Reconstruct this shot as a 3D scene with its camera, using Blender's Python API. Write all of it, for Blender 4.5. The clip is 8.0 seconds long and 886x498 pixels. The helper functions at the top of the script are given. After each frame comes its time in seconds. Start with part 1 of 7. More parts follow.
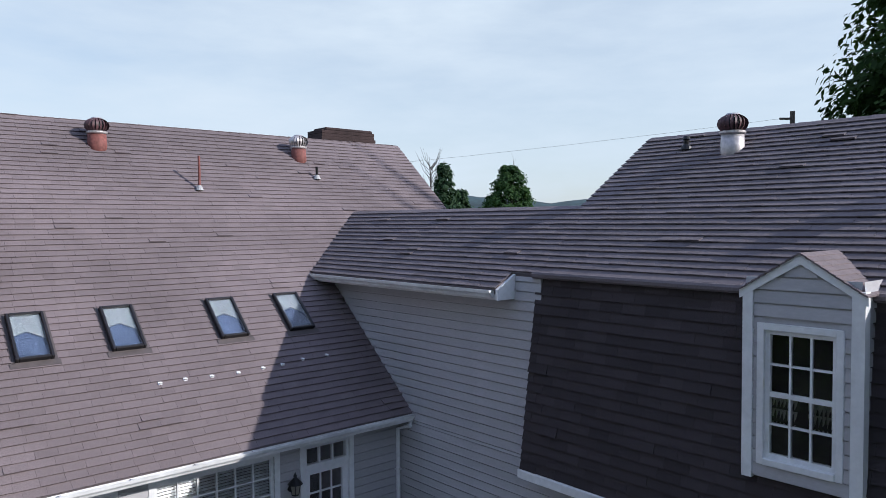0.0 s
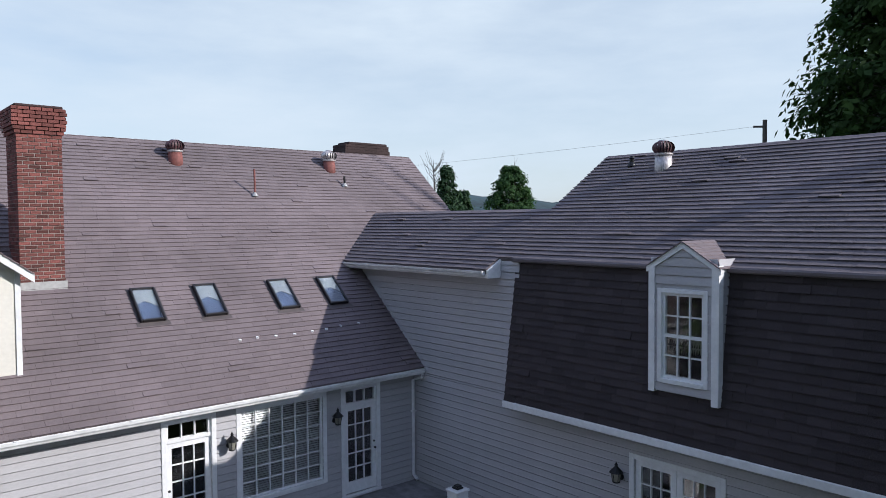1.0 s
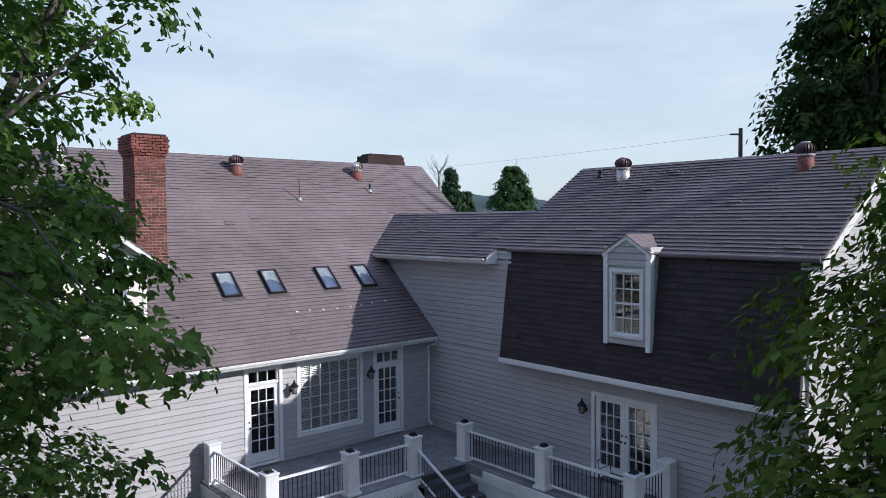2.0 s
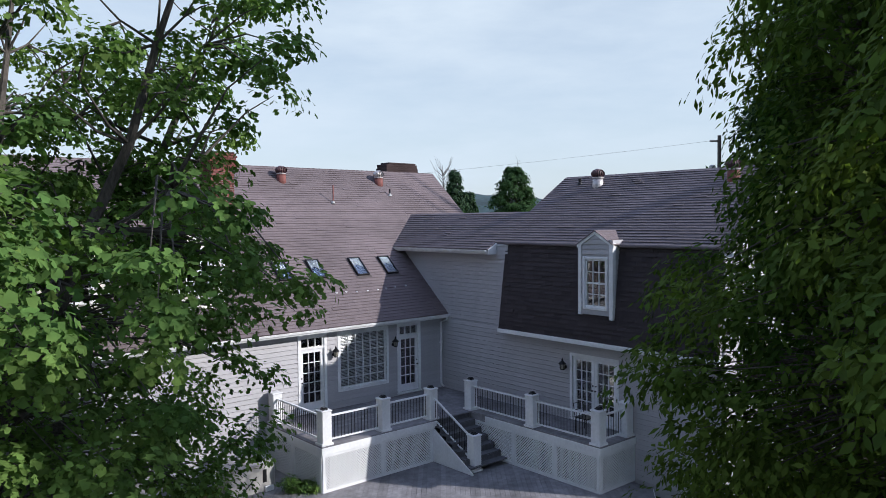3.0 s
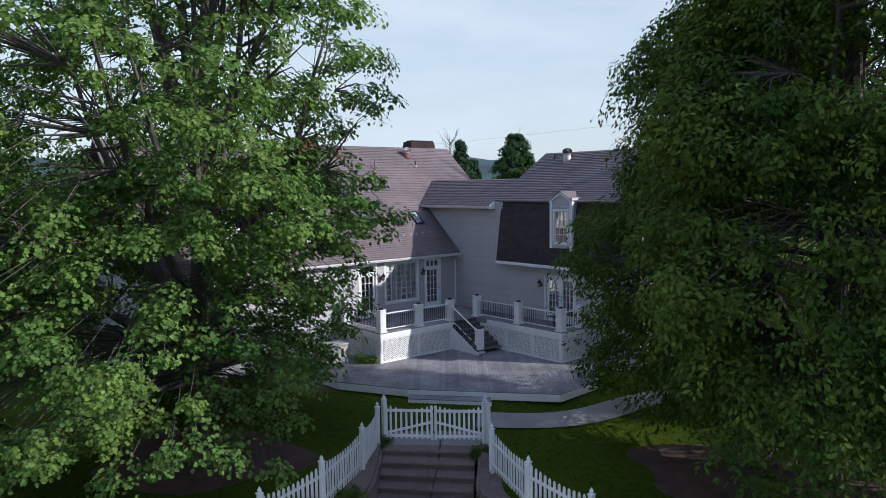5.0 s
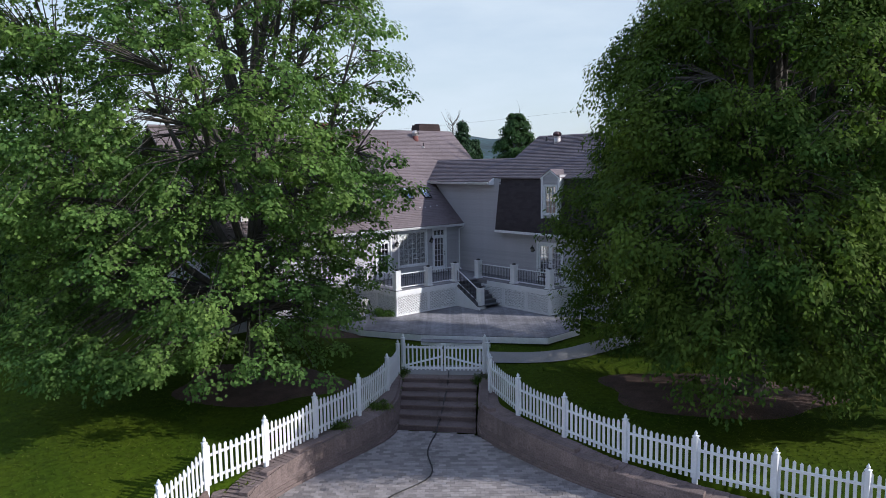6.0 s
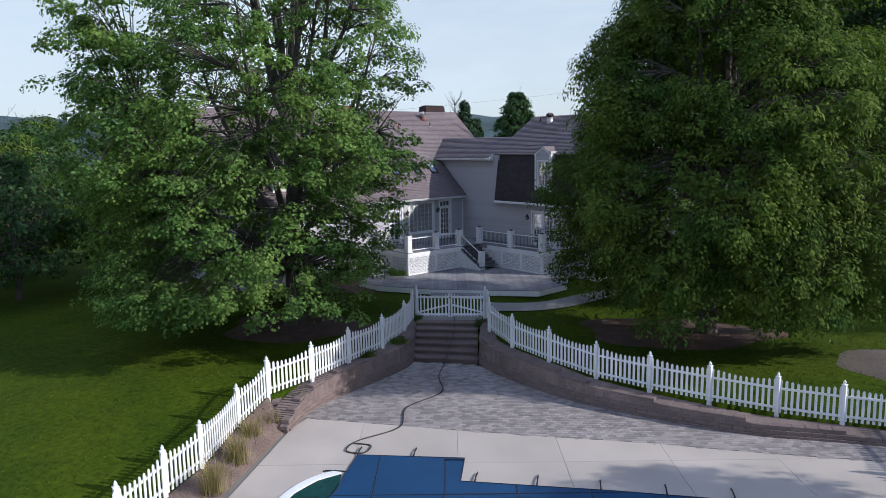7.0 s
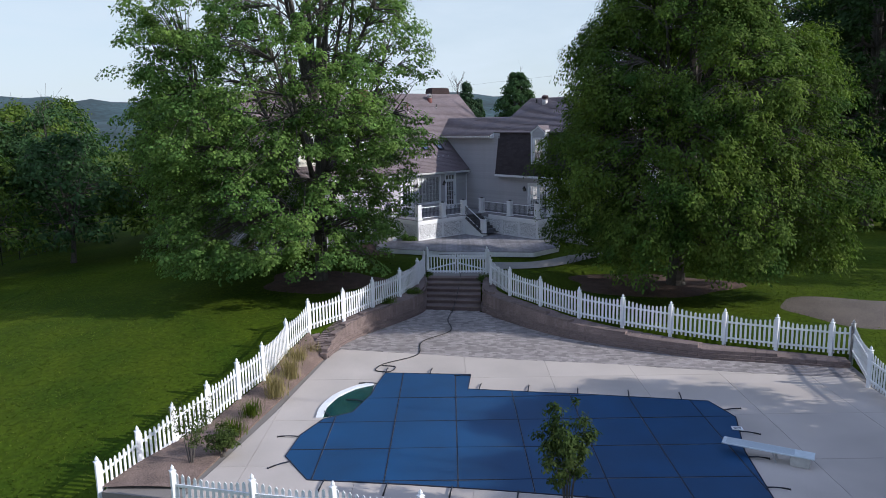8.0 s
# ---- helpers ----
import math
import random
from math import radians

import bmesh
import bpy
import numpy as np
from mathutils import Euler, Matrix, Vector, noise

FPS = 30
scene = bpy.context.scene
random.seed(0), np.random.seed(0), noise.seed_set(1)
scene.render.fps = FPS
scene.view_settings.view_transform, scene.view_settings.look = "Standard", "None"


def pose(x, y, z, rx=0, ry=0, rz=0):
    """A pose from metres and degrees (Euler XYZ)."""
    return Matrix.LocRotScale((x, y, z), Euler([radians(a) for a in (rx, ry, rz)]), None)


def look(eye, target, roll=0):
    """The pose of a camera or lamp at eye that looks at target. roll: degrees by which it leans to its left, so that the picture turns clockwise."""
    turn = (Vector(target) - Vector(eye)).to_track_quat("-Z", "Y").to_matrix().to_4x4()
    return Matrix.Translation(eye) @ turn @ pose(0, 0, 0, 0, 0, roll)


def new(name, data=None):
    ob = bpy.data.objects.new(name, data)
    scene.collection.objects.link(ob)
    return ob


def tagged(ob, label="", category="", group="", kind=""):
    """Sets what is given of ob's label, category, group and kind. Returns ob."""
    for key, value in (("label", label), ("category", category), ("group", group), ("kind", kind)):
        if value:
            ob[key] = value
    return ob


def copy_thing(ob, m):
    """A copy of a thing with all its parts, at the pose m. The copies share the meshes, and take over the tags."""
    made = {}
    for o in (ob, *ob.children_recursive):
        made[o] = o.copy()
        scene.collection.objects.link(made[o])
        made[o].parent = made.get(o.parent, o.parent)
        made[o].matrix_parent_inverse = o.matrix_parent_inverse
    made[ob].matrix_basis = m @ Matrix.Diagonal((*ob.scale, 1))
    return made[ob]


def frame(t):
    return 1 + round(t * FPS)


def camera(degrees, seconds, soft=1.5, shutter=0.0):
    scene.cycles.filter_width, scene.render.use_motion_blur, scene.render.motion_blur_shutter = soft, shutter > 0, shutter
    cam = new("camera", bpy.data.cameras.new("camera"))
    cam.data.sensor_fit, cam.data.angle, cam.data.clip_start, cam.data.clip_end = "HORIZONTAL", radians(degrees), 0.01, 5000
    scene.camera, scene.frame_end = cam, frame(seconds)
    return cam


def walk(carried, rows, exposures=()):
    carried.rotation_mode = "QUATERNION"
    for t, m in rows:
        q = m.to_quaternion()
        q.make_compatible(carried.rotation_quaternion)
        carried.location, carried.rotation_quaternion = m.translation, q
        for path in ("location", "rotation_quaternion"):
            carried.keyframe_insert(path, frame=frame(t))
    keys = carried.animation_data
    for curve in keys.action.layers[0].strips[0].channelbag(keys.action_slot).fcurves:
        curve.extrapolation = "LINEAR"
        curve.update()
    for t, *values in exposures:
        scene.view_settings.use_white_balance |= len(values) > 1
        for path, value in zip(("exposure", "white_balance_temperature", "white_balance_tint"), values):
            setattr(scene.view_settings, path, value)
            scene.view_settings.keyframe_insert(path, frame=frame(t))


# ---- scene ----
cam = camera(62.8, 8.0, soft=0.7)
ROWS = [
    (0, -8.587, -11.061, 6.377, -41.32, -2.13, -0.35),
    (0.5, -9.926, -12.584, 6.377, -41.21, -2.16, -0.38),
    (1, -11.424, -14.209, 6.377, -41.12, -2.19, -0.41),
    (1.5, -13.048, -15.923, 6.377, -41.02, -2.21, -0.45),
    (2, -14.769, -17.712, 6.377, -40.93, -2.24, -0.48),
    (2.5, -16.563, -19.563, 6.376, -40.85, -2.27, -0.52),
    (3, -18.407, -21.466, 6.376, -40.76, -2.29, -0.56),
    (3.5, -20.284, -23.410, 6.375, -40.68, -2.60, -0.61),
    (4, -22.179, -25.384, 6.374, -40.61, -3.40, -0.65),
    (4.5, -24.081, -27.381, 6.372, -40.54, -4.23, -0.70),
    (5, -25.984, -29.393, 6.371, -40.47, -5.04, -0.75),
    (5.5, -27.883, -31.413, 6.370, -40.40, -5.85, -0.80),
    (6, -29.779, -33.435, 6.368, -40.34, -6.67, -0.85),
    (6.5, -31.674, -35.455, 6.366, -40.28, -7.51, -0.91),
    (7, -33.578, -37.468, 6.364, -40.22, -8.36, -0.96),
    (7.5, -35.499, -39.472, 6.361, -40.17, -9.14, -1.02),
    (8, -37.453, -41.465, 6.359, -40.12, -9.92, -1.08),
]


def eye_pose(x, y, z, yaw, pitch, roll):
    """A camera at (x, y, z): yaw from +y to the left, pitch up, roll as look() takes it."""
    a, b = radians(yaw), radians(pitch)
    way = Vector((-math.sin(a) * math.cos(b), math.cos(a) * math.cos(b), math.sin(b)))
    eye = Vector((x, y, z))
    return look(eye, eye + way, roll)


walk(cam, [(t, eye_pose(*row)) for t, *row in ROWS], [(0, 0.0, 5950, 13), (8, 0.0, 5950, 13)])

# ---- light ----
SUN = Vector((0.50, -0.70, 0.42)).normalized()
sun = new("sun", bpy.data.lights.new("sun", "SUN"))
sun.data.energy, sun.data.angle, sun.data.color = 4.8, radians(0.6), (1.0, 0.93, 0.82)
sun.matrix_world = Matrix.Translation((0, 0, 40)) @ SUN.to_track_quat("Z", "Y").to_matrix().to_4x4()

world = bpy.data.worlds.new("sky")
scene.world = world
world.use_nodes = True
wn, wl = world.node_tree.nodes, world.node_tree.links
wn.clear()
w_out, w_bg = wn.new("ShaderNodeOutputWorld"), wn.new("ShaderNodeBackground")
w_sky = wn.new("ShaderNodeTexSky")
w_sky.sky_type, w_sky.sun_disc = "NISHITA", False
w_sky.sun_elevation = math.asin(SUN.z)
w_sky.sun_rotation = math.atan2(SUN.x, SUN.y)
w_gain = wn.new("ShaderNodeVectorMath")
w_gain.operation = "SCALE"
w_gain.inputs["Scale"].default_value = 0.14
w_co, w_map = wn.new("ShaderNodeTexCoord"), wn.new("ShaderNodeMapping")
w_map.inputs["Scale"].default_value = (1.6, 1.6, 6.0)
w_noise, w_ramp = wn.new("ShaderNodeTexNoise"), wn.new("ShaderNodeValToRGB")
w_noise.inputs["Scale"].default_value, w_noise.inputs["Detail"].default_value = 2.2, 7.0
w_noise.inputs["Roughness"].default_value = 0.55
w_ramp.color_ramp.elements[0].color = (0.5, 0.5, 0.5, 1)
w_ramp.color_ramp.elements[0].position, w_ramp.color_ramp.elements[1].position = 0.22, 0.70
w_mix = wn.new("ShaderNodeMix")
w_mix.data_type = "RGBA"
w_veil, w_rise = wn.new("ShaderNodeMix"), wn.new("ShaderNodeMapRange")
w_veil.data_type = "RGBA"
w_veil.inputs["A"].default_value, w_veil.inputs["B"].default_value = (0.73, 0.82, 0.86, 1), (0.58, 0.70, 1.0, 1)
w_rise.inputs["From Min"].default_value, w_rise.inputs["From Max"].default_value = 0.28, 0.60
wl.new(w_rise.outputs["Result"], w_veil.inputs["Factor"])
wl.new(w_veil.outputs["Result"], w_mix.inputs["B"])
wl.new(w_co.outputs["Generated"], w_map.inputs["Vector"])
wl.new(w_map.outputs["Vector"], w_noise.inputs["Vector"])
wl.new(w_noise.outputs["Fac"], w_ramp.inputs["Fac"])
w_sep, w_high, w_thin = wn.new("ShaderNodeSeparateXYZ"), wn.new("ShaderNodeMapRange"), wn.new("ShaderNodeMath")
w_high.inputs["From Min"].default_value, w_high.inputs["From Max"].default_value = 0.30, 0.80
w_high.inputs["To Min"].default_value, w_high.inputs["To Max"].default_value = 1.0, 0.75
w_thin.operation = "MULTIPLY"
wl.new(w_co.outputs["Generated"], w_sep.inputs["Vector"])
wl.new(w_sep.outputs["Z"], w_high.inputs["Value"])
wl.new(w_sep.outputs["Z"], w_rise.inputs["Value"])
wl.new(w_high.outputs["Result"], w_thin.inputs[0])
wl.new(w_ramp.outputs["Color"], w_thin.inputs[1])
wl.new(w_thin.outputs["Value"], w_mix.inputs["Factor"])
wl.new(w_sky.outputs["Color"], w_gain.inputs[0])
wl.new(w_gain.outputs["Vector"], w_mix.inputs["A"])
wl.new(w_mix.outputs["Result"], w_bg.inputs["Color"])
wl.new(w_bg.outputs["Background"], w_out.inputs["Surface"])


# ---- materials ----
def material(name, colour, rough=0.8, vary=0.0, scale=8.0, stain=0.0, stain_scale=0.6, bump=0.0, bump_scale=40.0,
             metal=0.0, island=False, objects=False, stretch=(1, 1, 1), second=None):
    """Colour with fine grain (vary), broad stains and a fine bump; second: the stains' own colour."""
    m = bpy.data.materials.new(name)
    m.use_nodes = True
    n, l = m.node_tree.nodes, m.node_tree.links
    p = n["Principled BSDF"]
    p.inputs["Roughness"].default_value, p.inputs["Metallic"].default_value = rough, metal
    co, mp = n.new("ShaderNodeTexCoord"), n.new("ShaderNodeMapping")
    mp.inputs["Scale"].default_value = stretch
    l.new(co.outputs["Object"], mp.inputs["Vector"])
    base = n.new("ShaderNodeRGB")
    base.outputs[0].default_value = (*colour, 1)
    last = base.outputs[0]

    def scaled(source, amount, low, high):
        r = n.new("ShaderNodeMapRange")
        r.inputs["From Min"].default_value, r.inputs["From Max"].default_value = low, high
        r.inputs["To Min"].default_value, r.inputs["To Max"].default_value = 1 - amount, 1 + amount
        l.new(source, r.inputs["Value"])
        v = n.new("ShaderNodeVectorMath")
        v.operation = "SCALE"
        return r.outputs["Result"], v

    def times(source, amount, low=0.3, high=0.7):
        nonlocal last
        f, v = scaled(source, amount, low, high)
        l.new(last, v.inputs[0])
        l.new(f, v.inputs["Scale"])
        last = v.outputs["Vector"]

    if stain:
        t = n.new("ShaderNodeTexNoise")
        t.inputs["Scale"].default_value, t.inputs["Detail"].default_value = stain_scale, 5.0
        l.new(mp.outputs["Vector"], t.inputs["Vector"])
        if second:
            r, x = n.new("ShaderNodeValToRGB"), n.new("ShaderNodeMix")
            r.color_ramp.elements[0].position, r.color_ramp.elements[1].position = 0.5 - 0.25 * stain, 0.5 + 0.25 * stain
            x.data_type = "RGBA"
            x.inputs["B"].default_value = (*second, 1)
            l.new(t.outputs["Fac"], r.inputs["Fac"])
            l.new(r.outputs["Color"], x.inputs["Factor"])
            l.new(last, x.inputs["A"])
            last = x.outputs["Result"]
        else:
            times(t.outputs["Fac"], stain)
    if vary:
        t = n.new("ShaderNodeTexNoise")
        t.inputs["Scale"].default_value, t.inputs["Detail"].default_value = scale, 6.0
        l.new(mp.outputs["Vector"], t.inputs["Vector"])
        times(t.outputs["Fac"], vary)
    if island:
        g = n.new("ShaderNodeNewGeometry")
        times(g.outputs["Random Per Island"], island, 0, 1)
    if objects:
        g = n.new("ShaderNodeObjectInfo")
        times(g.outputs["Random"], objects, 0, 1)
    l.new(last, p.inputs["Base Color"])
    if bump:
        t, b = n.new("ShaderNodeTexNoise"), n.new("ShaderNodeBump")
        t.inputs["Scale"].default_value, t.inputs["Detail"].default_value = bump_scale, 4.0
        b.inputs["Strength"].default_value, b.inputs["Distance"].default_value = bump, 0.02
        l.new(mp.outputs["Vector"], t.inputs["Vector"])
        l.new(t.outputs["Fac"], b.inputs["Height"])
        l.new(b.outputs["Normal"], p.inputs["Normal"])
    return m


def leaf_material(name, colour, other):
    m = material(name, colour, 0.75, vary=0.25, scale=3.0, island=0.35, stain=0.8, stain_scale=0.5, second=other)
    n, l = m.node_tree.nodes, m.node_tree.links
    p, out = n["Principled BSDF"], n["Material Output"]
    p.inputs["Specular IOR Level"].default_value = 0.09
    t, x = n.new("ShaderNodeBsdfTranslucent"), n.new("ShaderNodeMixShader")
    source = p.inputs["Base Color"].links[0].from_socket
    g = n.new("ShaderNodeVectorMath")
    g.operation = "MULTIPLY"
    g.inputs[1].default_value = (1.15, 1.35, 0.7)
    l.new(source, g.inputs[0])
    l.new(g.outputs["Vector"], t.inputs["Color"])
    x.inputs["Fac"].default_value = 0.33
    l.new(p.outputs["BSDF"], x.inputs[1])
    l.new(t.outputs["BSDF"], x.inputs[2])
    l.new(x.outputs["Shader"], out.inputs["Surface"])
    return m


def glass_material(name):
    m = bpy.data.materials.new(name)
    m.use_nodes = True
    p = m.node_tree.nodes["Principled BSDF"]
    p.inputs["Base Color"].default_value = (0.98, 0.99, 0.99, 1)
    p.inputs["Roughness"].default_value, p.inputs["IOR"].default_value = 0.02, 1.45
    p.inputs["Transmission Weight"].default_value = 1.0
    return m


SHINGLE = material("asphalt_shingle", (0.165, 0.140, 0.150), 0.9, vary=0.22, scale=60, stain=0.22, stain_scale=0.45, bump=0.3, bump_scale=120, island=0.09)
SHINGLE_ONE = material("asphalt_shingle_tab", (0.165, 0.140, 0.150), 0.9, vary=0.22, scale=60, stain=0.1, stain_scale=0.45, bump=0.3, bump_scale=120, objects=0.09)
SHINGLE_WARM = material("weathered_shingle", (0.178, 0.145, 0.152), 0.9, vary=0.22, scale=60, stain=0.2, stain_scale=0.4, bump=0.3, bump_scale=120, island=0.07)
SHINGLE_WARM_ONE = material("weathered_shingle_tab", (0.178, 0.145, 0.152), 0.9, vary=0.22, scale=60, stain=0.1, bump=0.3, bump_scale=120, objects=0.07)
SHINGLE_DARK = material("dark_shingle", (0.045, 0.036, 0.040), 0.9, vary=0.25, scale=60, stain=0.15, stain_scale=0.5, bump=0.3, bump_scale=120, island=0.22)
SHINGLE_DARK_ONE = material("dark_shingle_tab", (0.045, 0.036, 0.040), 0.9, vary=0.25, scale=60, bump=0.3, bump_scale=120, objects=0.2)
SIDING = material("grey_lap_siding", (0.435, 0.43, 0.455), 0.6, vary=0.06, scale=14, stain=0.07, stain_scale=0.8, stretch=(1, 1, 3), bump=0.05, objects=0.05)
CREAM = material("cream_lap_siding", (0.72, 0.70, 0.64), 0.6, vary=0.05, scale=14, stain=0.06, bump=0.05, objects=0.03)
WHITE = material("white_paint", (0.78, 0.79, 0.81), 0.45, vary=0.05, scale=12, stain=0.07, stain_scale=1.5, bump=0.04)
GUTTER = material("aluminium_gutter", (0.78, 0.79, 0.80), 0.35, vary=0.08, scale=9, stain=0.14, stain_scale=2.0)
BLIND = material("blind_slat", (0.84, 0.86, 0.88), 0.5, vary=0.04)
GLASS = glass_material("window_glass")
# near-black colour that stands in for the shade of unlit spaces
GLOOM = material("painted_gloom", (0.035, 0.033, 0.035), 0.9, vary=0.2, scale=2)
CURTAIN = material("pale_curtain", (0.42, 0.40, 0.36), 0.9, vary=0.15, scale=6, stretch=(6, 6, 0.4))
BLACK = material("black_metal", (0.015, 0.015, 0.017), 0.4, vary=0.2, scale=20, metal=0.4)
SKYFRAME = material("dark_bronze_frame", (0.035, 0.033, 0.036), 0.35, vary=0.15, metal=0.5)
SKYFLASH = material("brown_flashing", (0.09, 0.075, 0.075), 0.6, vary=0.2)
SKYWELL_SHADE = material("skylight_well_shade", (0.03, 0.045, 0.085), 0.25, vary=0.15, scale=3)
# paler tone for the part of the skylight shaft that catches light
SKYSHAFT_LIT = material("skylight_shaft_lit", (0.10, 0.12, 0.14), 0.6, vary=0.08, scale=6)
BRICK = material("red_brick", (0.17, 0.058, 0.05), 0.9, vary=0.35, scale=30, stain=0.3, stain_scale=3, bump=0.3, bump_scale=70, objects=0.55)
BRICK_MASS = material("red_brick_mass", (0.17, 0.058, 0.05), 0.9, vary=0.3, scale=30, stain=0.2, stain_scale=3, bump=0.3, island=0.35)
MORTAR = material("mortar", (0.30, 0.26, 0.24), 0.95, vary=0.2, scale=40, bump=0.2)
SOOT = material("dark_sooty_brick", (0.045, 0.028, 0.028), 0.95, vary=0.3, scale=20, stain=0.3, bump=0.3, island=0.3)
FLASHING = material("lead_flashing", (0.42, 0.42, 0.42), 0.5, vary=0.15, scale=10, metal=0.3)
RUST = material("rusty_steel", (0.20, 0.07, 0.06), 0.75, vary=0.3, scale=25, stain=0.3, stain_scale=5)
OXIDE = material("dark_red_oxide", (0.085, 0.04, 0.045), 0.55, vary=0.3, scale=18, stain=0.3, stain_scale=6)
GALV = material("galvanised_turbine", (0.50, 0.47, 0.47), 0.45, vary=0.2, scale=15, metal=0.5)
DECK = material("grey_deck_board", (0.21, 0.205, 0.22), 0.75, vary=0.22, scale=5, stretch=(1, 1, 1), stain=0.3, stain_scale=0.7, bump=0.15, bump_scale=30, objects=0.13)
STAIR = material("stair_tread", (0.10, 0.10, 0.11), 0.8, vary=0.2, scale=8, bump=0.1, objects=0.1)
CONCRETE = material("pool_concrete", (0.45, 0.40, 0.36), 0.85, vary=0.09, scale=30, stain=0.13, stain_scale=0.35, bump=0.1, bump_scale=60, objects=0.05)
PAVER = material("grey_paver", (0.275, 0.247, 0.24), 0.9, vary=0.18, scale=30, stain=0.15, stain_scale=0.5, bump=0.2, island=0.3)
PAVER_ONE = material("grey_paver_block", (0.275, 0.247, 0.24), 0.9, vary=0.18, scale=30, bump=0.2, objects=0.3)
SAND = material("joint_sand", (0.20, 0.18, 0.165), 0.95, vary=0.15, scale=50)
BLOCK = material("brown_wall_block", (0.185, 0.14, 0.13), 0.95, vary=0.28, scale=18, stain=0.25, stain_scale=0.8, bump=0.5, bump_scale=30, objects=0.12)
STEP_STONE = material("dark_step_stone", (0.115, 0.085, 0.082), 0.95, vary=0.25, scale=18, stain=0.2, stain_scale=0.8, bump=0.4, bump_scale=30, objects=0.1)
BLOCK_MASS = material("brown_wall_block_mass", (0.185, 0.14, 0.13), 0.95, vary=0.28, scale=18, stain=0.25, bump=0.5, bump_scale=30, island=0.12)
MULCH = material("brown_mulch", (0.085, 0.05, 0.038), 0.95, vary=0.5, scale=25, stain=0.3, stain_scale=2, bump=0.8, bump_scale=40)
COVER = material("blue_pool_cover", (0.003, 0.048, 0.135), 0.62, vary=0.1, scale=40, stain=0.18, stain_scale=0.45, bump=0.08, bump_scale=8)
STRAP = material("black_strap", (0.012, 0.016, 0.03), 0.8, vary=0.2)
WATER = material("pool_water", (0.015, 0.06, 0.06), 0.08, vary=0.2, scale=3)
HOSE = material("dark_hose", (0.02, 0.018, 0.018), 0.5, vary=0.2)
BARK = material("grey_bark", (0.085, 0.075, 0.066), 0.95, vary=0.35, scale=14, stain=0.3, stain_scale=2, bump=0.6, bump_scale=25, stretch=(2, 2, 0.6))
LEAF_MAPLE = leaf_material("maple_leaf", (0.078, 0.158, 0.045), (0.165, 0.25, 0.062))
# the much brighter second tone paints sunlit tips into the foliage
LEAF_DARK = leaf_material("oak_leaf", (0.034, 0.078, 0.017), (0.135, 0.188, 0.034))
LEAF_DEEP = leaf_material("deep_leaf", (0.02, 0.045, 0.016), (0.04, 0.07, 0.02))
LEAF_FAR = leaf_material("far_leaf", (0.04, 0.085, 0.035), (0.06, 0.11, 0.04))
LEAF_FIR = leaf_material("fir_needle", (0.035, 0.07, 0.04), (0.05, 0.085, 0.045))
LEAF_OLIVE = leaf_material("olive_leaf", (0.045, 0.075, 0.02), (0.08, 0.10, 0.03))
BED = material("faded_bark_mulch", (0.17, 0.12, 0.10), 0.95, vary=0.5, scale=22, stain=0.25, stain_scale=1.5, bump=0.8, bump_scale=40)
STRAW = leaf_material("dry_grass_blade", (0.32, 0.24, 0.13), (0.24, 0.22, 0.1))
GRASS_BLADE = leaf_material("lawn_blade", (0.042, 0.075, 0.008), (0.095, 0.12, 0.018))
GENERATOR = material("beige_enamel", (0.42, 0.41, 0.39), 0.5, vary=0.08, scale=10, stain=0.12, stain_scale=2)
WOODPOLE = material("weathered_pole", (0.10, 0.085, 0.075), 0.9, vary=0.3, scale=12)
FARROOF = material("far_tile_roof", (0.35, 0.13, 0.07), 0.9, vary=0.2)
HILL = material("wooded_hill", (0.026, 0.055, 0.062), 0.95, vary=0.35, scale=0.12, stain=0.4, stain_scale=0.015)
LAWN = material("lawn", (0.030, 0.060, 0.003), 0.95, vary=0.3, scale=5, stain=0.85, stain_scale=0.3, second=(0.060, 0.088, 0.0045), bump=0.4, bump_scale=25)
LAWN.node_tree.nodes["Principled BSDF"].inputs["Specular IOR Level"].default_value = 0.08
PATH_MAT = material("concrete_path", (0.27, 0.26, 0.25), 0.9, vary=0.12, scale=20, stain=0.15, bump=0.1)
LAMPGLASS = material("lantern_glass", (0.25, 0.24, 0.2), 0.15, vary=0.1)


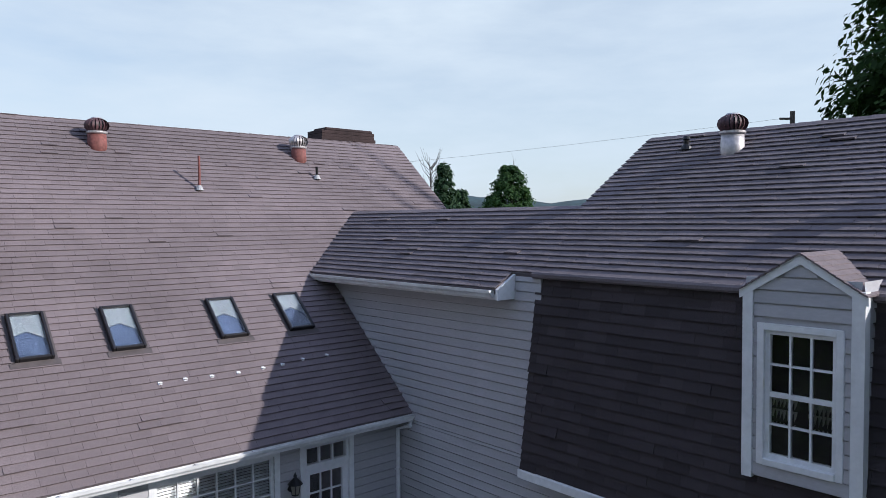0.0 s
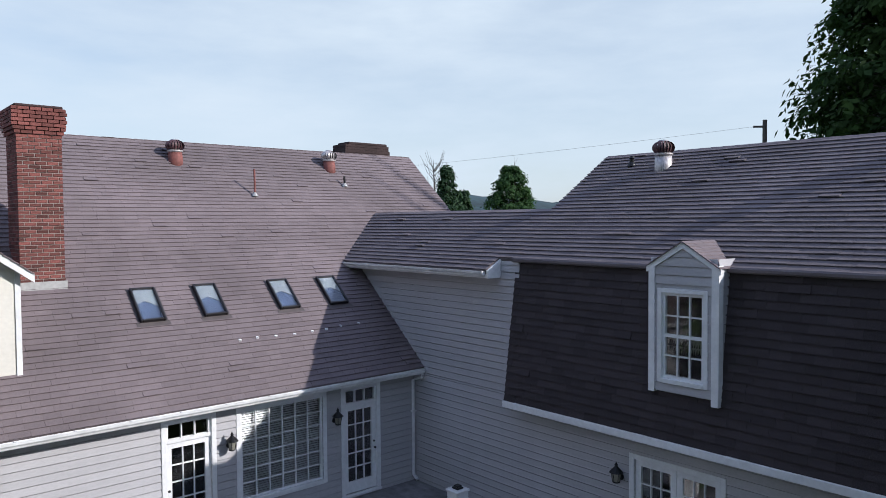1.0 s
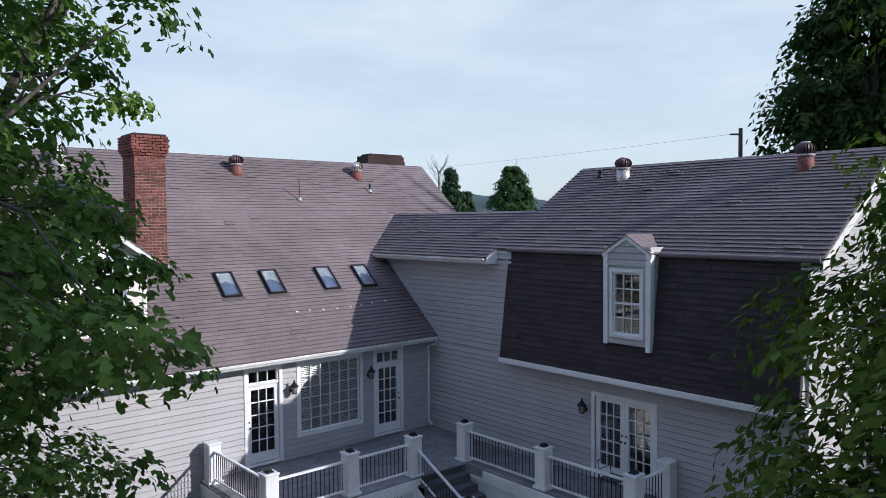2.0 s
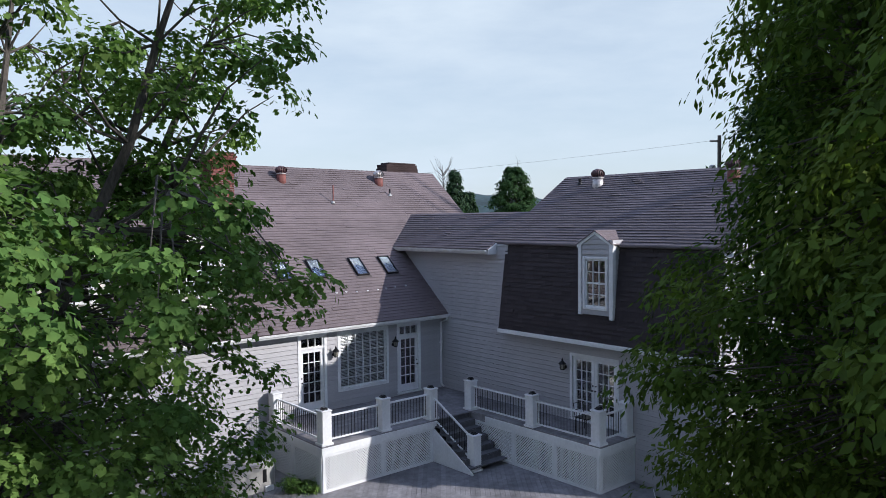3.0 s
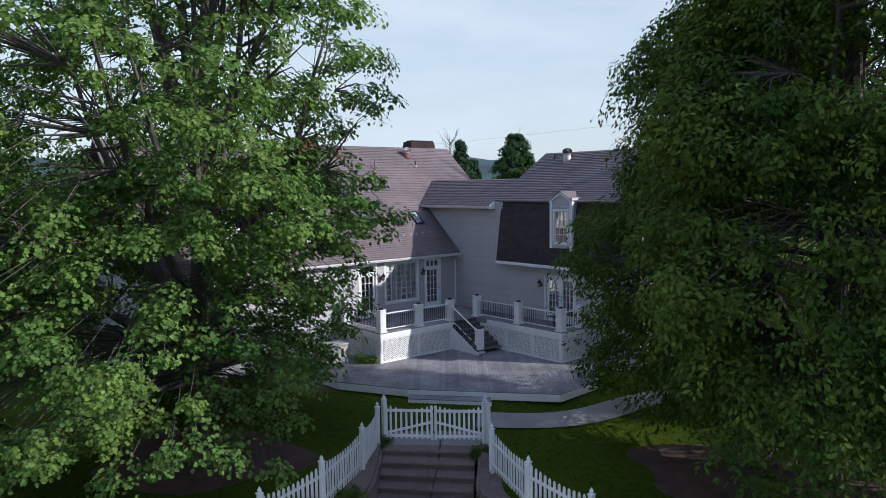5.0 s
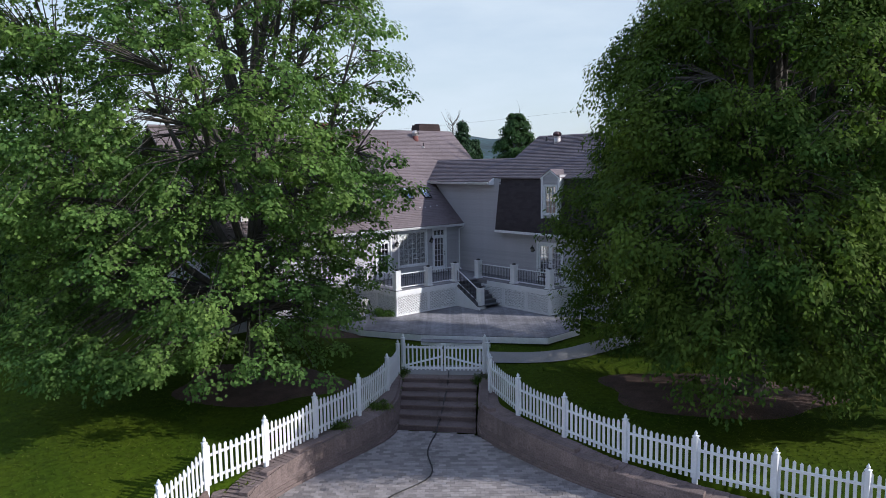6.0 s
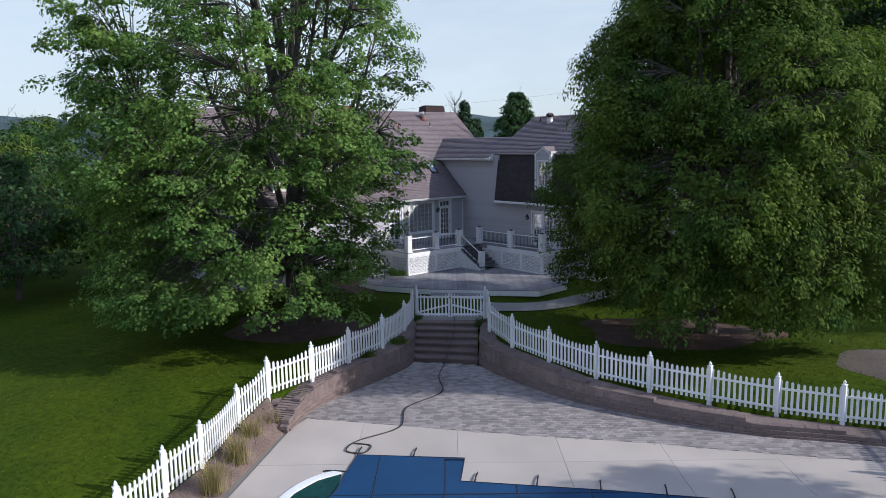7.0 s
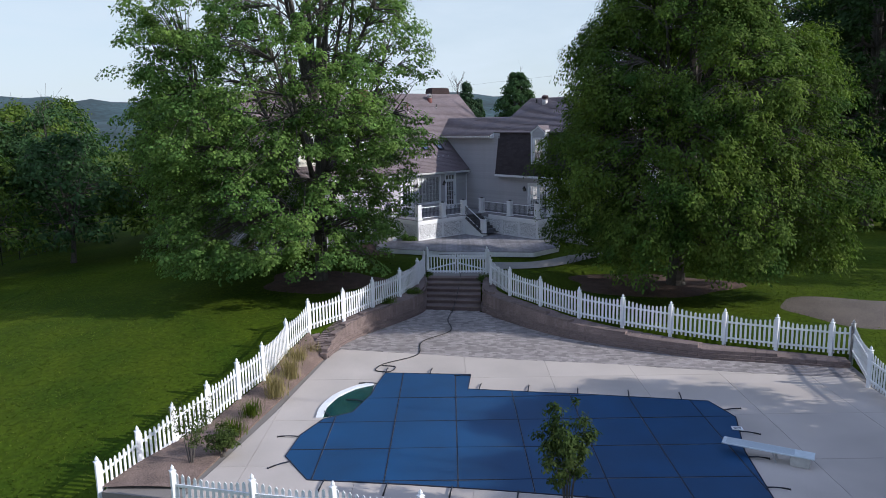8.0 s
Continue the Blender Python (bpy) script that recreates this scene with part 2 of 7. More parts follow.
# ---- mesh kit ----
class Kit:
    """Collects vertices and faces of one mesh."""

    def __init__(self):
        self.v, self.f = [], []

    def add(self, verts, faces):
        k = len(self.v)
        self.v.extend(tuple(p) for p in verts)
        self.f.extend(tuple(i + k for i in face) for face in faces)
        return self

    def box(self, x0, x1, y0, y1, z0, z1, m=None):
        p = [Vector((x, y, z)) for z in (z0, z1) for x, y in ((x0, y0), (x1, y0), (x1, y1), (x0, y1))]
        if m:
            p = [m @ q for q in p]
        return self.add(p, [(3, 2, 1, 0), (4, 5, 6, 7), (0, 1, 5, 4), (1, 2, 6, 5), (2, 3, 7, 6), (3, 0, 4, 7)])

    def bevel_box(self, x0, x1, y0, y1, z0, z1, b=0.01, m=None):
        """A box whose edges are cut at b."""
        rings = []
        for z, k in ((z0, b), (z0 + b, 0), (z1 - b, 0), (z1, b)):
            c = b
            rings.append([Vector(q) for q in (
                (x0 + k + c * (k == 0), y0 + k, z), (x1 - k - c * (k == 0), y0 + k, z), (x1 - k, y0 + k + c * (k == 0), z), (x1 - k, y1 - k - c * (k == 0), z),
                (x1 - k - c * (k == 0), y1 - k, z), (x0 + k + c * (k == 0), y1 - k, z), (x0 + k, y1 - k - c * (k == 0), z), (x0 + k, y0 + k + c * (k == 0), z))])
        p = [m @ q if m else q for r in rings for q in r]
        f = [tuple(range(7, -1, -1)), tuple(range(24, 32))]
        for r in range(3):
            f += [(r * 8 + i, r * 8 + (i + 1) % 8, r * 8 + 8 + (i + 1) % 8, r * 8 + 8 + i) for i in range(8)]
        return self.add(p, f)

    def prism(self, poly, d):
        """A flat polygon of points, pushed along d."""
        n, d = len(poly), Vector(d)
        a = [Vector(q) for q in poly]
        return self.add(a + [q + d for q in a], [tuple(range(n - 1, -1, -1)), tuple(range(n, 2 * n))] +
                        [(i, (i + 1) % n, n + (i + 1) % n, n + i) for i in range(n)])

    def tube(self, path, radii, n=8, caps=True):
        path = [Vector(p) for p in path]
        radii = radii if isinstance(radii, (list, tuple)) else [radii] * len(path)
        rings = []
        for i, p in enumerate(path):
            way = (path[min(i + 1, len(path) - 1)] - path[max(i - 1, 0)]).normalized()
            side = way.cross(Vector((0.31, 0.17, 0.93)) if abs(way.z) < 0.9 else Vector((1, 0.1, 0))).normalized()
            up = side.cross(way)
            rings += [p + radii[i] * (math.cos(2 * math.pi * k / n) * side + math.sin(2 * math.pi * k / n) * up) for k in range(n)]
        f = [(r * n + k, r * n + (k + 1) % n, r * n + n + (k + 1) % n, r * n + n + k) for r in range(len(path) - 1) for k in range(n)]
        if caps:
            f += [tuple(range(n - 1, -1, -1)), tuple(range(len(rings) - n, len(rings)))]
        return self.add(rings, f)

    def lathe(self, profile, n=16, at=(0, 0, 0)):
        """A turned solid: profile of (radius, height)."""
        return self.tube_rings([[(at[0] + r * math.cos(2 * math.pi * k / n), at[1] + r * math.sin(2 * math.pi * k / n), at[2] + z) for k in range(n)] for r, z in profile], n)

    def tube_rings(self, rings, n):
        p = [q for r in rings for q in r]
        f = [(r * n + k, r * n + (k + 1) % n, r * n + n + (k + 1) % n, r * n + n + k) for r in range(len(rings) - 1) for k in range(n)]
        return self.add(p, f + [tuple(range(n - 1, -1, -1)), tuple(range(len(p) - n, len(p)))])

    def mesh(self, name, mat, smooth=False):
        me = bpy.data.meshes.new(name)
        me.from_pydata([tuple(q) for q in self.v], [], self.f)
        me.materials.append(mat)
        if smooth:
            me.polygons.foreach_set("use_smooth", [True] * len(me.polygons))
        me.update()
        return me


def part(name, kit, mat, parent, label="", smooth=False):
    ob = new(name, kit.mesh(name, mat, smooth) if isinstance(kit, Kit) else kit)
    ob.parent = parent
    return tagged(ob, label)


def thing(name, at, label, category, group="", kind=""):
    ob = new(name)
    ob.location = at
    ob.empty_display_size = 0.2
    return tagged(ob, label, category, group, kind)


def structure(name, kit, mat, label="", smooth=False):
    return tagged(new(name, kit.mesh(name, mat, smooth)), label, "", "", "structure")


def share(name, me, parent, m):
    """One more piece on a shared mesh."""
    ob = new(name, me)
    ob.parent = parent
    ob.matrix_local = m
    return ob


def place(o, u, v, w):
    """A frame of axes u, v, w at o."""
    return Matrix(((u[0], v[0], w[0], o[0]), (u[1], v[1], w[1], o[1]), (u[2], v[2], w[2], o[2]), (0, 0, 0, 1)))


def clip(poly, a, b, c):
    """The part of a 2D polygon where a*x + b*y <= c."""
    out = []
    for i, p in enumerate(poly):
        q = poly[(i + 1) % len(poly)]
        dp, dq = a * p[0] + b * p[1] - c, a * q[0] + b * q[1] - c
        if dp <= 0:
            out.append(p)
        if (dp < 0 < dq) or (dq < 0 < dp):
            k = dp / (dp - dq)
            out.append((p[0] + k * (q[0] - p[0]), p[1] + k * (q[1] - p[1])))
    return out


def inside(poly, x, y):
    hit = False
    for i, (x0, y0) in enumerate(poly):
        x1, y1 = poly[i - 1]
        if (y0 > y) != (y1 > y) and x < (x1 - x0) * (y - y0) / (y1 - y0) + x0:
            hit = not hit
    return hit


def gaps(u0, u1, holes):
    """What is left of the stretch u0..u1 without the holes."""
    out, u = [], u0
    for a, b in sorted(holes):
        if a > u:
            out.append((u, min(a, u1)))
        u = max(u, b)
    if u < u1:
        out.append((u, u1))
    return [(a, b) for a, b in out if b - a > 0.02]


rng = random.Random(7)
AHEAD, ACROSS = (0.653, 0.757), (0.757, -0.653)


def rf(r, f):
    """Plan point from metres across (to the east of the walk) and ahead."""
    return (ACROSS[0] * r + AHEAD[0] * f, ACROSS[1] * r + AHEAD[1] * f)


# ---- the house ----
DECK_Z, LOW_Z, POOL_Z = -0.15, -1.50, -3.20
EAVE_Y, EAVE_Z, PITCH = -0.40, 2.76, 0.87          # the long roof: z = EAVE_Z + PITCH * (y - EAVE_Y)
RIDGE_Y = 6.40
RIDGE_Z = EAVE_Z + PITCH * (RIDGE_Y - EAVE_Y)
ROOF_W, ROOF_E = -16.4, 4.95
TOP_X, TOP_Z, SLOPE = 0.05, 5.60, 0.61              # the shallow roof: z = TOP_Z + SLOPE * (x - TOP_X)
CREST_X = 3.95
CREST_Z = TOP_Z + SLOPE * (CREST_X - TOP_X)
MAN_N, MAN_S = -3.50, -11.65                        # ends of the steep roof
LAP = 0.155


def lap_wall(name, o, u, out, length, z0, z1, holes, mat, label, thick=0.16):
    """A wall from o along u that faces out, with openings (a, b, low, high), clad in lap boards, each a piece of its own."""
    o, u, out = Vector(o), Vector(u), Vector(out)
    k = Kit()
    cuts = sorted({0.0, length, *(c for h in holes for c in h[:2])})
    for a, b in zip(cuts, cuts[1:]):
        spans = gaps(z0, z1, [(h[2], h[3]) for h in holes if h[0] <= a + 1e-6 and h[1] >= b - 1e-6])
        for lo, hi in spans:
            q = [o + u * a + Vector((0, 0, lo)), o + u * b + Vector((0, 0, lo)), o + u * b + Vector((0, 0, hi)), o + u * a + Vector((0, 0, hi))]
            k.prism(q, -out * thick)
    wall = structure(name, k, mat, label)
    made = {}
    z, row = z0, 0
    while z < z1 - 0.02:
        top = min(z + LAP, z1)
        for a, b in gaps(0, length, [h[:2] for h in holes if h[2] < top - 0.03 and h[3] > z + 0.03]):
            size = (round(b - a, 3), round(top - z, 3))
            if size not in made:
                w, h = size
                made[size] = Kit().add([(0, -0.002, 0.017), (w, -0.002, 0.017), (w, 0.034, 0.017), (0, 0.034, 0.017), (0, -0.002, h), (w, -0.002, h), (w, 0.016, h), (0, 0.016, h)],
                                       [(0, 1, 2, 3), (7, 6, 5, 4), (1, 0, 4, 5), (2, 1, 5, 6), (3, 2, 6, 7), (0, 3, 7, 4)]).mesh("board", mat)
            share("board", made[size], wall, place(o + u * a + Vector((0, 0, z)), u, out, (0, 0, 1)))
        z += LAP
    return wall


def shingle_roof(name, o, u, v, rows, joined, single, label, near=None, course=0.145, tab=0.31, count=300, butt=0.026):
    """Courses of tabs. o: a corner of the eave; u along the eave; v up the slope. rows: for a height s up the slope, the stretch it covers.
    near(a, s): picks the tabs that are pieces of their own."""
    o, u, v = Vector(o), Vector(u).normalized(), Vector(v).normalized()
    n = u.cross(v)
    length = rows[-1][0]
    roof_kit, k, singles = Kit(), Kit(), []
    shape = [(0, 0, butt * 0.5), (1, 0, butt * 0.5), (1, 0, butt), (0, 0, butt), (0, 1, 0.001), (1, 1, 0.001), (1, 1, 0.005), (0, 1, 0.005)]
    faces = [(0, 1, 2, 3), (0, 4, 5, 1), (2, 1, 5, 6), (3, 2, 6, 7), (0, 3, 7, 4)]
    edge = [(r[1], r[0]) for r in rows] + [(r[2], r[0]) for r in reversed(rows)]
    roof_kit.prism([o + u * a + v * s for a, s in edge], -n * 0.10)
    roof = structure(name, roof_kit, joined, label)
    hs = [r[0] for r in rows]
    s, i = 0.0, 0
    while s < length - 0.02:
        a0 = max(float(np.interp(s, hs, [r[1] for r in rows])), float(np.interp(s + course, hs, [r[1] for r in rows])))
        a1 = min(float(np.interp(s, hs, [r[2] for r in rows])), float(np.interp(s + course, hs, [r[2] for r in rows])))
        h = min(course + 0.01, length - s)
        a = a0 - (i % 2) * tab / 2 - rng.random() * 0.05
        wave = 0.006 * math.sin(s * 3.1) + 0.004 * math.sin(i * 1.7)
        while a < a1:
            w = tab * (0.92 + 0.16 * rng.random())
            x0, x1 = max(a, a0), min(a + w - 0.003, a1)
            lift = 0.004 * rng.random() + (0.012 if rng.random() < 0.02 else 0)
            if x1 - x0 > 0.03:
                m = place(o + u * x0 + v * (s + wave * 0.4 - 0.006 * rng.random()), u * (x1 - x0), v * h, n * (1 + lift * 60))
                if near and len(singles) < count and near(x0, s):
                    singles.append(m)
                else:
                    k.add([m @ Vector(q) for q in shape], faces)
            a += w
        s += course
        i += 1
    tagged(part("shingle_field", k, joined, roof), kind="stuff")
    if singles:
        one = Kit().add(shape, faces).mesh("shingle", single)
        for m in singles:
            share("shingle", one, roof, m)
    return roof


# walls
DOOR_A, DOOR_B, PICTURE = (-6.28, -5.36), (-2.13, -1.17), (-4.72, -2.72)
WEST = -16.0
lap_wall("wall_north", (WEST, 0, 0), (1, 0, 0), (0, -1, 0), -WEST, -2.4, 2.72,
         [(DOOR_A[0] - WEST, DOOR_A[1] - WEST, DECK_Z + 0.10, 2.44), (DOOR_B[0] - WEST, DOOR_B[1] - WEST, DECK_Z + 0.10, 2.44), (PICTURE[0] - WEST, PICTURE[1] - WEST, 0.50, 2.42)],
         SIDING, "long grey lap-sided wall with two doors and a picture window")
FRENCH = (-8.20, -6.50)
lap_wall("wall_east", (0, 2.9, 0), (0, -1, 0), (-1, 0, 0), 2.9 - MAN_S, -2.4, 2.62,
         [(2.9 - FRENCH[1], 2.9 - FRENCH[0], DECK_Z + 0.10, 1.95)], SIDING, "grey lap-sided wall below the steep dark roof")
lap_wall("wall_east_upper", (0, 2.9, 0), (0, -1, 0), (-1, 0, 0), 2.9 - MAN_N + 0.12, 2.62, 5.50, [], SIDING, "upper grey lap siding between the two roofs")

# the long roof
N_LEN = math.hypot(RIDGE_Y - EAVE_Y, RIDGE_Z - EAVE_Z)
shingle_roof("roof_north", (ROOF_W, EAVE_Y, EAVE_Z), (1, 0, 0), (0, RIDGE_Y - EAVE_Y, RIDGE_Z - EAVE_Z),
             [(0, 0, -ROOF_W + 0.02), (0.05, 0, -ROOF_W + 0.02), (1.85, 0, -ROOF_W), (1.9, 0, ROOF_E - ROOF_W), (N_LEN, 0, ROOF_E - ROOF_W)],
             SHINGLE_WARM, SHINGLE_WARM_ONE, "long sunlit roof of weathered grey-brown asphalt shingles",
             near=lambda a, s: 10.0 < a < 15.3 and s < 1.7)
k = Kit().prism([(ROOF_W, RIDGE_Y, RIDGE_Z - 0.02), (ROOF_W, 13.2, EAVE_Z), (ROOF_W, 13.2, EAVE_Z - 0.12), (ROOF_W, RIDGE_Y, RIDGE_Z - 0.14)], (ROOF_E - ROOF_W, 0, 0))
structure("roof_north_back", k, SHINGLE_WARM, "far slope of the long shingle roof")
k = Kit().prism([(ROOF_E - 0.2, 0, 0), (ROOF_E - 0.2, 12.6, 0), (ROOF_E - 0.2, 12.6, 2.7), (ROOF_E - 0.2, RIDGE_Y, RIDGE_Z - 0.25), (ROOF_E - 0.2, 0, 2.7)], (0.15, 0, 0))
k.box(WEST, ROOF_E, 12.3, 12.5, -2.4, 2.7).box(WEST, WEST + 0.15, 0.16, 12.4, -2.4, 2.7)
structure("wall_north_back", k, SIDING, "back and end walls of the long wing")
k = Kit()
x = ROOF_W
while x < ROOF_E - 0.1:
    k.add([(x, RIDGE_Y - 0.14, RIDGE_Z - 0.10), (x + 0.30, RIDGE_Y - 0.14, RIDGE_Z - 0.105), (x, RIDGE_Y, RIDGE_Z + 0.025), (x + 0.30, RIDGE_Y, RIDGE_Z + 0.015), (x, RIDGE_Y + 0.14, RIDGE_Z - 0.10), (x + 0.30, RIDGE_Y + 0.14, RIDGE_Z - 0.105)],
          [(0, 1, 3, 2), (2, 3, 5, 4)])
    x += 0.28
structure("ridge_cap_north", k, SHINGLE_WARM, "ridge caps of the long roof")

# the shallow roof over the east wing and its lower link
S_LEN = math.hypot(CREST_X - TOP_X, CREST_Z - TOP_Z)
up = Vector((CREST_X - TOP_X, 0, CREST_Z - TOP_Z)).normalized()
E_LEN = -MAN_S - 3.02
shingle_roof("roof_east", (TOP_X - 0.06, MAN_N + 0.02, TOP_Z - 0.04), (0, -1, 0), up, [(0, 0.0, MAN_N - MAN_S + 0.3), (2.05, -0.46, MAN_N - MAN_S + 0.3), (S_LEN + 0.07, -0.50, MAN_N - MAN_S + 0.3)],
             SHINGLE, SHINGLE_ONE, "shallow shingle roof above the steep dark one", near=lambda a, s: a > 0.3 and s < 1.6, tab=0.33, count=280, course=0.16, butt=0.03)
LINK_X, LINK_TOP = -0.42, 1.78
link_z = TOP_Z + SLOPE * (LINK_X - TOP_X)
l_len = (LINK_TOP - LINK_X) / up.x
# the link's north edge runs up the valley of the long roof
vy = lambda z: EAVE_Y + (z - EAVE_Z) / PITCH
shingle_roof("roof_link", (LINK_X, 0, link_z), (0, -1, 0), up, [(0, -vy(link_z) - 0.05, 3.02), (0.46, -vy(link_z + 0.46 * up.z) - 0.05, 3.02), (0.47, -vy(link_z + 0.47 * up.z) - 0.05, -MAN_N + 0.05), (l_len, -vy(link_z + l_len * up.z) - 0.05, -MAN_N - 0.25)],
             SHINGLE, SHINGLE_ONE, "low link roof of grey-brown shingles between the wings", near=lambda a, s: s > 0.3 or a > 0.5, tab=0.33, course=0.16, butt=0.03)
k = Kit().prism([(LINK_TOP, -3.3, link_z + l_len * up.z - 0.01), (LINK_TOP, 6, link_z + l_len * up.z - 0.01), (5.2, 6, 4.6), (5.2, -3.3, 4.6)], (0, 0, -0.1))
structure("roof_link_back", k, SHINGLE, "far slope of the link roof")
k = Kit().prism([(CREST_X, MAN_N + 0.5, CREST_Z - 0.02), (CREST_X, MAN_S - 0.3, CREST_Z - 0.02), (8.2, MAN_S - 0.3, 5.4), (8.2, MAN_N + 0.5, 5.4)], (0, 0, -0.1))
structure("roof_east_back", k, SHINGLE, "far slope of the shallow roof")
k = Kit()
y = MAN_N + 0.48
while y > MAN_S - 0.25:
    k.add([(CREST_X - 0.14, y, CREST_Z - 0.06), (CREST_X - 0.14, y - 0.3, CREST_Z - 0.065), (CREST_X, y, CREST_Z + 0.025), (CREST_X, y - 0.3, CREST_Z + 0.017), (CREST_X + 0.14, y, CREST_Z - 0.06), (CREST_X + 0.14, y - 0.3, CREST_Z - 0.065)],
          [(0, 1, 3, 2), (2, 3, 5, 4)])
    y -= 0.28
structure("ridge_cap_east", k, SHINGLE, "ridge caps of the shallow roof")
# gable ends and back of the east wing
k = Kit()
for y in (MAN_N - 0.02, MAN_S + 0.02):
    k.prism([(-0.28, y, 2.6), (7.9, y, 2.6), (7.9, y, 5.4), (CREST_X, y, CREST_Z - 0.15), (TOP_X, y, TOP_Z - 0.1)], (0, 0.14 if y < -5 else -0.14, 0))
k.box(7.7, 7.85, MAN_S, MAN_N, -2.4, 5.4).box(0.16, 7.8, MAN_S, MAN_S + 0.15, -2.4, 2.6)
structure("wall_east_ends", k, SIDING, "gable ends and back of the east wing")
# the steep dark roof
DORM = (-8.42, -7.02)
steep = Vector((TOP_X + 0.37, 0, TOP_Z - 2.56))
m_len = steep.length
shingle_roof("roof_steep", (-0.37, MAN_N, 2.56), (0, -1, 0), steep, [(0, 0, MAN_N - MAN_S), (m_len, 0.0, MAN_N - MAN_S)],
             SHINGLE_DARK, SHINGLE_DARK_ONE, "steep mansard roof of dark charcoal shingles", near=lambda a, s: a < 6.5, course=0.15, tab=0.36, count=300)
k = Kit().bevel_box(-0.43, -0.36, MAN_S, MAN_N + 0.02, 2.42, 2.56, 0.012).box(-0.36, 0.0, MAN_S, MAN_N, 2.44, 2.50)
structure("trim_steep", k, WHITE, "white fascia and soffit below the steep roof")
k = Kit().tube([(TOP_X - 0.09, MAN_N + 0.03, TOP_Z - 0.06), (TOP_X - 0.09, -6, TOP_Z - 0.065), (TOP_X - 0.09, -9, TOP_Z - 0.055), (TOP_X - 0.09, MAN_S - 0.25, TOP_Z - 0.06)], 0.055, 8)
structure("trim_break", k, SHINGLE, "rolled shingle edge where the roof breaks")


# gutters, fascias and downspout
def gutter(name, a, b, out, label, hang=0.0):
    """A K-shaped gutter from a to b, open on top, on the side out."""
    a, b, out = Vector(a), Vector(b), Vector(out)
    prof = [(0, -0.005), (0, -0.12), (0.07, -0.12), (0.085, -0.085), (0.115, -0.05), (0.125, 0), (0.112, 0), (0.10, -0.045), (0.07, -0.07), (0.06, -0.108), (0.012, -0.108), (0.012, -0.005)]
    k = Kit().prism([a + out * p + Vector((0, 0, q)) for p, q in prof], b - a)
    for e, w in ((a, (b - a).normalized()), (b, -(b - a).normalized())):
        k.prism([e + out * p + Vector((0, 0, q)) for p, q in ((0, -0.005), (0, -0.12), (0.07, -0.12), (0.085, -0.085), (0.115, -0.05), (0.125, 0))], w * 0.004)
    n = int((b - a).length / 0.9)
    ob = tagged(new(name, k.mesh(name, GUTTER)), label, "gutter")
    for i in range(n):
        c = a.lerp(b, (i + 0.5) / n)
        part("hanger", Kit().prism([c + out * p + Vector((0, 0, q)) for p, q in ((0, -0.02), (0.12, -0.012), (0.12, -0.004), (0, -0.012))], (b - a).normalized() * 0.03), GUTTER, ob)
    return ob


gutter("rain_gutter", (WEST, EAVE_Y + 0.03, EAVE_Z - 0.02), (-0.02, EAVE_Y + 0.03, EAVE_Z - 0.02), (0, -1, 0), "long white aluminium gutter along the sunlit eave")
gutter("rain_gutter", (LINK_X + 0.03, vy(link_z) - 0.08, link_z - 0.02), (LINK_X + 0.03, -2.96, link_z - 0.02), (-1, 0, 0), "short white aluminium gutter of the link roof")
k = Kit().box(WEST, 0.0, EAVE_Y + 0.03, EAVE_Y + 0.06, EAVE_Z - 0.17, EAVE_Z - 0.10).box(WEST, 0.0, EAVE_Y + 0.06, 0.0, EAVE_Z - 0.16, EAVE_Z - 0.13)
k.box(LINK_X + 0.03, LINK_X + 0.06, -3.02, vy(link_z), link_z - 0.18, link_z - 0.10).box(LINK_X + 0.06, 0.0, -3.02, vy(link_z) - 0.1, link_z - 0.17, link_z - 0.14)
k.prism([(LINK_X + 0.0, -3.02, link_z - 0.18), (LINK_X + 0.0, -3.02, link_z - 0.01), (0.02, -3.02, link_z + 0.24), (0.02, -3.02, link_z - 0.18)], (0, -0.05, 0))
structure("trim_eaves", k, WHITE, "white fascia, soffit and boxed eave return")
spout = tagged(new("downspout", Kit().tube([(-0.10, EAVE_Y - 0.05, EAVE_Z - 0.13), (-0.10, EAVE_Y - 0.05, EAVE_Z - 0.22), (-0.10, -0.06, EAVE_Z - 0.36), (-0.10, -0.055, DECK_Z + 0.15), (-0.10, -0.2, DECK_Z + 0.05)], 0.042, 8).mesh("downspout", WHITE)), "white downspout in the inner corner of the house", "downspout")
part("strap", Kit().box(-0.16, -0.04, -0.11, -0.01, 1.6, 1.63), WHITE, spout)

# rooms behind the openings; their gloom is painted as a near-black wall colour
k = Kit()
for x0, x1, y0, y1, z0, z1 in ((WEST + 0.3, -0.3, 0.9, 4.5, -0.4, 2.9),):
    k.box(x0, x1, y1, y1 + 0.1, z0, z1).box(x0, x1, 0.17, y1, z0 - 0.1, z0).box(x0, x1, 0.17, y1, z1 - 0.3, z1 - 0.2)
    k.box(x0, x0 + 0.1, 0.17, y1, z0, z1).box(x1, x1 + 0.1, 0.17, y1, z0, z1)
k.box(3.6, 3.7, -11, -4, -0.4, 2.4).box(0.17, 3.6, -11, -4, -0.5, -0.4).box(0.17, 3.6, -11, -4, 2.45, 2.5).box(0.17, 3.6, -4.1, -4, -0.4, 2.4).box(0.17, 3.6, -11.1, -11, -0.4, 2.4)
structure("wall_inner", k, GLOOM, "inner walls behind the glass, painted near-black as if unlit")


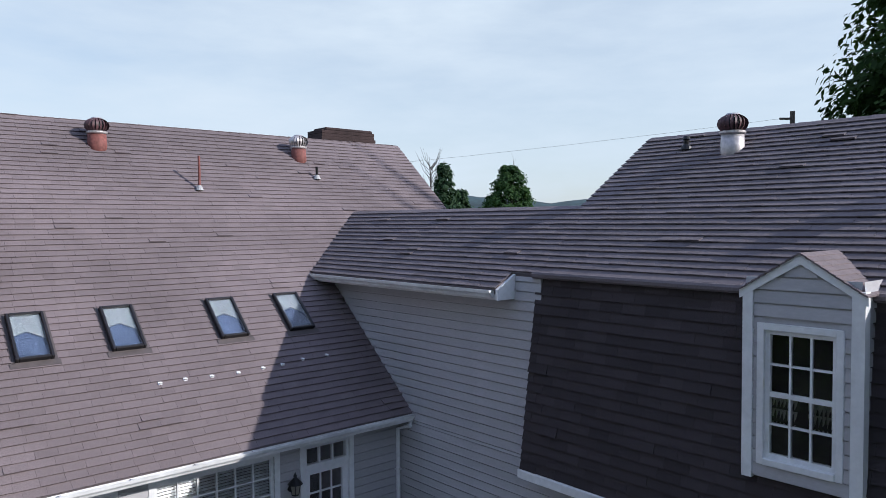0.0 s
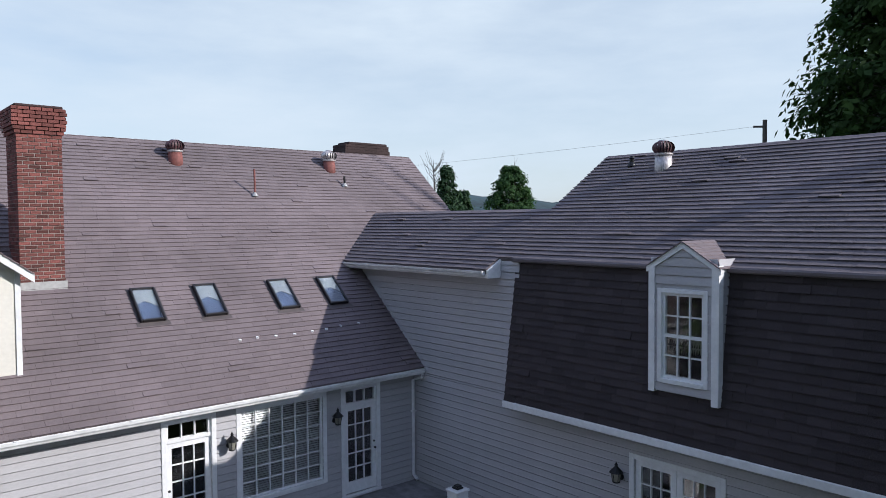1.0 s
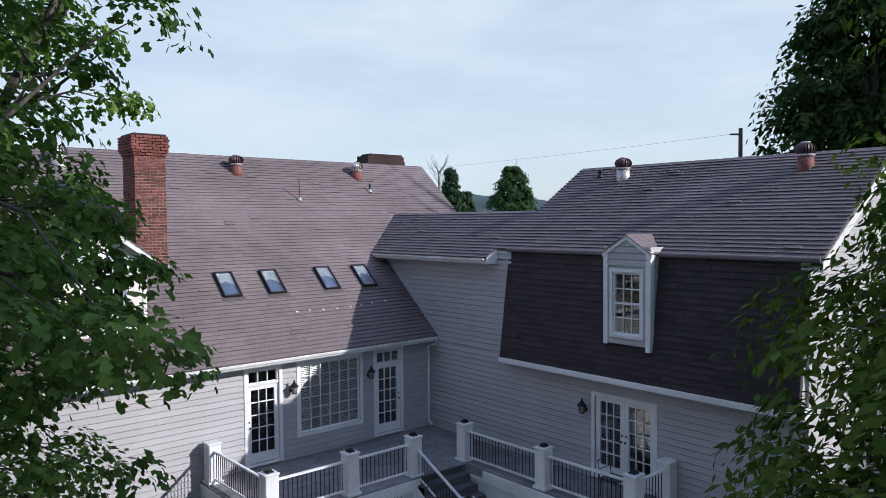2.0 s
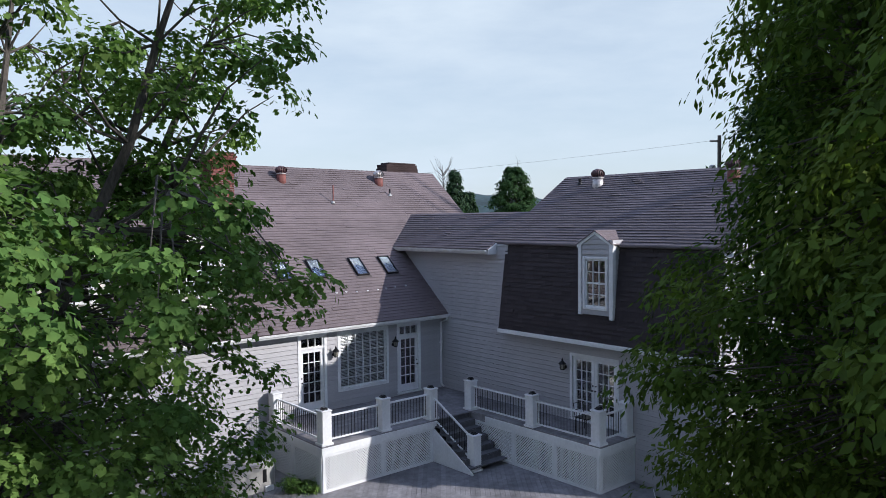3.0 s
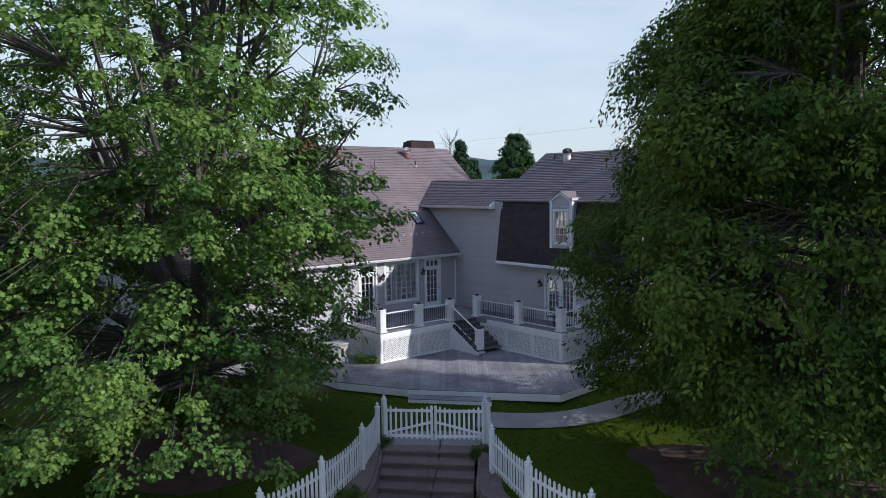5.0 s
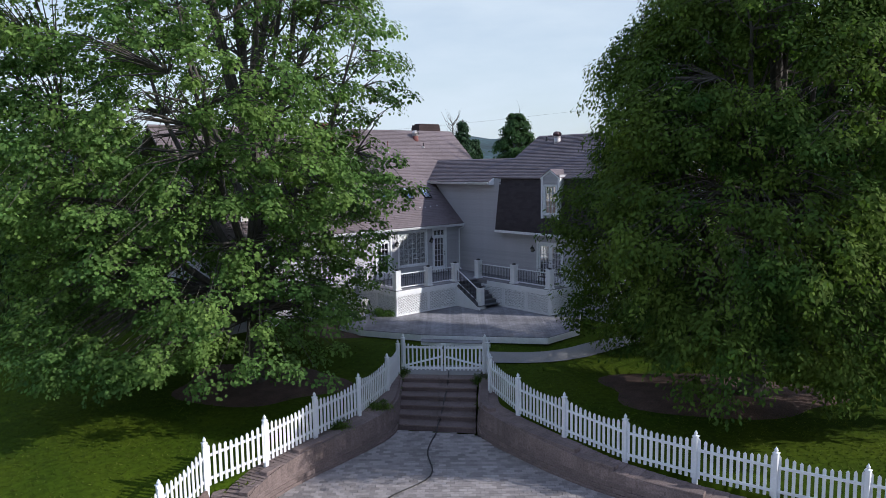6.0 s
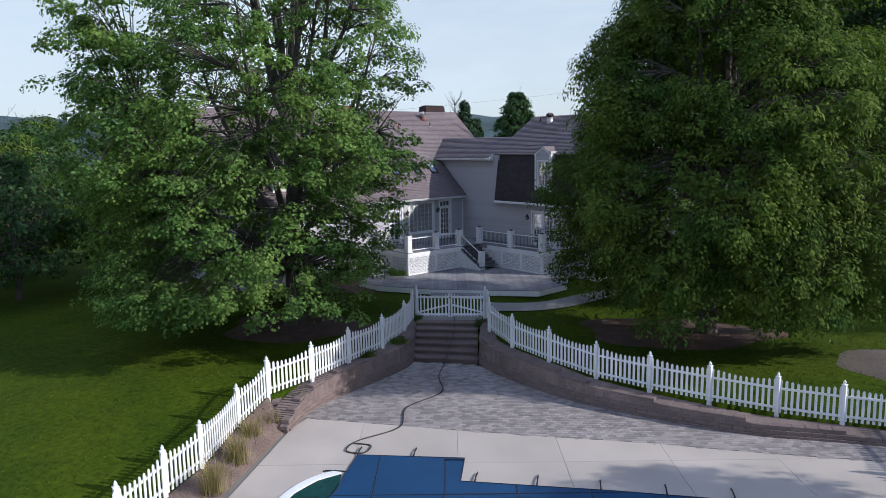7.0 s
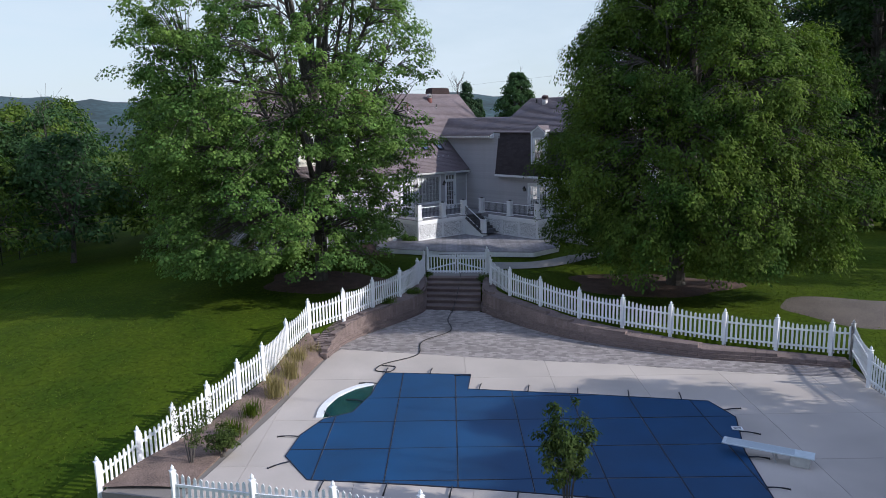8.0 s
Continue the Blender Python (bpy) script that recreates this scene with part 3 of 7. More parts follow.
def glazed_door(o, u, out, w, h, cols, rows, label, transom=0.0, handle_side=1, leaves=1, blind=False, case=0.10):
    """A white door with glazing bars, casing and sill; o: the foot of the opening; the opening is w wide and h high."""
    o, u, out = Vector(o), Vector(u), Vector(out)
    m = place(o, u, out, (0, 0, 1))
    door = thing("glazed_door", (0, 0, 0), label, "door")
    k = Kit()
    k.bevel_box(-case, 0.0, -0.10, 0.045, 0, h + case, 0.006, m).bevel_box(w, w + case, -0.10, 0.045, 0, h + case, 0.006, m).bevel_box(0.0, w, -0.10, 0.045, h, h + case, 0.006, m)
    part("casing", k, WHITE, door)
    part("sill", Kit().bevel_box(-case, w + case, -0.10, 0.09, -0.06, 0.0, 0.008, m), WHITE, door)
    dh = h - transom
    if transom:
        t = part("transom", Kit().box(0.0, w, -0.08, 0.02, dh, dh + 0.07, m).box(0.0, 0.05, -0.08, 0.0, dh + 0.07, h, m).box(w - 0.05, w, -0.08, 0.0, dh + 0.07, h, m).box(0.05, w - 0.05, -0.08, 0.0, h - 0.04, h, m)
                 .box(0.05 + (w - 0.1) / 3 - 0.012, 0.05 + (w - 0.1) / 3 + 0.012, -0.07, -0.01, dh + 0.07, h - 0.04, m).box(0.05 + (w - 0.1) * 2 / 3 - 0.012, 0.05 + (w - 0.1) * 2 / 3 + 0.012, -0.07, -0.01, dh + 0.07, h - 0.04, m), WHITE, door)
        g = part("pane", Kit().box(0.05, w - 0.05, -0.05, -0.044, dh + 0.07, h - 0.04, m), GLASS, t)
        g.visible_shadow = False
    lw = w / leaves
    for i in range(leaves):
        a, b = i * lw + 0.004, (i + 1) * lw - 0.004
        st, bot, top = 0.115, 0.27, 0.12
        k = Kit().box(a, a + st, -0.07, -0.02, 0.01, dh, m).box(b - st, b, -0.07, -0.02, 0.01, dh, m).box(a + st, b - st, -0.07, -0.02, 0.01, bot, m).box(a + st, b - st, -0.07, -0.02, dh - top, dh, m)
        leaf = part("leaf", k, WHITE, door)
        gw, gh = (b - a - 2 * st), dh - top - bot
        for c in range(1, cols):
            x = a + st + gw * c / cols
            part("glazing_bar", Kit().box(x - 0.011, x + 0.011, -0.062, -0.024, bot, dh - top, m), WHITE, leaf)
        for r in range(1, rows):
            z = bot + gh * r / rows
            part("glazing_bar", Kit().box(a + st, b - st, -0.061, -0.025, z - 0.011, z + 0.011, m), WHITE, leaf)
        for r in range(rows):
            for c in range(cols):
                g = part("pane", Kit().box(a + st + gw * c / cols + 0.011, a + st + gw * (c + 1) / cols - 0.011, -0.047, -0.041, bot + gh * r / rows + 0.011, bot + gh * (r + 1) / rows - 0.011, m), GLASS, leaf)
                g.visible_shadow = False
        x = (b - 0.055) if handle_side * (1 if i == 0 else -1) > 0 else (a + 0.055)
        part("door_knob", Kit().lathe([(0.012, 0), (0.012, 0.03), (0.028, 0.04), (0.03, 0.06), (0.015, 0.07)], 10).turned(m @ Matrix.Translation((x, -0.02, 0.98)) @ pose(0, 0, 0, -90)), BLACK, leaf, "dark metal knob")
        part("deadbolt", Kit().lathe([(0.025, 0), (0.025, 0.015), (0.012, 0.02)], 10).turned(m @ Matrix.Translation((x, -0.02, 1.13)) @ pose(0, 0, 0, -90)), BLACK, leaf)
    return door


def turned(self, m):
    self.v = [tuple(m @ Vector(q)) for q in self.v]
    return self


Kit.turned = turned

DW, DH = DOOR_A[1] - DOOR_A[0], 2.44 - DECK_Z - 0.10
for d, side, label in ((DOOR_A, -1, "white glazed door with a transom on the sunlit wall"), (DOOR_B, 1, "white glazed door with a transom in the shaded corner")):
    glazed_door((d[0], 0, DECK_Z + 0.10), (1, 0, 0), (0, -1, 0), DW, DH, 3, 5, label, 0.40, side)
glazed_door((0, FRENCH[1], DECK_Z + 0.10), (0, -1, 0), (-1, 0, 0), FRENCH[1] - FRENCH[0], 1.95 - DECK_Z - 0.10, 3, 5, "white double French door in the shaded grey wall", 0.0, 1, 2)


def sash_window(o, u, out, w, h, cols, rows, label, case=0.10, meeting=False, back=None, depth=0.11):
    o, u, out = Vector(o), Vector(u), Vector(out)
    m = place(o, u, out, (0, 0, 1))
    win = thing("window", (0, 0, 0), label, "window")
    k = Kit().bevel_box(-case, 0.0, -0.10, 0.04, -case, h + case, 0.006, m).bevel_box(w, w + case, -0.10, 0.04, -case, h + case, 0.006, m).bevel_box(0, w, -0.10, 0.04, h, h + case, 0.006, m)
    part("window_frame", k, WHITE, win)
    part("window_sill", Kit().bevel_box(0, w, -0.10, 0.06, -case, 0.0, 0.008, m), WHITE, win)
    s = 0.05
    sash = part("sash", Kit().box(0, s, -0.07, -0.01, 0, h, m).box(w - s, w, -0.07, -0.01, 0, h, m).box(s, w - s, -0.07, -0.01, 0, s, m).box(s, w - s, -0.07, -0.01, h - s, h, m), WHITE, win)
    gw, gh = w - 2 * s, h - 2 * s
    for c in range(1, cols):
        x = s + gw * c / cols
        part("glazing_bar", Kit().box(x - 0.012, x + 0.012, -0.06, -0.015, s, h - s, m), WHITE, sash)
    for r in range(1, rows):
        z, t = s + gh * r / rows, (0.028 if meeting and r * 2 == rows else 0.012)
        part("glazing_bar", Kit().box(s, w - s, -0.059, -0.016, z - t, z + t, m), WHITE, sash)
    for r in range(rows):
        for c in range(cols):
            g = part("pane", Kit().box(s + gw * c / cols + 0.012, s + gw * (c + 1) / cols - 0.012, -0.045, -0.04, s + gh * r / rows + 0.012, s + gh * (r + 1) / rows - 0.012, m), GLASS, sash)
            g.visible_shadow = False
    return win, m


win, m = sash_window((PICTURE[0], 0, 0.50), (1, 0, 0), (0, -1, 0), PICTURE[1] - PICTURE[0], 1.92, 6, 6, "large white picture window with lowered slatted blinds")
blind = thing("window_blind", (0, 0, 0), "lowered white horizontal blinds behind the picture window", "blind")
part("head_rail", Kit().box(0.05, 1.95, -0.13, -0.075, 1.85, 1.89, m), BLIND, blind)
slat = Kit().add([(0.05, -0.027, -0.008), (1.95, -0.027, -0.008), (1.95, 0, 0.004), (0.05, 0, 0.004), (1.95, 0.027, 0.008), (0.05, 0.027, 0.008)], [(0, 1, 2, 3), (3, 2, 4, 5)]).mesh("slat", BLIND)
for i in range(36):
    share("slat", slat, blind, m @ pose(0, -0.10, 0.05 + i * 0.0505, -40))


# ---- things on the roofs ----
def roof_n(x, y, up=0.0):
    return Vector((x, y, EAVE_Z + PITCH * (y - EAVE_Y) + up))


N_UP = Vector((0, 1, PITCH)).normalized()
N_OUT = Vector((1, 0, 0)).cross(N_UP)


def skylight(x0, x1, y0, y1):
    w, h = x1 - x0, (y1 - y0) / N_UP.y
    m = place(roof_n(x0, y0), (1, 0, 0), N_UP, N_OUT)
    s = thing("skylight", (0, 0, 0), "dark-framed fixed skylight on the shingle roof", "skylight", "row of skylights")
    part("flashing", Kit().box(-0.08, w + 0.08, -0.11, 0, 0.024, 0.03, m).box(-0.05, 0, -0.02, h + 0.05, 0.024, 0.03, m).box(w, w + 0.05, -0.02, h + 0.05, 0.024, 0.03, m), SKYFLASH, s)
    f = 0.05
    part("curb", Kit().bevel_box(0, f, 0, h, 0.0, 0.11, 0.01, m).bevel_box(w - f, w, 0, h, 0.0, 0.11, 0.01, m).bevel_box(f, w - f, 0, f, 0.0, 0.11, 0.01, m).bevel_box(f, w - f, h - f, h, 0.0, 0.11, 0.01, m), SKYFRAME, s)
    g = part("pane", Kit().box(f, w - f, f, h - f, 0.085, 0.092, m), GLASS, s)
    g.visible_shadow = False
    # flat panel: the well's shade and blue sky tint are in its colour
    part("well", Kit().box(f, w - f, f, h - f, 0.03, 0.04, m), SKYWELL_SHADE, s, "flat panel painted deep blue as the shaded well")
    # no blind: a pale panel with the lit shaft wall put into its colour
    part("blind", Kit().prism([m @ Vector(q) for q in ((f, h * 0.52, 0.055), (w * 0.45, h * 0.60, 0.055), (w - f, h * 0.42, 0.055), (w - f, h - f, 0.055), (f, h - f, 0.055))], N_OUT * 0.006), SKYSHAFT_LIT, s, "pale flat panel painted as the lit shaft wall")


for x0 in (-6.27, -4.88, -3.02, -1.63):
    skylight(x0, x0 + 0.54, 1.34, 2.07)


def turbine(at, tall, base_mat, label, vane_mat=None):
    """A whirlybird vent: base cone, collar and a ball of curved vanes."""
    v = thing("turbine_vent", at, label, "roof vent", "turbine vents")
    part("base", Kit().lathe([(0.21, -0.30), (0.20, 0.0), (0.185, tall)], 20), base_mat, v, smooth=True)
    part("collar", Kit().lathe([(0.20, tall - 0.02), (0.215, tall), (0.215, tall + 0.03), (0.19, tall + 0.04)], 20), GALV, v)
    part("core", Kit().lathe([(0.13, tall + 0.04), (0.17, tall + 0.14), (0.11, tall + 0.27)], 16), BLACK, v)
    k = Kit()
    for i in range(20):
        a = 2 * math.pi * i / 20
        rows = []
        for j in range(6):
            b = -0.75 + 1.9 * j / 5
            r, z = 0.255 * math.cos(b), tall + 0.16 + 0.17 * math.sin(b)
            for da in (0.0, 0.22):
                rr = r * (1 - 0.10 * (da > 0))
                rows.append((rr * math.cos(a + da), rr * math.sin(a + da), z))
        part("vane", Kit().add(rows, [(2 * j, 2 * j + 1, 2 * j + 3, 2 * j + 2) for j in range(5)]), vane_mat or GALV, v, smooth=True)
    part("cap", Kit().lathe([(0.12, tall + 0.31), (0.10, tall + 0.335), (0.02, tall + 0.345)], 16), GALV, v)
    return v


turbine(roof_n(-3.78, 5.72), 0.26, RUST, "turbine roof vent with a rust-red base near the ridge", OXIDE)
turbine(roof_n(1.15, 5.70), 0.26, RUST, "turbine roof vent with a patchy red base near the ridge")
turbine(roof_n(-9.3, 5.72), 0.26, GALV, "pale turbine roof vent near the ridge")


def roof_e(x, y, up=0.0):
    return Vector((x, y, TOP_Z + SLOPE * (x - TOP_X) + up))


turbine(roof_e(3.28, -5.02), 0.28, GALV, "turbine roof vent with dark red vanes on a whitish base", OXIDE)
turbine(roof_e(3.30, -10.2), 0.28, RUST, "turbine roof vent with a red and white base", OXIDE)

for x, y, h, r, label in ((-2.0, 4.58, 0.78, 0.028, "thin rusty vent pipe standing on the roof"), (1.27, 5.01, 0.34, 0.035, "short dark vent pipe on the roof")):
    p = thing("vent_pipe", roof_n(x, y), label, "vent pipe")
    part("pipe", Kit().tube([(0, 0, -0.1), (0.004, 0, h * 0.5), (0, 0.004, h)], [r, r, r * 0.96], 10), RUST if r < 0.032 else BLACK, p)
    part("boot", Kit().lathe([(r + 0.07, 0.02), (r + 0.05, 0.06), (r + 0.012, 0.13)], 12), FLASHING, p)
p = thing("vent_pipe", roof_e(3.42, -4.08), "stubby dark vent pipe on the shallow roof", "vent pipe")
part("pipe", Kit().lathe([(0.05, -0.1), (0.05, 0.17), (0.07, 0.19), (0.05, 0.24)], 10), BLACK, p)
part("boot", Kit().lathe([(0.11, 0.0), (0.09, 0.05), (0.055, 0.10)], 12), BLACK, p)

# small pale snow guards in a row above the eave
guard = thing("snow_guard", roof_n(-4.33, 0.77), "small pale snow guard fixed on the shingles", "snow guard", "row of snow guards")
part("plate", Kit().bevel_box(-0.03, 0.03, -0.04, 0.03, 0.012, 0.022, 0.003, place((0, 0, 0), (1, 0, 0), N_UP, N_OUT)).bevel_box(-0.025, 0.025, -0.035, -0.015, 0.02, 0.06, 0.004, place((0, 0, 0), (1, 0, 0), N_UP, N_OUT)), WHITE, guard)
for x, y in ((-3.91, 0.78), (-3.46, 0.76), (-2.98, 0.75), (-2.5, 0.77), (-2.11, 0.78), (-1.67, 0.82), (-1.14, 0.83)):
    copy_thing(guard, Matrix.Translation(roof_n(x, y)))


def brick_chimney(x0, x1, y0, y1, z0, z1):
    """A brick stack with every brick of its own, a corbelled head and lead flashing."""
    ch = thing("chimney", ((x0 + x1) / 2, (y0 + y1) / 2, z0), "tall red brick chimney with a corbelled head", "chimney")
    c = Vector(ch.location)
    part("core", Kit().box(x0 + 0.012 - c.x, x1 - 0.012 - c.x, y0 + 0.012 - c.y, y1 - 0.012 - c.y, -0.8, z1 - c.z - 0.02), MORTAR, ch)
    pitch, long = 0.077, 0.203
    lengths = {}
    rest = Kit()
    count, i, z = 0, 0, z0
    while z < z1 - 0.05:
        head = z1 - z
        grow = 0.0 if head > 0.62 else (0.035 if head > 0.54 else 0.065 if head > 0.46 else 0.09 if head > 0.12 else 0.05)
        ax, bx, ay, by = x0 - grow - c.x, x1 + grow - c.x, y0 - grow - c.y, y1 + grow - c.y
        for side in range(4):
            a, b = (ax, bx) if side % 2 == 0 else (ay + 0.1, by - 0.1)
            u = a - (long / 2 if i % 2 and side % 2 == 0 else 0 if side % 2 == 0 else (0.1 if i % 2 else 0))
            while u < b - 0.02:
                s, e = max(u, a), min(u + long, b)
                u += long + 0.014
                if e - s < 0.03:
                    continue
                w = round(e - s, 2)
                d = 0.10
                j = 0.004 * rng.random()
                q = {0: ((s, ay - j), (1, 0, 0), (0, 1, 0)), 1: ((bx + j, s), (0, 1, 0), (-1, 0, 0)), 2: ((s + w, by + j), (-1, 0, 0), (0, -1, 0)), 3: ((ax - j, s + w), (0, -1, 0), (1, 0, 0))}[side]
                mm = place((*q[0], z - c.z), q[1], q[2], (0, 0, 1))
                if count < 300 and side in (0, 3):
                    if w not in lengths:
                        lengths[w] = Kit().bevel_box(0, w, 0, d, 0, 0.062, 0.005).mesh("brick", BRICK)
                    share("brick", lengths[w], ch, mm)
                    count += 1
                else:
                    rest.box(0, w, 0, d, 0, 0.062, mm)
        z += pitch
        i += 1
    tagged(part("brickwork", rest, BRICK_MASS, ch), kind="stuff")
    part("crown", Kit().bevel_box(x0 - 0.03 - c.x, x1 + 0.03 - c.x, y0 - 0.03 - c.y, y1 + 0.03 - c.y, z1 - c.z - 0.06, z1 - c.z, 0.02), SOOT, ch)
    k = Kit().box(x0 - 0.03 - c.x, x1 + 0.03 - c.x, y0 - 0.035 - c.y, y0 - 0.008 - c.y, -0.05, 0.17)
    part("flashing", k, FLASHING, ch, "pale metal flashing at the foot")
    return ch


brick_chimney(-8.28, -7.45, 2.24, 3.20, roof_n(0, 2.24).z - 0.02, 8.78)
ch = thing("chimney", (4.2, 8.3, 7.0), "broad dark sooty chimney behind the ridge", "chimney")
k = Kit()
for i in range(22):
    g = 0.0 if i < 17 else (0.05 if i < 20 else 0.02)
    part("course", Kit().bevel_box(-0.95 - g, 0.95 + g, -0.4 - g, 0.4 + g, i * 0.1, i * 0.1 + 0.096, 0.006), SOOT, ch)
part("cap", Kit().bevel_box(-0.8, 0.95, -0.36, 0.36, 2.19, 2.29, 0.03), SOOT, ch)


# the narrow dormer in the steep dark roof
DX = -0.33
dorm = thing("dormer", (DX, -7.69, 3.4), "narrow grey-sided dormer with white corner boards", "dormer")
dc = Vector(dorm.location)
m = place((0, 0.64, 0), (0, -1, 0), (-1, 0, 0), (0, 0, 1))     # u from the north corner, out of the wall, up; from the dormer's foot
W, EV, AP = 1.24, 2.22, 2.58
wx0, wx1, wz0, wz1 = 0.20, 1.02, 0.22, 1.74
k = Kit()
for a, b, lo, hi in ((0, wx0, 0, EV), (wx1, W, 0, EV), (wx0, wx1, 0, wz0), (wx0, wx1, wz1, EV)):
    k.box(a, b, -0.12, 0, lo, hi, m)
k.prism([m @ Vector(q) for q in ((0, 0, EV), (W, 0, EV), (W / 2, 0, AP))], m.to_3x3() @ Vector((0, -0.12, 0)))
k.box(0, 0.1, -1.6, -0.12, 0, EV, m).box(W - 0.1, W, -1.6, -0.12, 0, EV, m)
part("wall", k, SIDING, dorm)
z = 0.0
while z < AP - 0.1:
    h = min(LAP, AP - z)
    half = W / 2 if z < EV else (AP - z - h) / (AP - EV) * W / 2
    for a, b in gaps(W / 2 - half, W / 2 + half, [(wx0, wx1)] if z < wz1 and z + h > wz0 else []):
        part("board", Kit().add([m @ Vector(q) for q in ((a, 0, z + 0.017), (b, 0, z + 0.017), (b, 0.03, z + 0.017), (a, 0.03, z + 0.017), (b, 0.014, z + h), (a, 0.014, z + h), (b, 0, z + h), (a, 0, z + h))], [(0, 1, 2, 3), (3, 2, 4, 5), (5, 4, 6, 7)]), SIDING, dorm)
    if z < EV:
        part("board", Kit().add([m @ Vector(q) for q in ((W + 0.026, 0, z + 0.017), (W + 0.026, -0.8, z + 0.017), (W + 0.012, -0.8, z + h), (W + 0.012, 0, z + h), (W, 0, z + 0.017), (W, -0.8, z + 0.017))], [(0, 1, 2, 3), (0, 4, 5, 1)]), SIDING, dorm)
    z += LAP
part("corner_board", Kit().box(-0.03, 0.09, -0.05, 0.045, -0.02, EV, m), WHITE, dorm)
part("corner_board", Kit().box(W - 0.09, W + 0.04, -0.10, 0.045, -0.10, EV, m), WHITE, dorm)
for s in (-1, 1):
    a, b = Vector((W / 2 + s * (W / 2 + 0.07), 0, EV - 0.05)), Vector((W / 2, 0, AP + 0.03))
    q = [a, b, b - Vector((0, 0, 0.12)), a - Vector((0, 0, 0.10))]
    part("rake_board", Kit().prism([m @ (p + Vector((0, 0.05, 0))) for p in q], m.to_3x3() @ Vector((0, -0.035, 0))), WHITE, dorm)
    k = Kit()
    n = Vector((-s * (AP - EV), 0, -(W / 2))).normalized()
    for i in range(9):
        p0, p1 = a.lerp(b, i / 9), a.lerp(b, min(1, (i + 1.15) / 9))
        for j in range(5):
            y0, y1 = 0.075 - j * 0.29, 0.075 - (j + 1) * 0.29 + 0.008
            k.prism([m @ Vector((p0.x, y0, p0.z + 0.018)), m @ Vector((p0.x, y1, p0.z + 0.018)), m @ Vector((p1.x, y1, p1.z + 0.006)), m @ Vector((p1.x, y0, p1.z + 0.006))], (0, 0, -0.02))
    part("roof", k, SHINGLE_WARM, dorm)
win, wm = sash_window(dc + m @ Vector((wx0 + 0.02, 0.0, wz0 + 0.02)), (0, -1, 0), (-1, 0, 0), wx1 - wx0 - 0.04, wz1 - wz0 - 0.04, 3, 4, "white sash window with glazing bars and curtains in the dormer", 0.08, True)
cur = thing("curtain", (0, 0, 0), "pale drawn curtains behind the dormer window", "curtain")
for a, b in ((0.0, 0.30), (0.42, 0.74)):
    k = Kit()
    n = 24
    k.add([wm @ Vector((a + (b - a) * i / n, -0.16 - 0.02 * math.sin(i * 1.9), z)) for z in (0.0, 0.72) for i in range(n + 1)], [(i, i + 1, n + 2 + i, n + 1 + i) for i in range(n)])
    part("drape", k, CURTAIN, cur)
structure("wall_dormer_room", Kit().box(0.9, 1.0, -8.5, -6.9, 3.3, 5.6).box(0.1, 0.9, -8.55, -8.45, 3.3, 5.5).box(0.1, 0.9, -6.95, -6.85, 3.3, 5.5), GLOOM, "room behind the dormer, painted near-black as if unlit")


# the broad dormers in the long roof
def broad_dormer(BW, BE, BY):
    bd = thing("dormer", ((BW + BE) / 2, BY, 3.6), "broad white-trimmed dormer in the long roof", "dormer")
    c = Vector(bd.location)
    m = place((BW - c.x, 0, 0), (1, 0, 0), (0, -1, 0), (0, 0, 1))
    W, EV, AP = BE - BW, 1.98, 2.72
    k = Kit()
    for a, b, lo, hi in ((0, 0.42, -0.3, EV), (W - 0.42, W, -0.3, EV), (0.42, W - 0.42, -0.3, 0.55), (0.42, W - 0.42, 1.95, EV)):
        k.box(a, b, -0.12, 0, lo, hi, m)
    k.prism([m @ Vector(q) for q in ((0, 0, EV), (W, 0, EV), (W / 2, 0, AP))], m.to_3x3() @ Vector((0, -0.12, 0)))
    k.box(0, 0.1, -2.4, -0.12, -0.3, EV, m).box(W - 0.1, W, -2.4, -0.12, -0.3, EV, m)
    part("wall", k, CREAM, bd)
    for x in (0.0, W):
        part("corner_board", Kit().box(x - 0.06 if x else -0.03, x + 0.03 if x else 0.06, -0.07, 0.025, -0.25, EV, m), WHITE, bd)
    for s in (-1, 1):
        a, b = Vector((W / 2 + s * (W / 2 + 0.22), 0, EV - 0.10)), Vector((W / 2, 0, AP + 0.06))
        part("rake_board", Kit().prism([m @ (p + Vector((0, 0.22, 0))) for p in (a, b, b - Vector((0, 0, 0.17)), a - Vector((0, 0, 0.15)))], m.to_3x3() @ Vector((0, -0.04, 0))), WHITE, bd)
        k = Kit()
        for i in range(10):
            p0, p1 = a.lerp(b, i / 10), a.lerp(b, min(1, (i + 1.12) / 10))
            for j in range(9):
                y0, y1 = 0.24 - j * 0.31, 0.24 - (j + 1) * 0.31 + 0.008
                k.prism([m @ Vector((p0.x, y0, p0.z + 0.022)), m @ Vector((p0.x, y1, p0.z + 0.022)), m @ Vector((p1.x, y1, p1.z + 0.008)), m @ Vector((p1.x, y0, p1.z + 0.008))], (0, 0, -0.025))
        part("roof", k, SHINGLE_WARM, bd)
    sash_window((BW + 0.46, BY, 4.18), (1, 0, 0), (0, -1, 0), W - 0.92, 1.34, 4, 4, "white double-hung window in the broad dormer", 0.09, True)
    structure("wall_dormer_room_%d" % round(-BW), Kit().box(BW + 0.1, BE - 0.1, BY + 0.9, BY + 1.0, 3.6, 5.6).box(BW + 0.1, BE - 0.1, BY + 0.13, BY + 0.9, 3.7, 3.8), GLOOM, "room behind the broad dormer, painted near-black as if unlit")


broad_dormer(-10.55, -8.62, 0.62)
broad_dormer(-14.05, -12.12, 0.62)

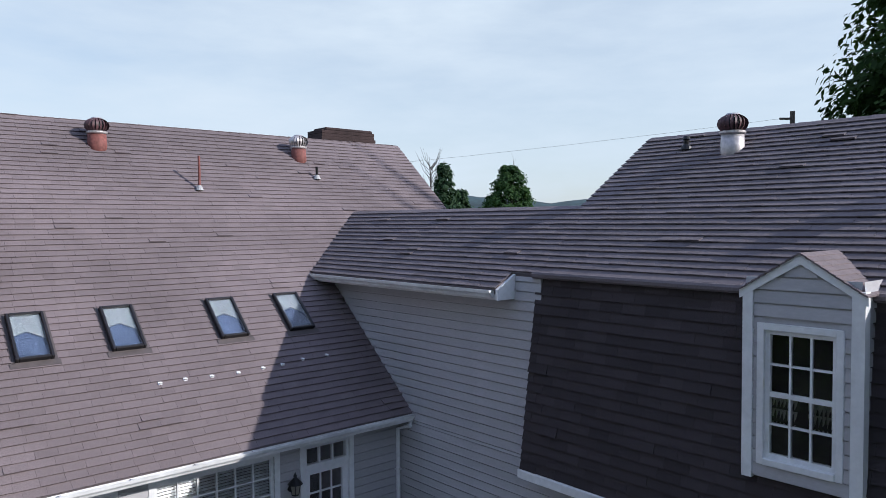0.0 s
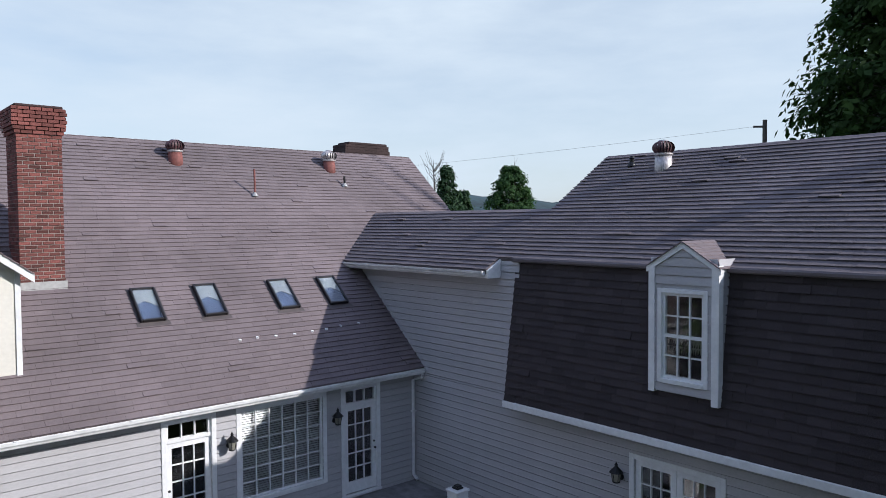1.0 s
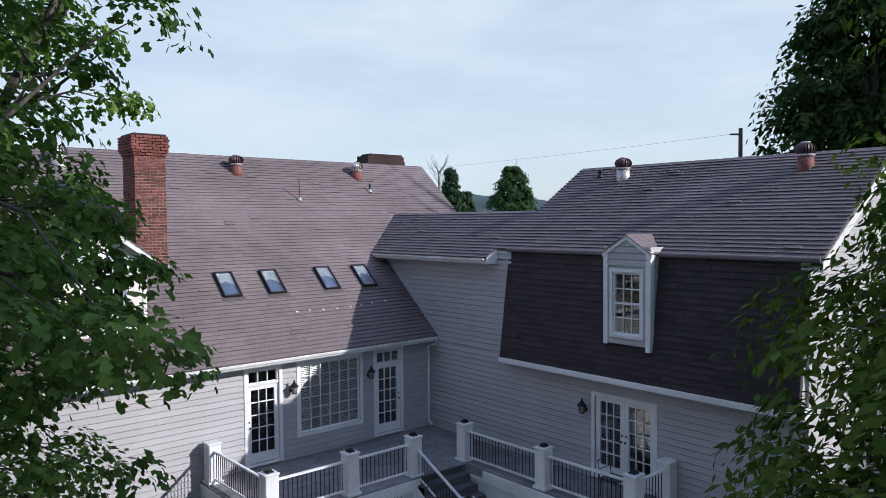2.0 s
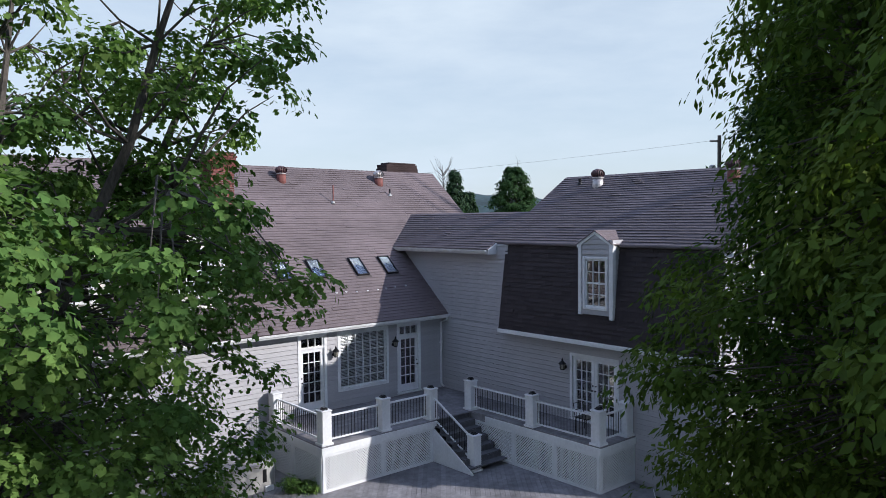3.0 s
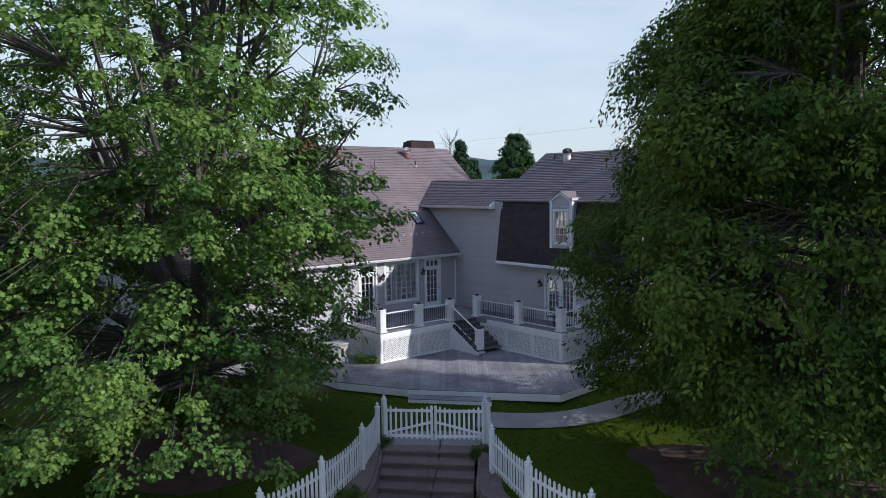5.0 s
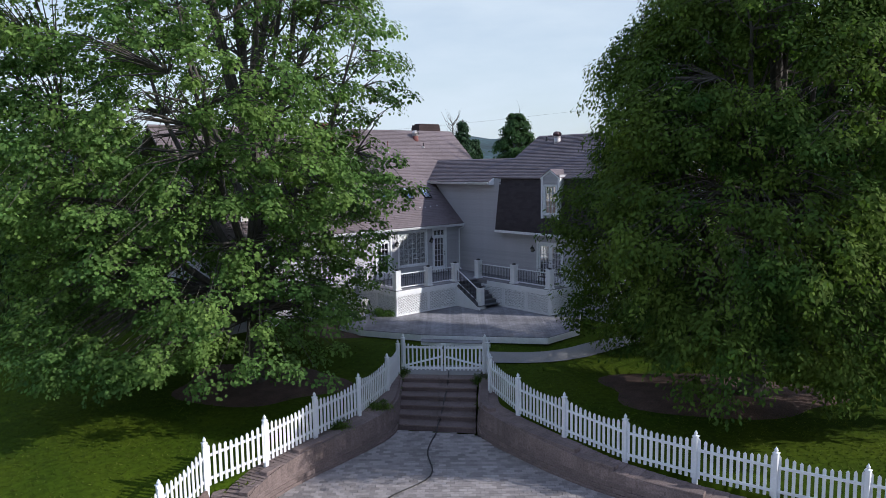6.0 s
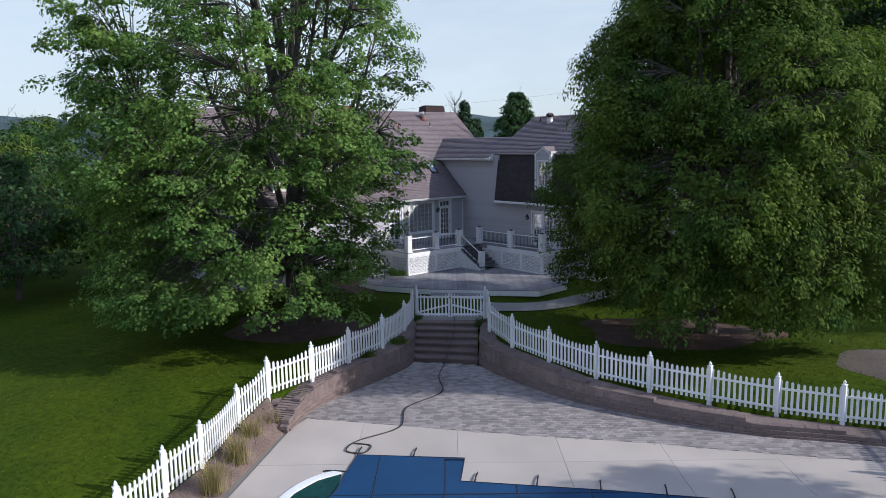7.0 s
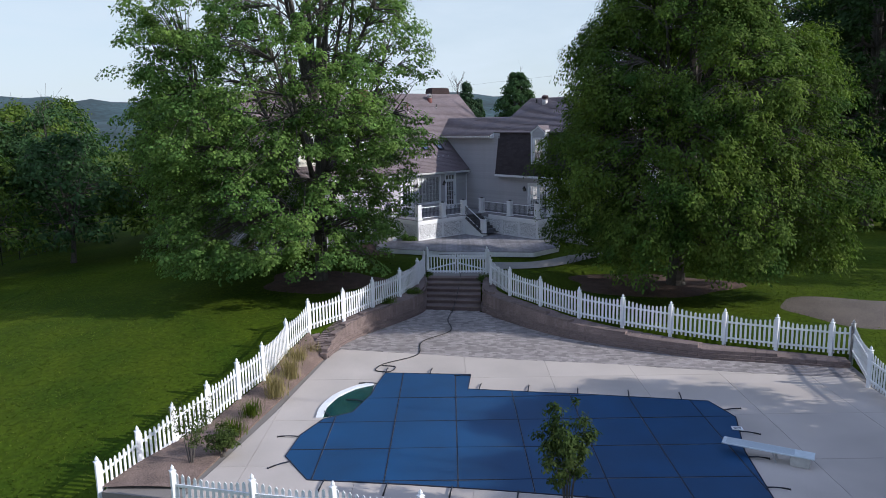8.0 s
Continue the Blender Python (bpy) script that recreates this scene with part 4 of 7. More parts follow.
# sunlit south gable of the east wing
sw = lap_wall("wall_south", (8.0, MAN_S - 0.02, 0), (-1, 0, 0), (0, -1, 0), 8.0, -2.4, 5.5, [], SIDING, "sunlit lap-sided south wall of the east wing")
z = 5.5
while z < CREST_Z - 0.3:
    a, b = TOP_X + (z + LAP - TOP_Z + 0.1) / SLOPE, 7.9 - (z + LAP - 5.4) / 0.63
    if b - a > 0.1:
        part("board", Kit().add([(a, MAN_S - 0.037, z), (b, MAN_S - 0.037, z), (b, MAN_S - 0.025, z + LAP), (a, MAN_S - 0.025, z + LAP), (a, MAN_S - 0.02, z), (b, MAN_S - 0.02, z)], [(0, 1, 2, 3), (0, 4, 5, 1)]), SIDING, sw)
    z += LAP
k = Kit()
for a, b in (((TOP_X - 0.1, TOP_Z - 0.1), (CREST_X, CREST_Z - 0.04)), ((8.2, 5.36), (CREST_X, CREST_Z - 0.04))):
    k.prism([(a[0], MAN_S - 0.27, a[1]), (b[0], MAN_S - 0.27, b[1]), (b[0], MAN_S - 0.27, b[1] - 0.2), (a[0], MAN_S - 0.27, a[1] - 0.2)], (0, -0.03, 0))
    k.prism([(a[0], MAN_S - 0.27, a[1] - 0.16), (b[0], MAN_S - 0.27, b[1] - 0.16), (b[0], MAN_S - 0.27, b[1] - 0.19), (a[0], MAN_S - 0.27, a[1] - 0.19)], (0, 0.25, 0))
k.box(-0.40, 0.02, MAN_S - 0.10, MAN_S - 0.04, 2.40, 2.62)
structure("trim_south", k, WHITE, "white rake boards of the south gable")
sash_window((2.3, MAN_S - 0.04, 3.2), (-1, 0, 0), (0, -1, 0), 0.9, 1.5, 3, 4, "white sash window in the south gable", 0.09, True)
sash_window((3.3, MAN_S - 0.04, 0.3), (-1, 0, 0), (0, -1, 0), 0.9, 1.5, 3, 4, "white sash window in the south wall", 0.09, True)


# wall lanterns
def lantern(o, out, label):
    o, out = Vector(o), Vector(out)
    ln = thing("wall_lantern", o, label, "lantern", "wall lanterns")
    part("backplate", Kit().lathe([(0.0, 0.0), (0.06, 0.0), (0.06, 0.015), (0.0, 0.03)], 12).turned(Matrix.Translation((0, 0, -0.04)) @ out.to_track_quat("Z", "Y").to_matrix().to_4x4()), BLACK, ln)
    part("arm", Kit().tube([out * 0.01 + Vector((0, 0, -0.04)), out * 0.09 + Vector((0, 0, -0.13)), out * 0.17 + Vector((0, 0, -0.10))], 0.012, 8), BLACK, ln)
    c = out * 0.17
    part("lamp_glass", Kit().lathe([(0.065, -0.09), (0.095, 0.07), (0.09, 0.09)], 6, c), LAMPGLASS, ln)
    for i in range(6):
        a = 2 * math.pi * i / 6
        d = Vector((math.cos(a), math.sin(a), 0))
        part("glazing_bar", Kit().tube([c + d * 0.068 + Vector((0, 0, -0.09)), c + d * 0.098 + Vector((0, 0, 0.08))], 0.007, 5), BLACK, ln)
    part("cage_foot", Kit().lathe([(0.02, -0.13), (0.075, -0.105), (0.07, -0.085)], 6, c), BLACK, ln)
    part("hood", Kit().lathe([(0.13, 0.08), (0.11, 0.11), (0.05, 0.17), (0.025, 0.2), (0.035, 0.22), (0.012, 0.26), (0.0, 0.30)], 12, c), BLACK, ln)


lantern((-4.99, -0.02, 1.80), (0, -1, 0), "black metal wall lantern between door and picture window")
lantern((-2.42, -0.02, 1.84), (0, -1, 0), "black metal wall lantern beside the corner door")
lantern((-0.02, -6.22, 1.58), (-1, 0, 0), "black metal wall lantern beside the French door")


# ---- ground ----
POOL_ZONE = [(-14.65, -12.95), (-16.5, -13.2), (-18.9, -13.75), (-21.2, -15.0), (-22.4, -14.9), (-24.1, -16.0), (-26.1, -17.8), (-28.9, -19.6), (-31.5, -20.8), (-32.9, -21.7), (-24.0, -33.5), (-17.5, -40.0), (-11.5, -34.0),
             (-8.0, -31.0), (-9.2, -28.8), (-10.3, -26.9), (-11.3, -24.9), (-12.35, -21.3), (-12.55, -19.0), (-12.35, -16.9), (-12.9, -15.15)]
STEP_ZONE = [(-14.65, -12.95), (-12.2, -10.25), (-10.2, -12.35), (-12.9, -15.15)]
DECK_ZONE = [(-10.8, -3.1), (-10.6, -4.7), (-9.15, -7.5), (-7.1, -9.95), (-5.4, -11.95), (-3.0, -11.8), (-0.2, -9.6), (-0.2, -0.2), (-7.3, -0.2)]


def lawn_z(x, y):
    r, s = ACROSS[0] * x + ACROSS[1] * y, AHEAD[0] * x + AHEAD[1] * y
    z = np.interp(s, (-400, -60, -50, -37.6, -33.5, -28, -24, -15, -12.3, 0, 60, 400), (-9, -6, -5, -3.85, -3.2, -2.7, -2.40, -2.16, -1.85, -1.7, -2.2, -6))
    z = z - 0.05 * max(0.0, -r - 12) * (1 if r > -60 else 48 / (-r - 12)) - 0.012 * max(0.0, min(r, 60) - 14)
    return float(z) + 0.05 * noise.noise(Vector((x * 0.25, y * 0.25, 0.3)))


def ground_z(x, y):
    if any(inside(POOL_ZONE, x + a, y + b) or inside(STEP_ZONE, x + a, y + b) for a, b in ((0, 0), (0.3, 0), (-0.3, 0), (0, 0.3), (0, -0.3))):
        return -3.75
    return lawn_z(x, y)


def axis(lo, hi, step, far):
    a, d = list(np.arange(lo, hi + step / 2, step)), step
    left, right = [], []
    x = lo
    while x > -far:
        d *= 1.35
        x -= d
        left.append(x)
    d, x = step, a[-1]
    while x < far:
        d *= 1.35
        x += d
        right.append(x)
    return left[::-1] + a + right


gx, gy = axis(-46, 10, 0.35, 1500), axis(-46, 8, 0.35, 1500)
verts = [(x, y, ground_z(x, y) if abs(x) < 60 and abs(y) < 60 else lawn_z(x, y)) for y in gy for x in gx]
nx = len(gx)
me = bpy.data.meshes.new("ground")
me.from_pydata(verts, [], [(j * nx + i, j * nx + i + 1, (j + 1) * nx + i + 1, (j + 1) * nx + i) for j in range(len(gy) - 1) for i in range(nx - 1)])
me.materials.append(LAWN)
me.polygons.foreach_set("use_smooth", [True] * len(me.polygons))
tagged(new("ground", me), "mown green lawn sloping gently down to the pool", "", "", "structure")


def blades(name, spots, mat, label, high, lean=0.35, wide=0.012, seed=1):
    """Grass blades, three-cornered, on (x, y, z) spots."""
    g = np.random.default_rng(seed)
    p = np.array(spots, float)
    n = len(p)
    a = g.random(n) * 2 * math.pi
    h = high * (0.55 + 0.9 * g.random(n))
    side = np.stack([np.cos(a), np.sin(a), 0 * a], 1) * wide
    b = g.random(n) * 2 * math.pi
    tip = p + np.stack([np.cos(b) * h * lean, np.sin(b) * h * lean, h], 1)
    v = np.stack([p - side, p + side, tip], 1).reshape(-1, 3)
    me = bpy.data.meshes.new(name)
    me.from_pydata(v.tolist(), [], np.arange(3 * n).reshape(-1, 3).tolist())
    me.materials.append(mat)
    return tagged(new(name, me), label, "grass", "", "stuff")


g = np.random.default_rng(3)
spots = []
HOUSE_ZONE = [(-21.5, -0.3), (-8, -0.3), (0, -12), (12, -20), (12, 14), (-21.5, 14)]
while len(spots) < 90000:
    r, f = g.uniform(-26, 26), g.uniform(-46, -12)
    x, y = rf(r, f)
    if inside(POOL_ZONE, x, y) or inside(STEP_ZONE, x, y) or inside(DECK_ZONE, x, y) or inside(HOUSE_ZONE, x, y):
        continue
    spots.append((x, y, lawn_z(x, y) - 0.01))
blades("grass", spots, GRASS_BLADE, "tufts of longer green lawn grass", 0.05, 1.3, 0.03)


def patch(name, centre, radii, turn, mat, label, lift=0.03, n=36):
    """A low uneven mound of mulch or soil on the lawn."""
    k = Kit()
    pts = [(0, 0)]
    for ring in (0.4, 0.75, 1.0):
        for i in range(n):
            a = 2 * math.pi * i / n
            w = ring * (1 + 0.10 * math.sin(3 * a + 1) + 0.07 * math.sin(5 * a + centre[0]))
            pts.append((radii[0] * w * math.cos(a), radii[1] * w * math.sin(a)))
    c, s = math.cos(turn), math.sin(turn)
    v = []
    for i, (a, b) in enumerate(pts):
        x, y = centre[0] + a * c - b * s, centre[1] + a * s + b * c
        v.append((x, y, lawn_z(x, y) + (lift + 0.05 if i <= 2 * n else -0.03)))
    f = [(0, 1 + i, 1 + (i + 1) % n) for i in range(n)]
    for q in range(2):
        f += [(1 + q * n + i, 1 + (q + 1) * n + i, 1 + (q + 1) * n + (i + 1) % n, 1 + q * n + (i + 1) % n) for i in range(n)]
    k.add(v, f)
    return structure(name, k, mat, label, True)


patch("mulch_bed_1", (-17.3, -7.2), (3.6, 2.7), -0.86, MULCH, "brown mulch under the big maple")
patch("mulch_bed_2", (-5.2, -20.0), (4.6, 2.6), -0.86, MULCH, "brown mulch under the dark oak")
patch("mulch_bed_3", (-9.9, -2.6), (2.6, 2.4), 0.0, MULCH, "brown soil beside the raised deck")
patch("mulch_bed_4", (-2.2, -29.5), (4.2, 2.4), -0.86, material("grey_gravel", (0.115, 0.095, 0.082), 0.95, vary=0.5, scale=30, stain=0.2, bump=0.8), "bare grey gravel by the fence")
# curved garden path from the deck step
k = Kit()
pts = []
for i in range(25):
    q = i / 24
    x, y = -8.7 + 7.5 * q, -10.9 - 3.4 * q - 1.6 * math.sin(math.pi * q) * (1 - q)
    pts.append((x, y))
L, R = [], []
for i, p in enumerate(pts):
    a, b = pts[max(i - 1, 0)], pts[min(i + 1, 24)]
    d = Vector((b[0] - a[0], b[1] - a[1])).normalized()
    for side, out in ((0.62, L), (-0.62, R)):
        x, y = p[0] - d.y * side, p[1] + d.x * side
        out.append((x, y, lawn_z(x, y) + 0.05))
k.add(L + R, [(i, i + 1, 26 + i, 25 + i) for i in range(24)])
structure("path", k, PATH_MAT, "curved grey concrete garden path")


# ---- decks ----
def boards(name, zone, z, along, width, thick, mat, parent, gap=0.006):
    """Planks that fill a plan polygon, each a piece of its own."""
    d = Vector(along).normalized()
    s = Vector((d.y, -d.x))
    c = [q[0] * s.x + q[1] * s.y for q in zone]
    u = min(c)
    while u < max(c):
        p = clip(clip(zone, s.x, s.y, u + width - gap), -s.x, -s.y, -u)
        if len(p) > 2:
            part(name, Kit().prism([(x, y, z - thick) for x, y in p], (0, 0, thick + 0.002 * rng.random())), mat, parent)
        u += width


low = structure("deck_low", Kit().prism([(x, y, LOW_Z - 0.32) for x, y in DECK_ZONE], (0, 0, 0.28)), DECK, "lower deck of weathered grey planks")
boards("plank", DECK_ZONE, LOW_Z, AHEAD, 0.142, 0.03, DECK, low)
k = Kit()
for a, b in zip(DECK_ZONE[:6], DECK_ZONE[1:7]):
    d = Vector((b[0] - a[0], b[1] - a[1], 0)).normalized()
    n = Vector((d.y, -d.x, 0)) * (-1)
    n = Vector((-d.y, d.x, 0)) if (Vector((-d.y, d.x, 0)).dot(Vector((-7, -5, 0)) - Vector((*a, 0))) < 0) else Vector((d.y, -d.x, 0))
    o = Vector((*a, LOW_Z - 0.30))
    k.prism([o + n * 0.004, o + n * 0.034, o + n * 0.034 + Vector((0, 0, 0.27)), o + n * 0.004 + Vector((0, 0, 0.27))], Vector((b[0] - a[0], b[1] - a[1], 0)))
structure("trim_deck_low", k, WHITE, "white fascia round the lower deck")
# broad step in front of the lower deck
a, b = Vector((-9.15, -7.5, 0)), Vector((-7.1, -9.95, 0))
d = (b - a).normalized()
n = Vector((-AHEAD[0], -AHEAD[1], 0))
step = thing("deck_step", ((a + b) / 2 + n * 0.35 + Vector((0, 0, LOW_Z - 0.45)))[:], "broad plank step below the lower deck", "step")
c = Vector(step.location)
for i in range(4):
    o = a + n * (0.04 + i * 0.145) - c
    part("plank", Kit().prism([o + Vector((0, 0, LOW_Z - 0.22)), o + n * 0.138 + Vector((0, 0, LOW_Z - 0.22)), o + n * 0.138 + Vector((0, 0, LOW_Z - 0.19)), o + Vector((0, 0, LOW_Z - 0.19))], b - a), DECK, step)
o = a + n * 0.05 - c
part("riser", Kit().prism([o + Vector((0, 0, LOW_Z - 0.62)), o + n * 0.54 + Vector((0, 0, LOW_Z - 0.62)), o + n * 0.54 + Vector((0, 0, LOW_Z - 0.223)), o + Vector((0, 0, LOW_Z - 0.223))], b - a), WHITE, step)

# upper deck round the inner corner, stair cut across it
UP_ZONE = [(-7.55, -0.02), (-7.55, -3.45), (-3.30, -3.45), (-1.70, -3.40), (-1.70, -8.85), (-0.02, -8.85), (-0.02, -0.02)]
up_deck = structure("deck_up", Kit().prism([(x, y, DECK_Z - 0.24) for x, y in UP_ZONE], (0, 0, 0.20)), DECK, "raised grey plank deck round the inner corner")
boards("plank", [(-7.6, -0.03), (-7.6, -3.5), (-1.7, -3.5), (-1.7, -0.03)], DECK_Z, (1, 0), 0.142, 0.032, DECK, up_deck)
boards("plank", [(-1.695, -0.03), (-1.695, -8.9), (-0.03, -8.9), (-0.03, -0.03)], DECK_Z, (0, 1), 0.142, 0.032, DECK, up_deck)
k = Kit().bevel_box(-7.60, -3.28, -3.52, -3.47, DECK_Z - 0.24, DECK_Z - 0.034, 0.006).bevel_box(-7.62, -7.57, -3.52, -0.02, DECK_Z - 0.24, DECK_Z - 0.034, 0.006)
k.bevel_box(-1.76, -1.71, -8.92, -4.2, DECK_Z - 0.24, DECK_Z - 0.034, 0.006).bevel_box(-1.71, -0.02, -8.92, -8.87, DECK_Z - 0.24, DECK_Z - 0.034, 0.006)
structure("trim_deck_up", k, WHITE, "white fascia boards of the raised deck")


def deck_post(x, y, z, top, label, cap=True):
    p = thing("deck_post", (x, y, z), label, "post", "deck posts")
    h, r = top - z, 0.165
    part("sleeve", Kit().bevel_box(-r, r, -r, r, 0, h - 0.02, 0.02), WHITE, p)
    part("skirt", Kit().bevel_box(-r - 0.035, r + 0.035, -r - 0.035, r + 0.035, 0, 0.07, 0.012), WHITE, p)
    part("top_plate", Kit().bevel_box(-r - 0.02, r + 0.02, -r - 0.02, r + 0.02, h - 0.045, h, 0.015), WHITE, p)
    if cap:
        part("cap_light", Kit().bevel_box(-0.09, 0.09, -0.09, 0.09, h, h + 0.035, 0.01).bevel_box(-0.065, 0.065, -0.065, 0.065, h + 0.035, h + 0.075, 0.012), BLACK, p, "small black solar cap")
    return p


POST_TOP = 0.88
POSTS = [(-7.38, -0.30), (-7.38, -3.28), (-5.25, -3.28), (-3.32, -3.28), (-1.53, -3.28), (-1.53, -6.12), (-1.53, -8.68), (-0.22, -8.68)]
for i, (x, y) in enumerate(POSTS):
    deck_post(x, y, DECK_Z, POST_TOP, "square white deck post" + (" with a small black cap" if i not in (0, 7) else " against the house wall"), i not in (0, 7))
STAIR_POST = (-3.0, -5.0)
deck_post(*STAIR_POST, LOW_Z, LOW_Z + 1.15, "square white post at the foot of the deck stair")


def railing(a, b, za, zb, label):
    """White rails with thin black balusters from post to post."""
    a, b = Vector((*a, za)), Vector((*b, zb))
    w = Vector((b.x - a.x, b.y - a.y, 0)).normalized()
    a, b = a + (b - a).normalized() * 0.17, b - (b - a).normalized() * 0.17
    r = thing("deck_railing", a[:], label, "railing", "deck railings")
    s = Vector((-w.y, w.x, 0))
    for name, lo, hi, t in (("top_rail", 0.80, 0.845, 0.035), ("bottom_rail", 0.10, 0.145, 0.025)):
        o = Vector((0, 0, 0))
        part(name, Kit().prism([o - s * t + Vector((0, 0, lo)), o + s * t + Vector((0, 0, lo)), o + s * t + Vector((0, 0, hi)), o - s * t + Vector((0, 0, hi))], b - a), WHITE, r)
    n = max(2, int((b - a).length / 0.115))
    stick = Kit().tube([(0, 0, 0.14), (0, 0, 0.81)], 0.0105, 6).mesh("baluster", BLACK)
    for i in range(n):
        share("baluster", stick, r, Matrix.Translation((b - a) * ((i + 0.5) / n)))


for i, j in ((0, 1), (1, 2), (2, 3), (4, 5), (5, 6), (6, 7)):
    railing(POSTS[i], POSTS[j], DECK_Z, DECK_Z, "white deck railing with thin black balusters")
railing(POSTS[3], STAIR_POST, DECK_Z - 0.02, LOW_Z + 0.12, "sloping stair railing with thin black balusters")

# stair: treads between the two halves of the deck
st = thing("deck_stair", (-2.5, -4.4, LOW_Z), "dark plank stair from the raised deck to the lower deck", "stair")
n = 7
for i in range(n - 1):
    z = DECK_Z - (i + 1) * (DECK_Z - LOW_Z) / n - LOW_Z
    y0 = -3.45 - i * 0.30 + 4.4
    part("tread", Kit().bevel_box(-0.86, 0.72, y0 - 0.31, y0 + 0.0, z - 0.035, z, 0.006), STAIR, st)
    part("riser", Kit().box(-0.85, 0.71, y0 - 0.02, y0 - 0.003, z, z + (DECK_Z - LOW_Z) / n - 0.036), STAIR, st)
part("stringer", Kit().prism([(-0.91, 0.93, 0), (-0.91, 0.93, DECK_Z - LOW_Z - 0.25), (-0.91, -0.95, 0.05), (-0.91, -0.95, 0)], (0.045, 0, 0)), WHITE, st)


def lattice(a, b, z0, z1, label, slope=None):
    """A framed panel of crossed white slats between a and b. slope: the far end's own top."""
    a, b = Vector((*a, 0)), Vector((*b, 0))
    L, H = (b - a).length, z1 - z0
    u = (b - a).normalized()
    n = Vector((u.y, -u.x, 0))
    p = thing("lattice_panel", (a.x, a.y, z0), label, "lattice", "deck skirt")
    m = place((0, 0, 0), u, n, (0, 0, 1))
    poly = [(0.07, 0.06), (L - 0.07, 0.06), (L - 0.07, (H if slope is None else slope - z0) - 0.06), (0.07, H - 0.06)]
    part("frame", Kit().box(0, 0.09, -0.015, 0.03, 0, H, m).box(L - 0.09, L, -0.015, 0.03, 0, H if slope is None else slope - z0, m).box(0.09, L - 0.09, -0.015, 0.03, 0, 0.08, m).box(0.09, L - 0.09, -0.015, 0.03, H - 0.08, H, m), WHITE, p)
    for s, y in ((1, 0.0), (-1, 0.009)):
        k, c = Kit(), -H - 1
        while c < L + H + 1:
            q = clip(clip(poly, 1, -s, c + 0.042), -1, s, -c)
            if len(q) > 2:
                k.prism([m @ Vector((x, y, z)) for x, z in q], n * 0.008)
            c += 0.088
        part("lattice_mesh", k, WHITE, p)
    # near-black sheet added to paint the shade below the deck
    part("backing", Kit().box(0.05, L - 0.05, -0.30, -0.28, 0.02, (H if slope is None else min(H, slope - z0)) - 0.05, m), GLOOM, p)


LT = DECK_Z - 0.24
for a, b in (((-7.58, -3.47), (-5.42, -3.47)), ((-5.42, -3.47), (-3.42, -3.47)), ((-7.58, -0.05), (-7.58, -1.8)), ((-7.58, -1.8), (-7.58, -3.47)), ((-1.72, -5.5), (-1.72, -7.2)), ((-1.72, -7.2), (-1.72, -8.87)), ((-1.72, -8.87), (-0.06, -8.87))):
    lattice(a, b, LOW_Z if a[0] > -7 or b[1] < -3 else LOW_Z - 0.5, LT, "white diagonal lattice skirt below the raised deck")
lattice((-1.72, -3.5), (-1.72, -5.5), LOW_Z, LT, "white diagonal lattice beside the stair")


# ---- pool terrace ----
CONCRETE_ZONE = [(-22.3, -16.0), (-21.5, -15.6), (-20.2, -17.4), (-18.25, -20.1), (-16.5, -22.4), (-14.6, -24.8), (-13.1, -27.0), (-11.7, -28.9), (-9.5, -31.8), (-11.5, -34.0), (-17.5, -40.0), (-24.0, -33.5), (-31.5, -23.6), (-26.9, -20.0)]
PAVER_ZONE = [(-14.6, -12.95), (-16.5, -13.2), (-18.9, -13.75), (-21.2, -15.0), (-21.5, -15.6), (-20.2, -17.4), (-18.25, -20.1), (-16.5, -22.4), (-14.6, -24.8), (-13.1, -27.0), (-11.7, -28.9), (-9.5, -31.8), (-8.4, -31.2), (-9.3, -29.3), (-10.75, -27.2), (-12.1, -24.2), (-13.0, -21.5), (-13.3, -19.3), (-13.25, -17.4), (-12.9, -15.1)]
COVER_ZONE = [(-21.9, -19.4), (-20.75, -20.6), (-19.6, -21.8), (-20.7, -22.85), (-18.0, -26.1), (-15.5, -29.3), (-16.1, -30.6), (-18.2, -32.0), (-20.2, -33.8), (-22.3, -32.2), (-25.1, -28.75), (-26.6, -27.0), (-28.5, -24.9), (-28.25, -23.2), (-27.2, -22.2), (-26.0, -21.6), (-25.0, -21.8), (-23.6, -20.9), (-23.0, -20.3)]
structure("pool_terrace_base", Kit().prism([(x, y, POOL_Z - 0.4) for x, y in POOL_ZONE], (0, 0, 0.37)), SAND, "bedding below the pool terrace")
terrace = structure("pool_terrace", Kit().prism([(x, y, POOL_Z - 0.12) for x, y in CONCRETE_ZONE], (0, 0, 0.10)), CONCRETE, "pale concrete terrace round the covered pool")
# slabs between saw-cut joints
d = Vector((-0.757, 0.653)).normalized()
s = Vector((d.y, -d.x))
cuts_u = [-60, -13.6, -10.4, -7.2, -4.0, -0.8, 2.4, 5.6, 8.8, 12.0, 15.2, 60]
cuts_v = [-80, -45.5, -40.5, -36.6, -33.4, -29.6, 0]
for a, b in zip(cuts_u, cuts_u[1:]):
    for lo, hi in zip(cuts_v, cuts_v[1:]):
        p = CONCRETE_ZONE
        for n, c, keep in ((ACROSS, b - 0.012, 1), (ACROSS, a, -1), (AHEAD, hi - 0.012, 1), (AHEAD, lo, -1)):
            p = clip(p, keep * n[0], keep * n[1], keep * c) if p else p
        if len(p) > 2:
            part("slab", Kit().prism([(x, y, POOL_Z - 0.02) for x, y in p], (0, 0, 0.02 + 0.004 * rng.random())), CONCRETE, terrace)
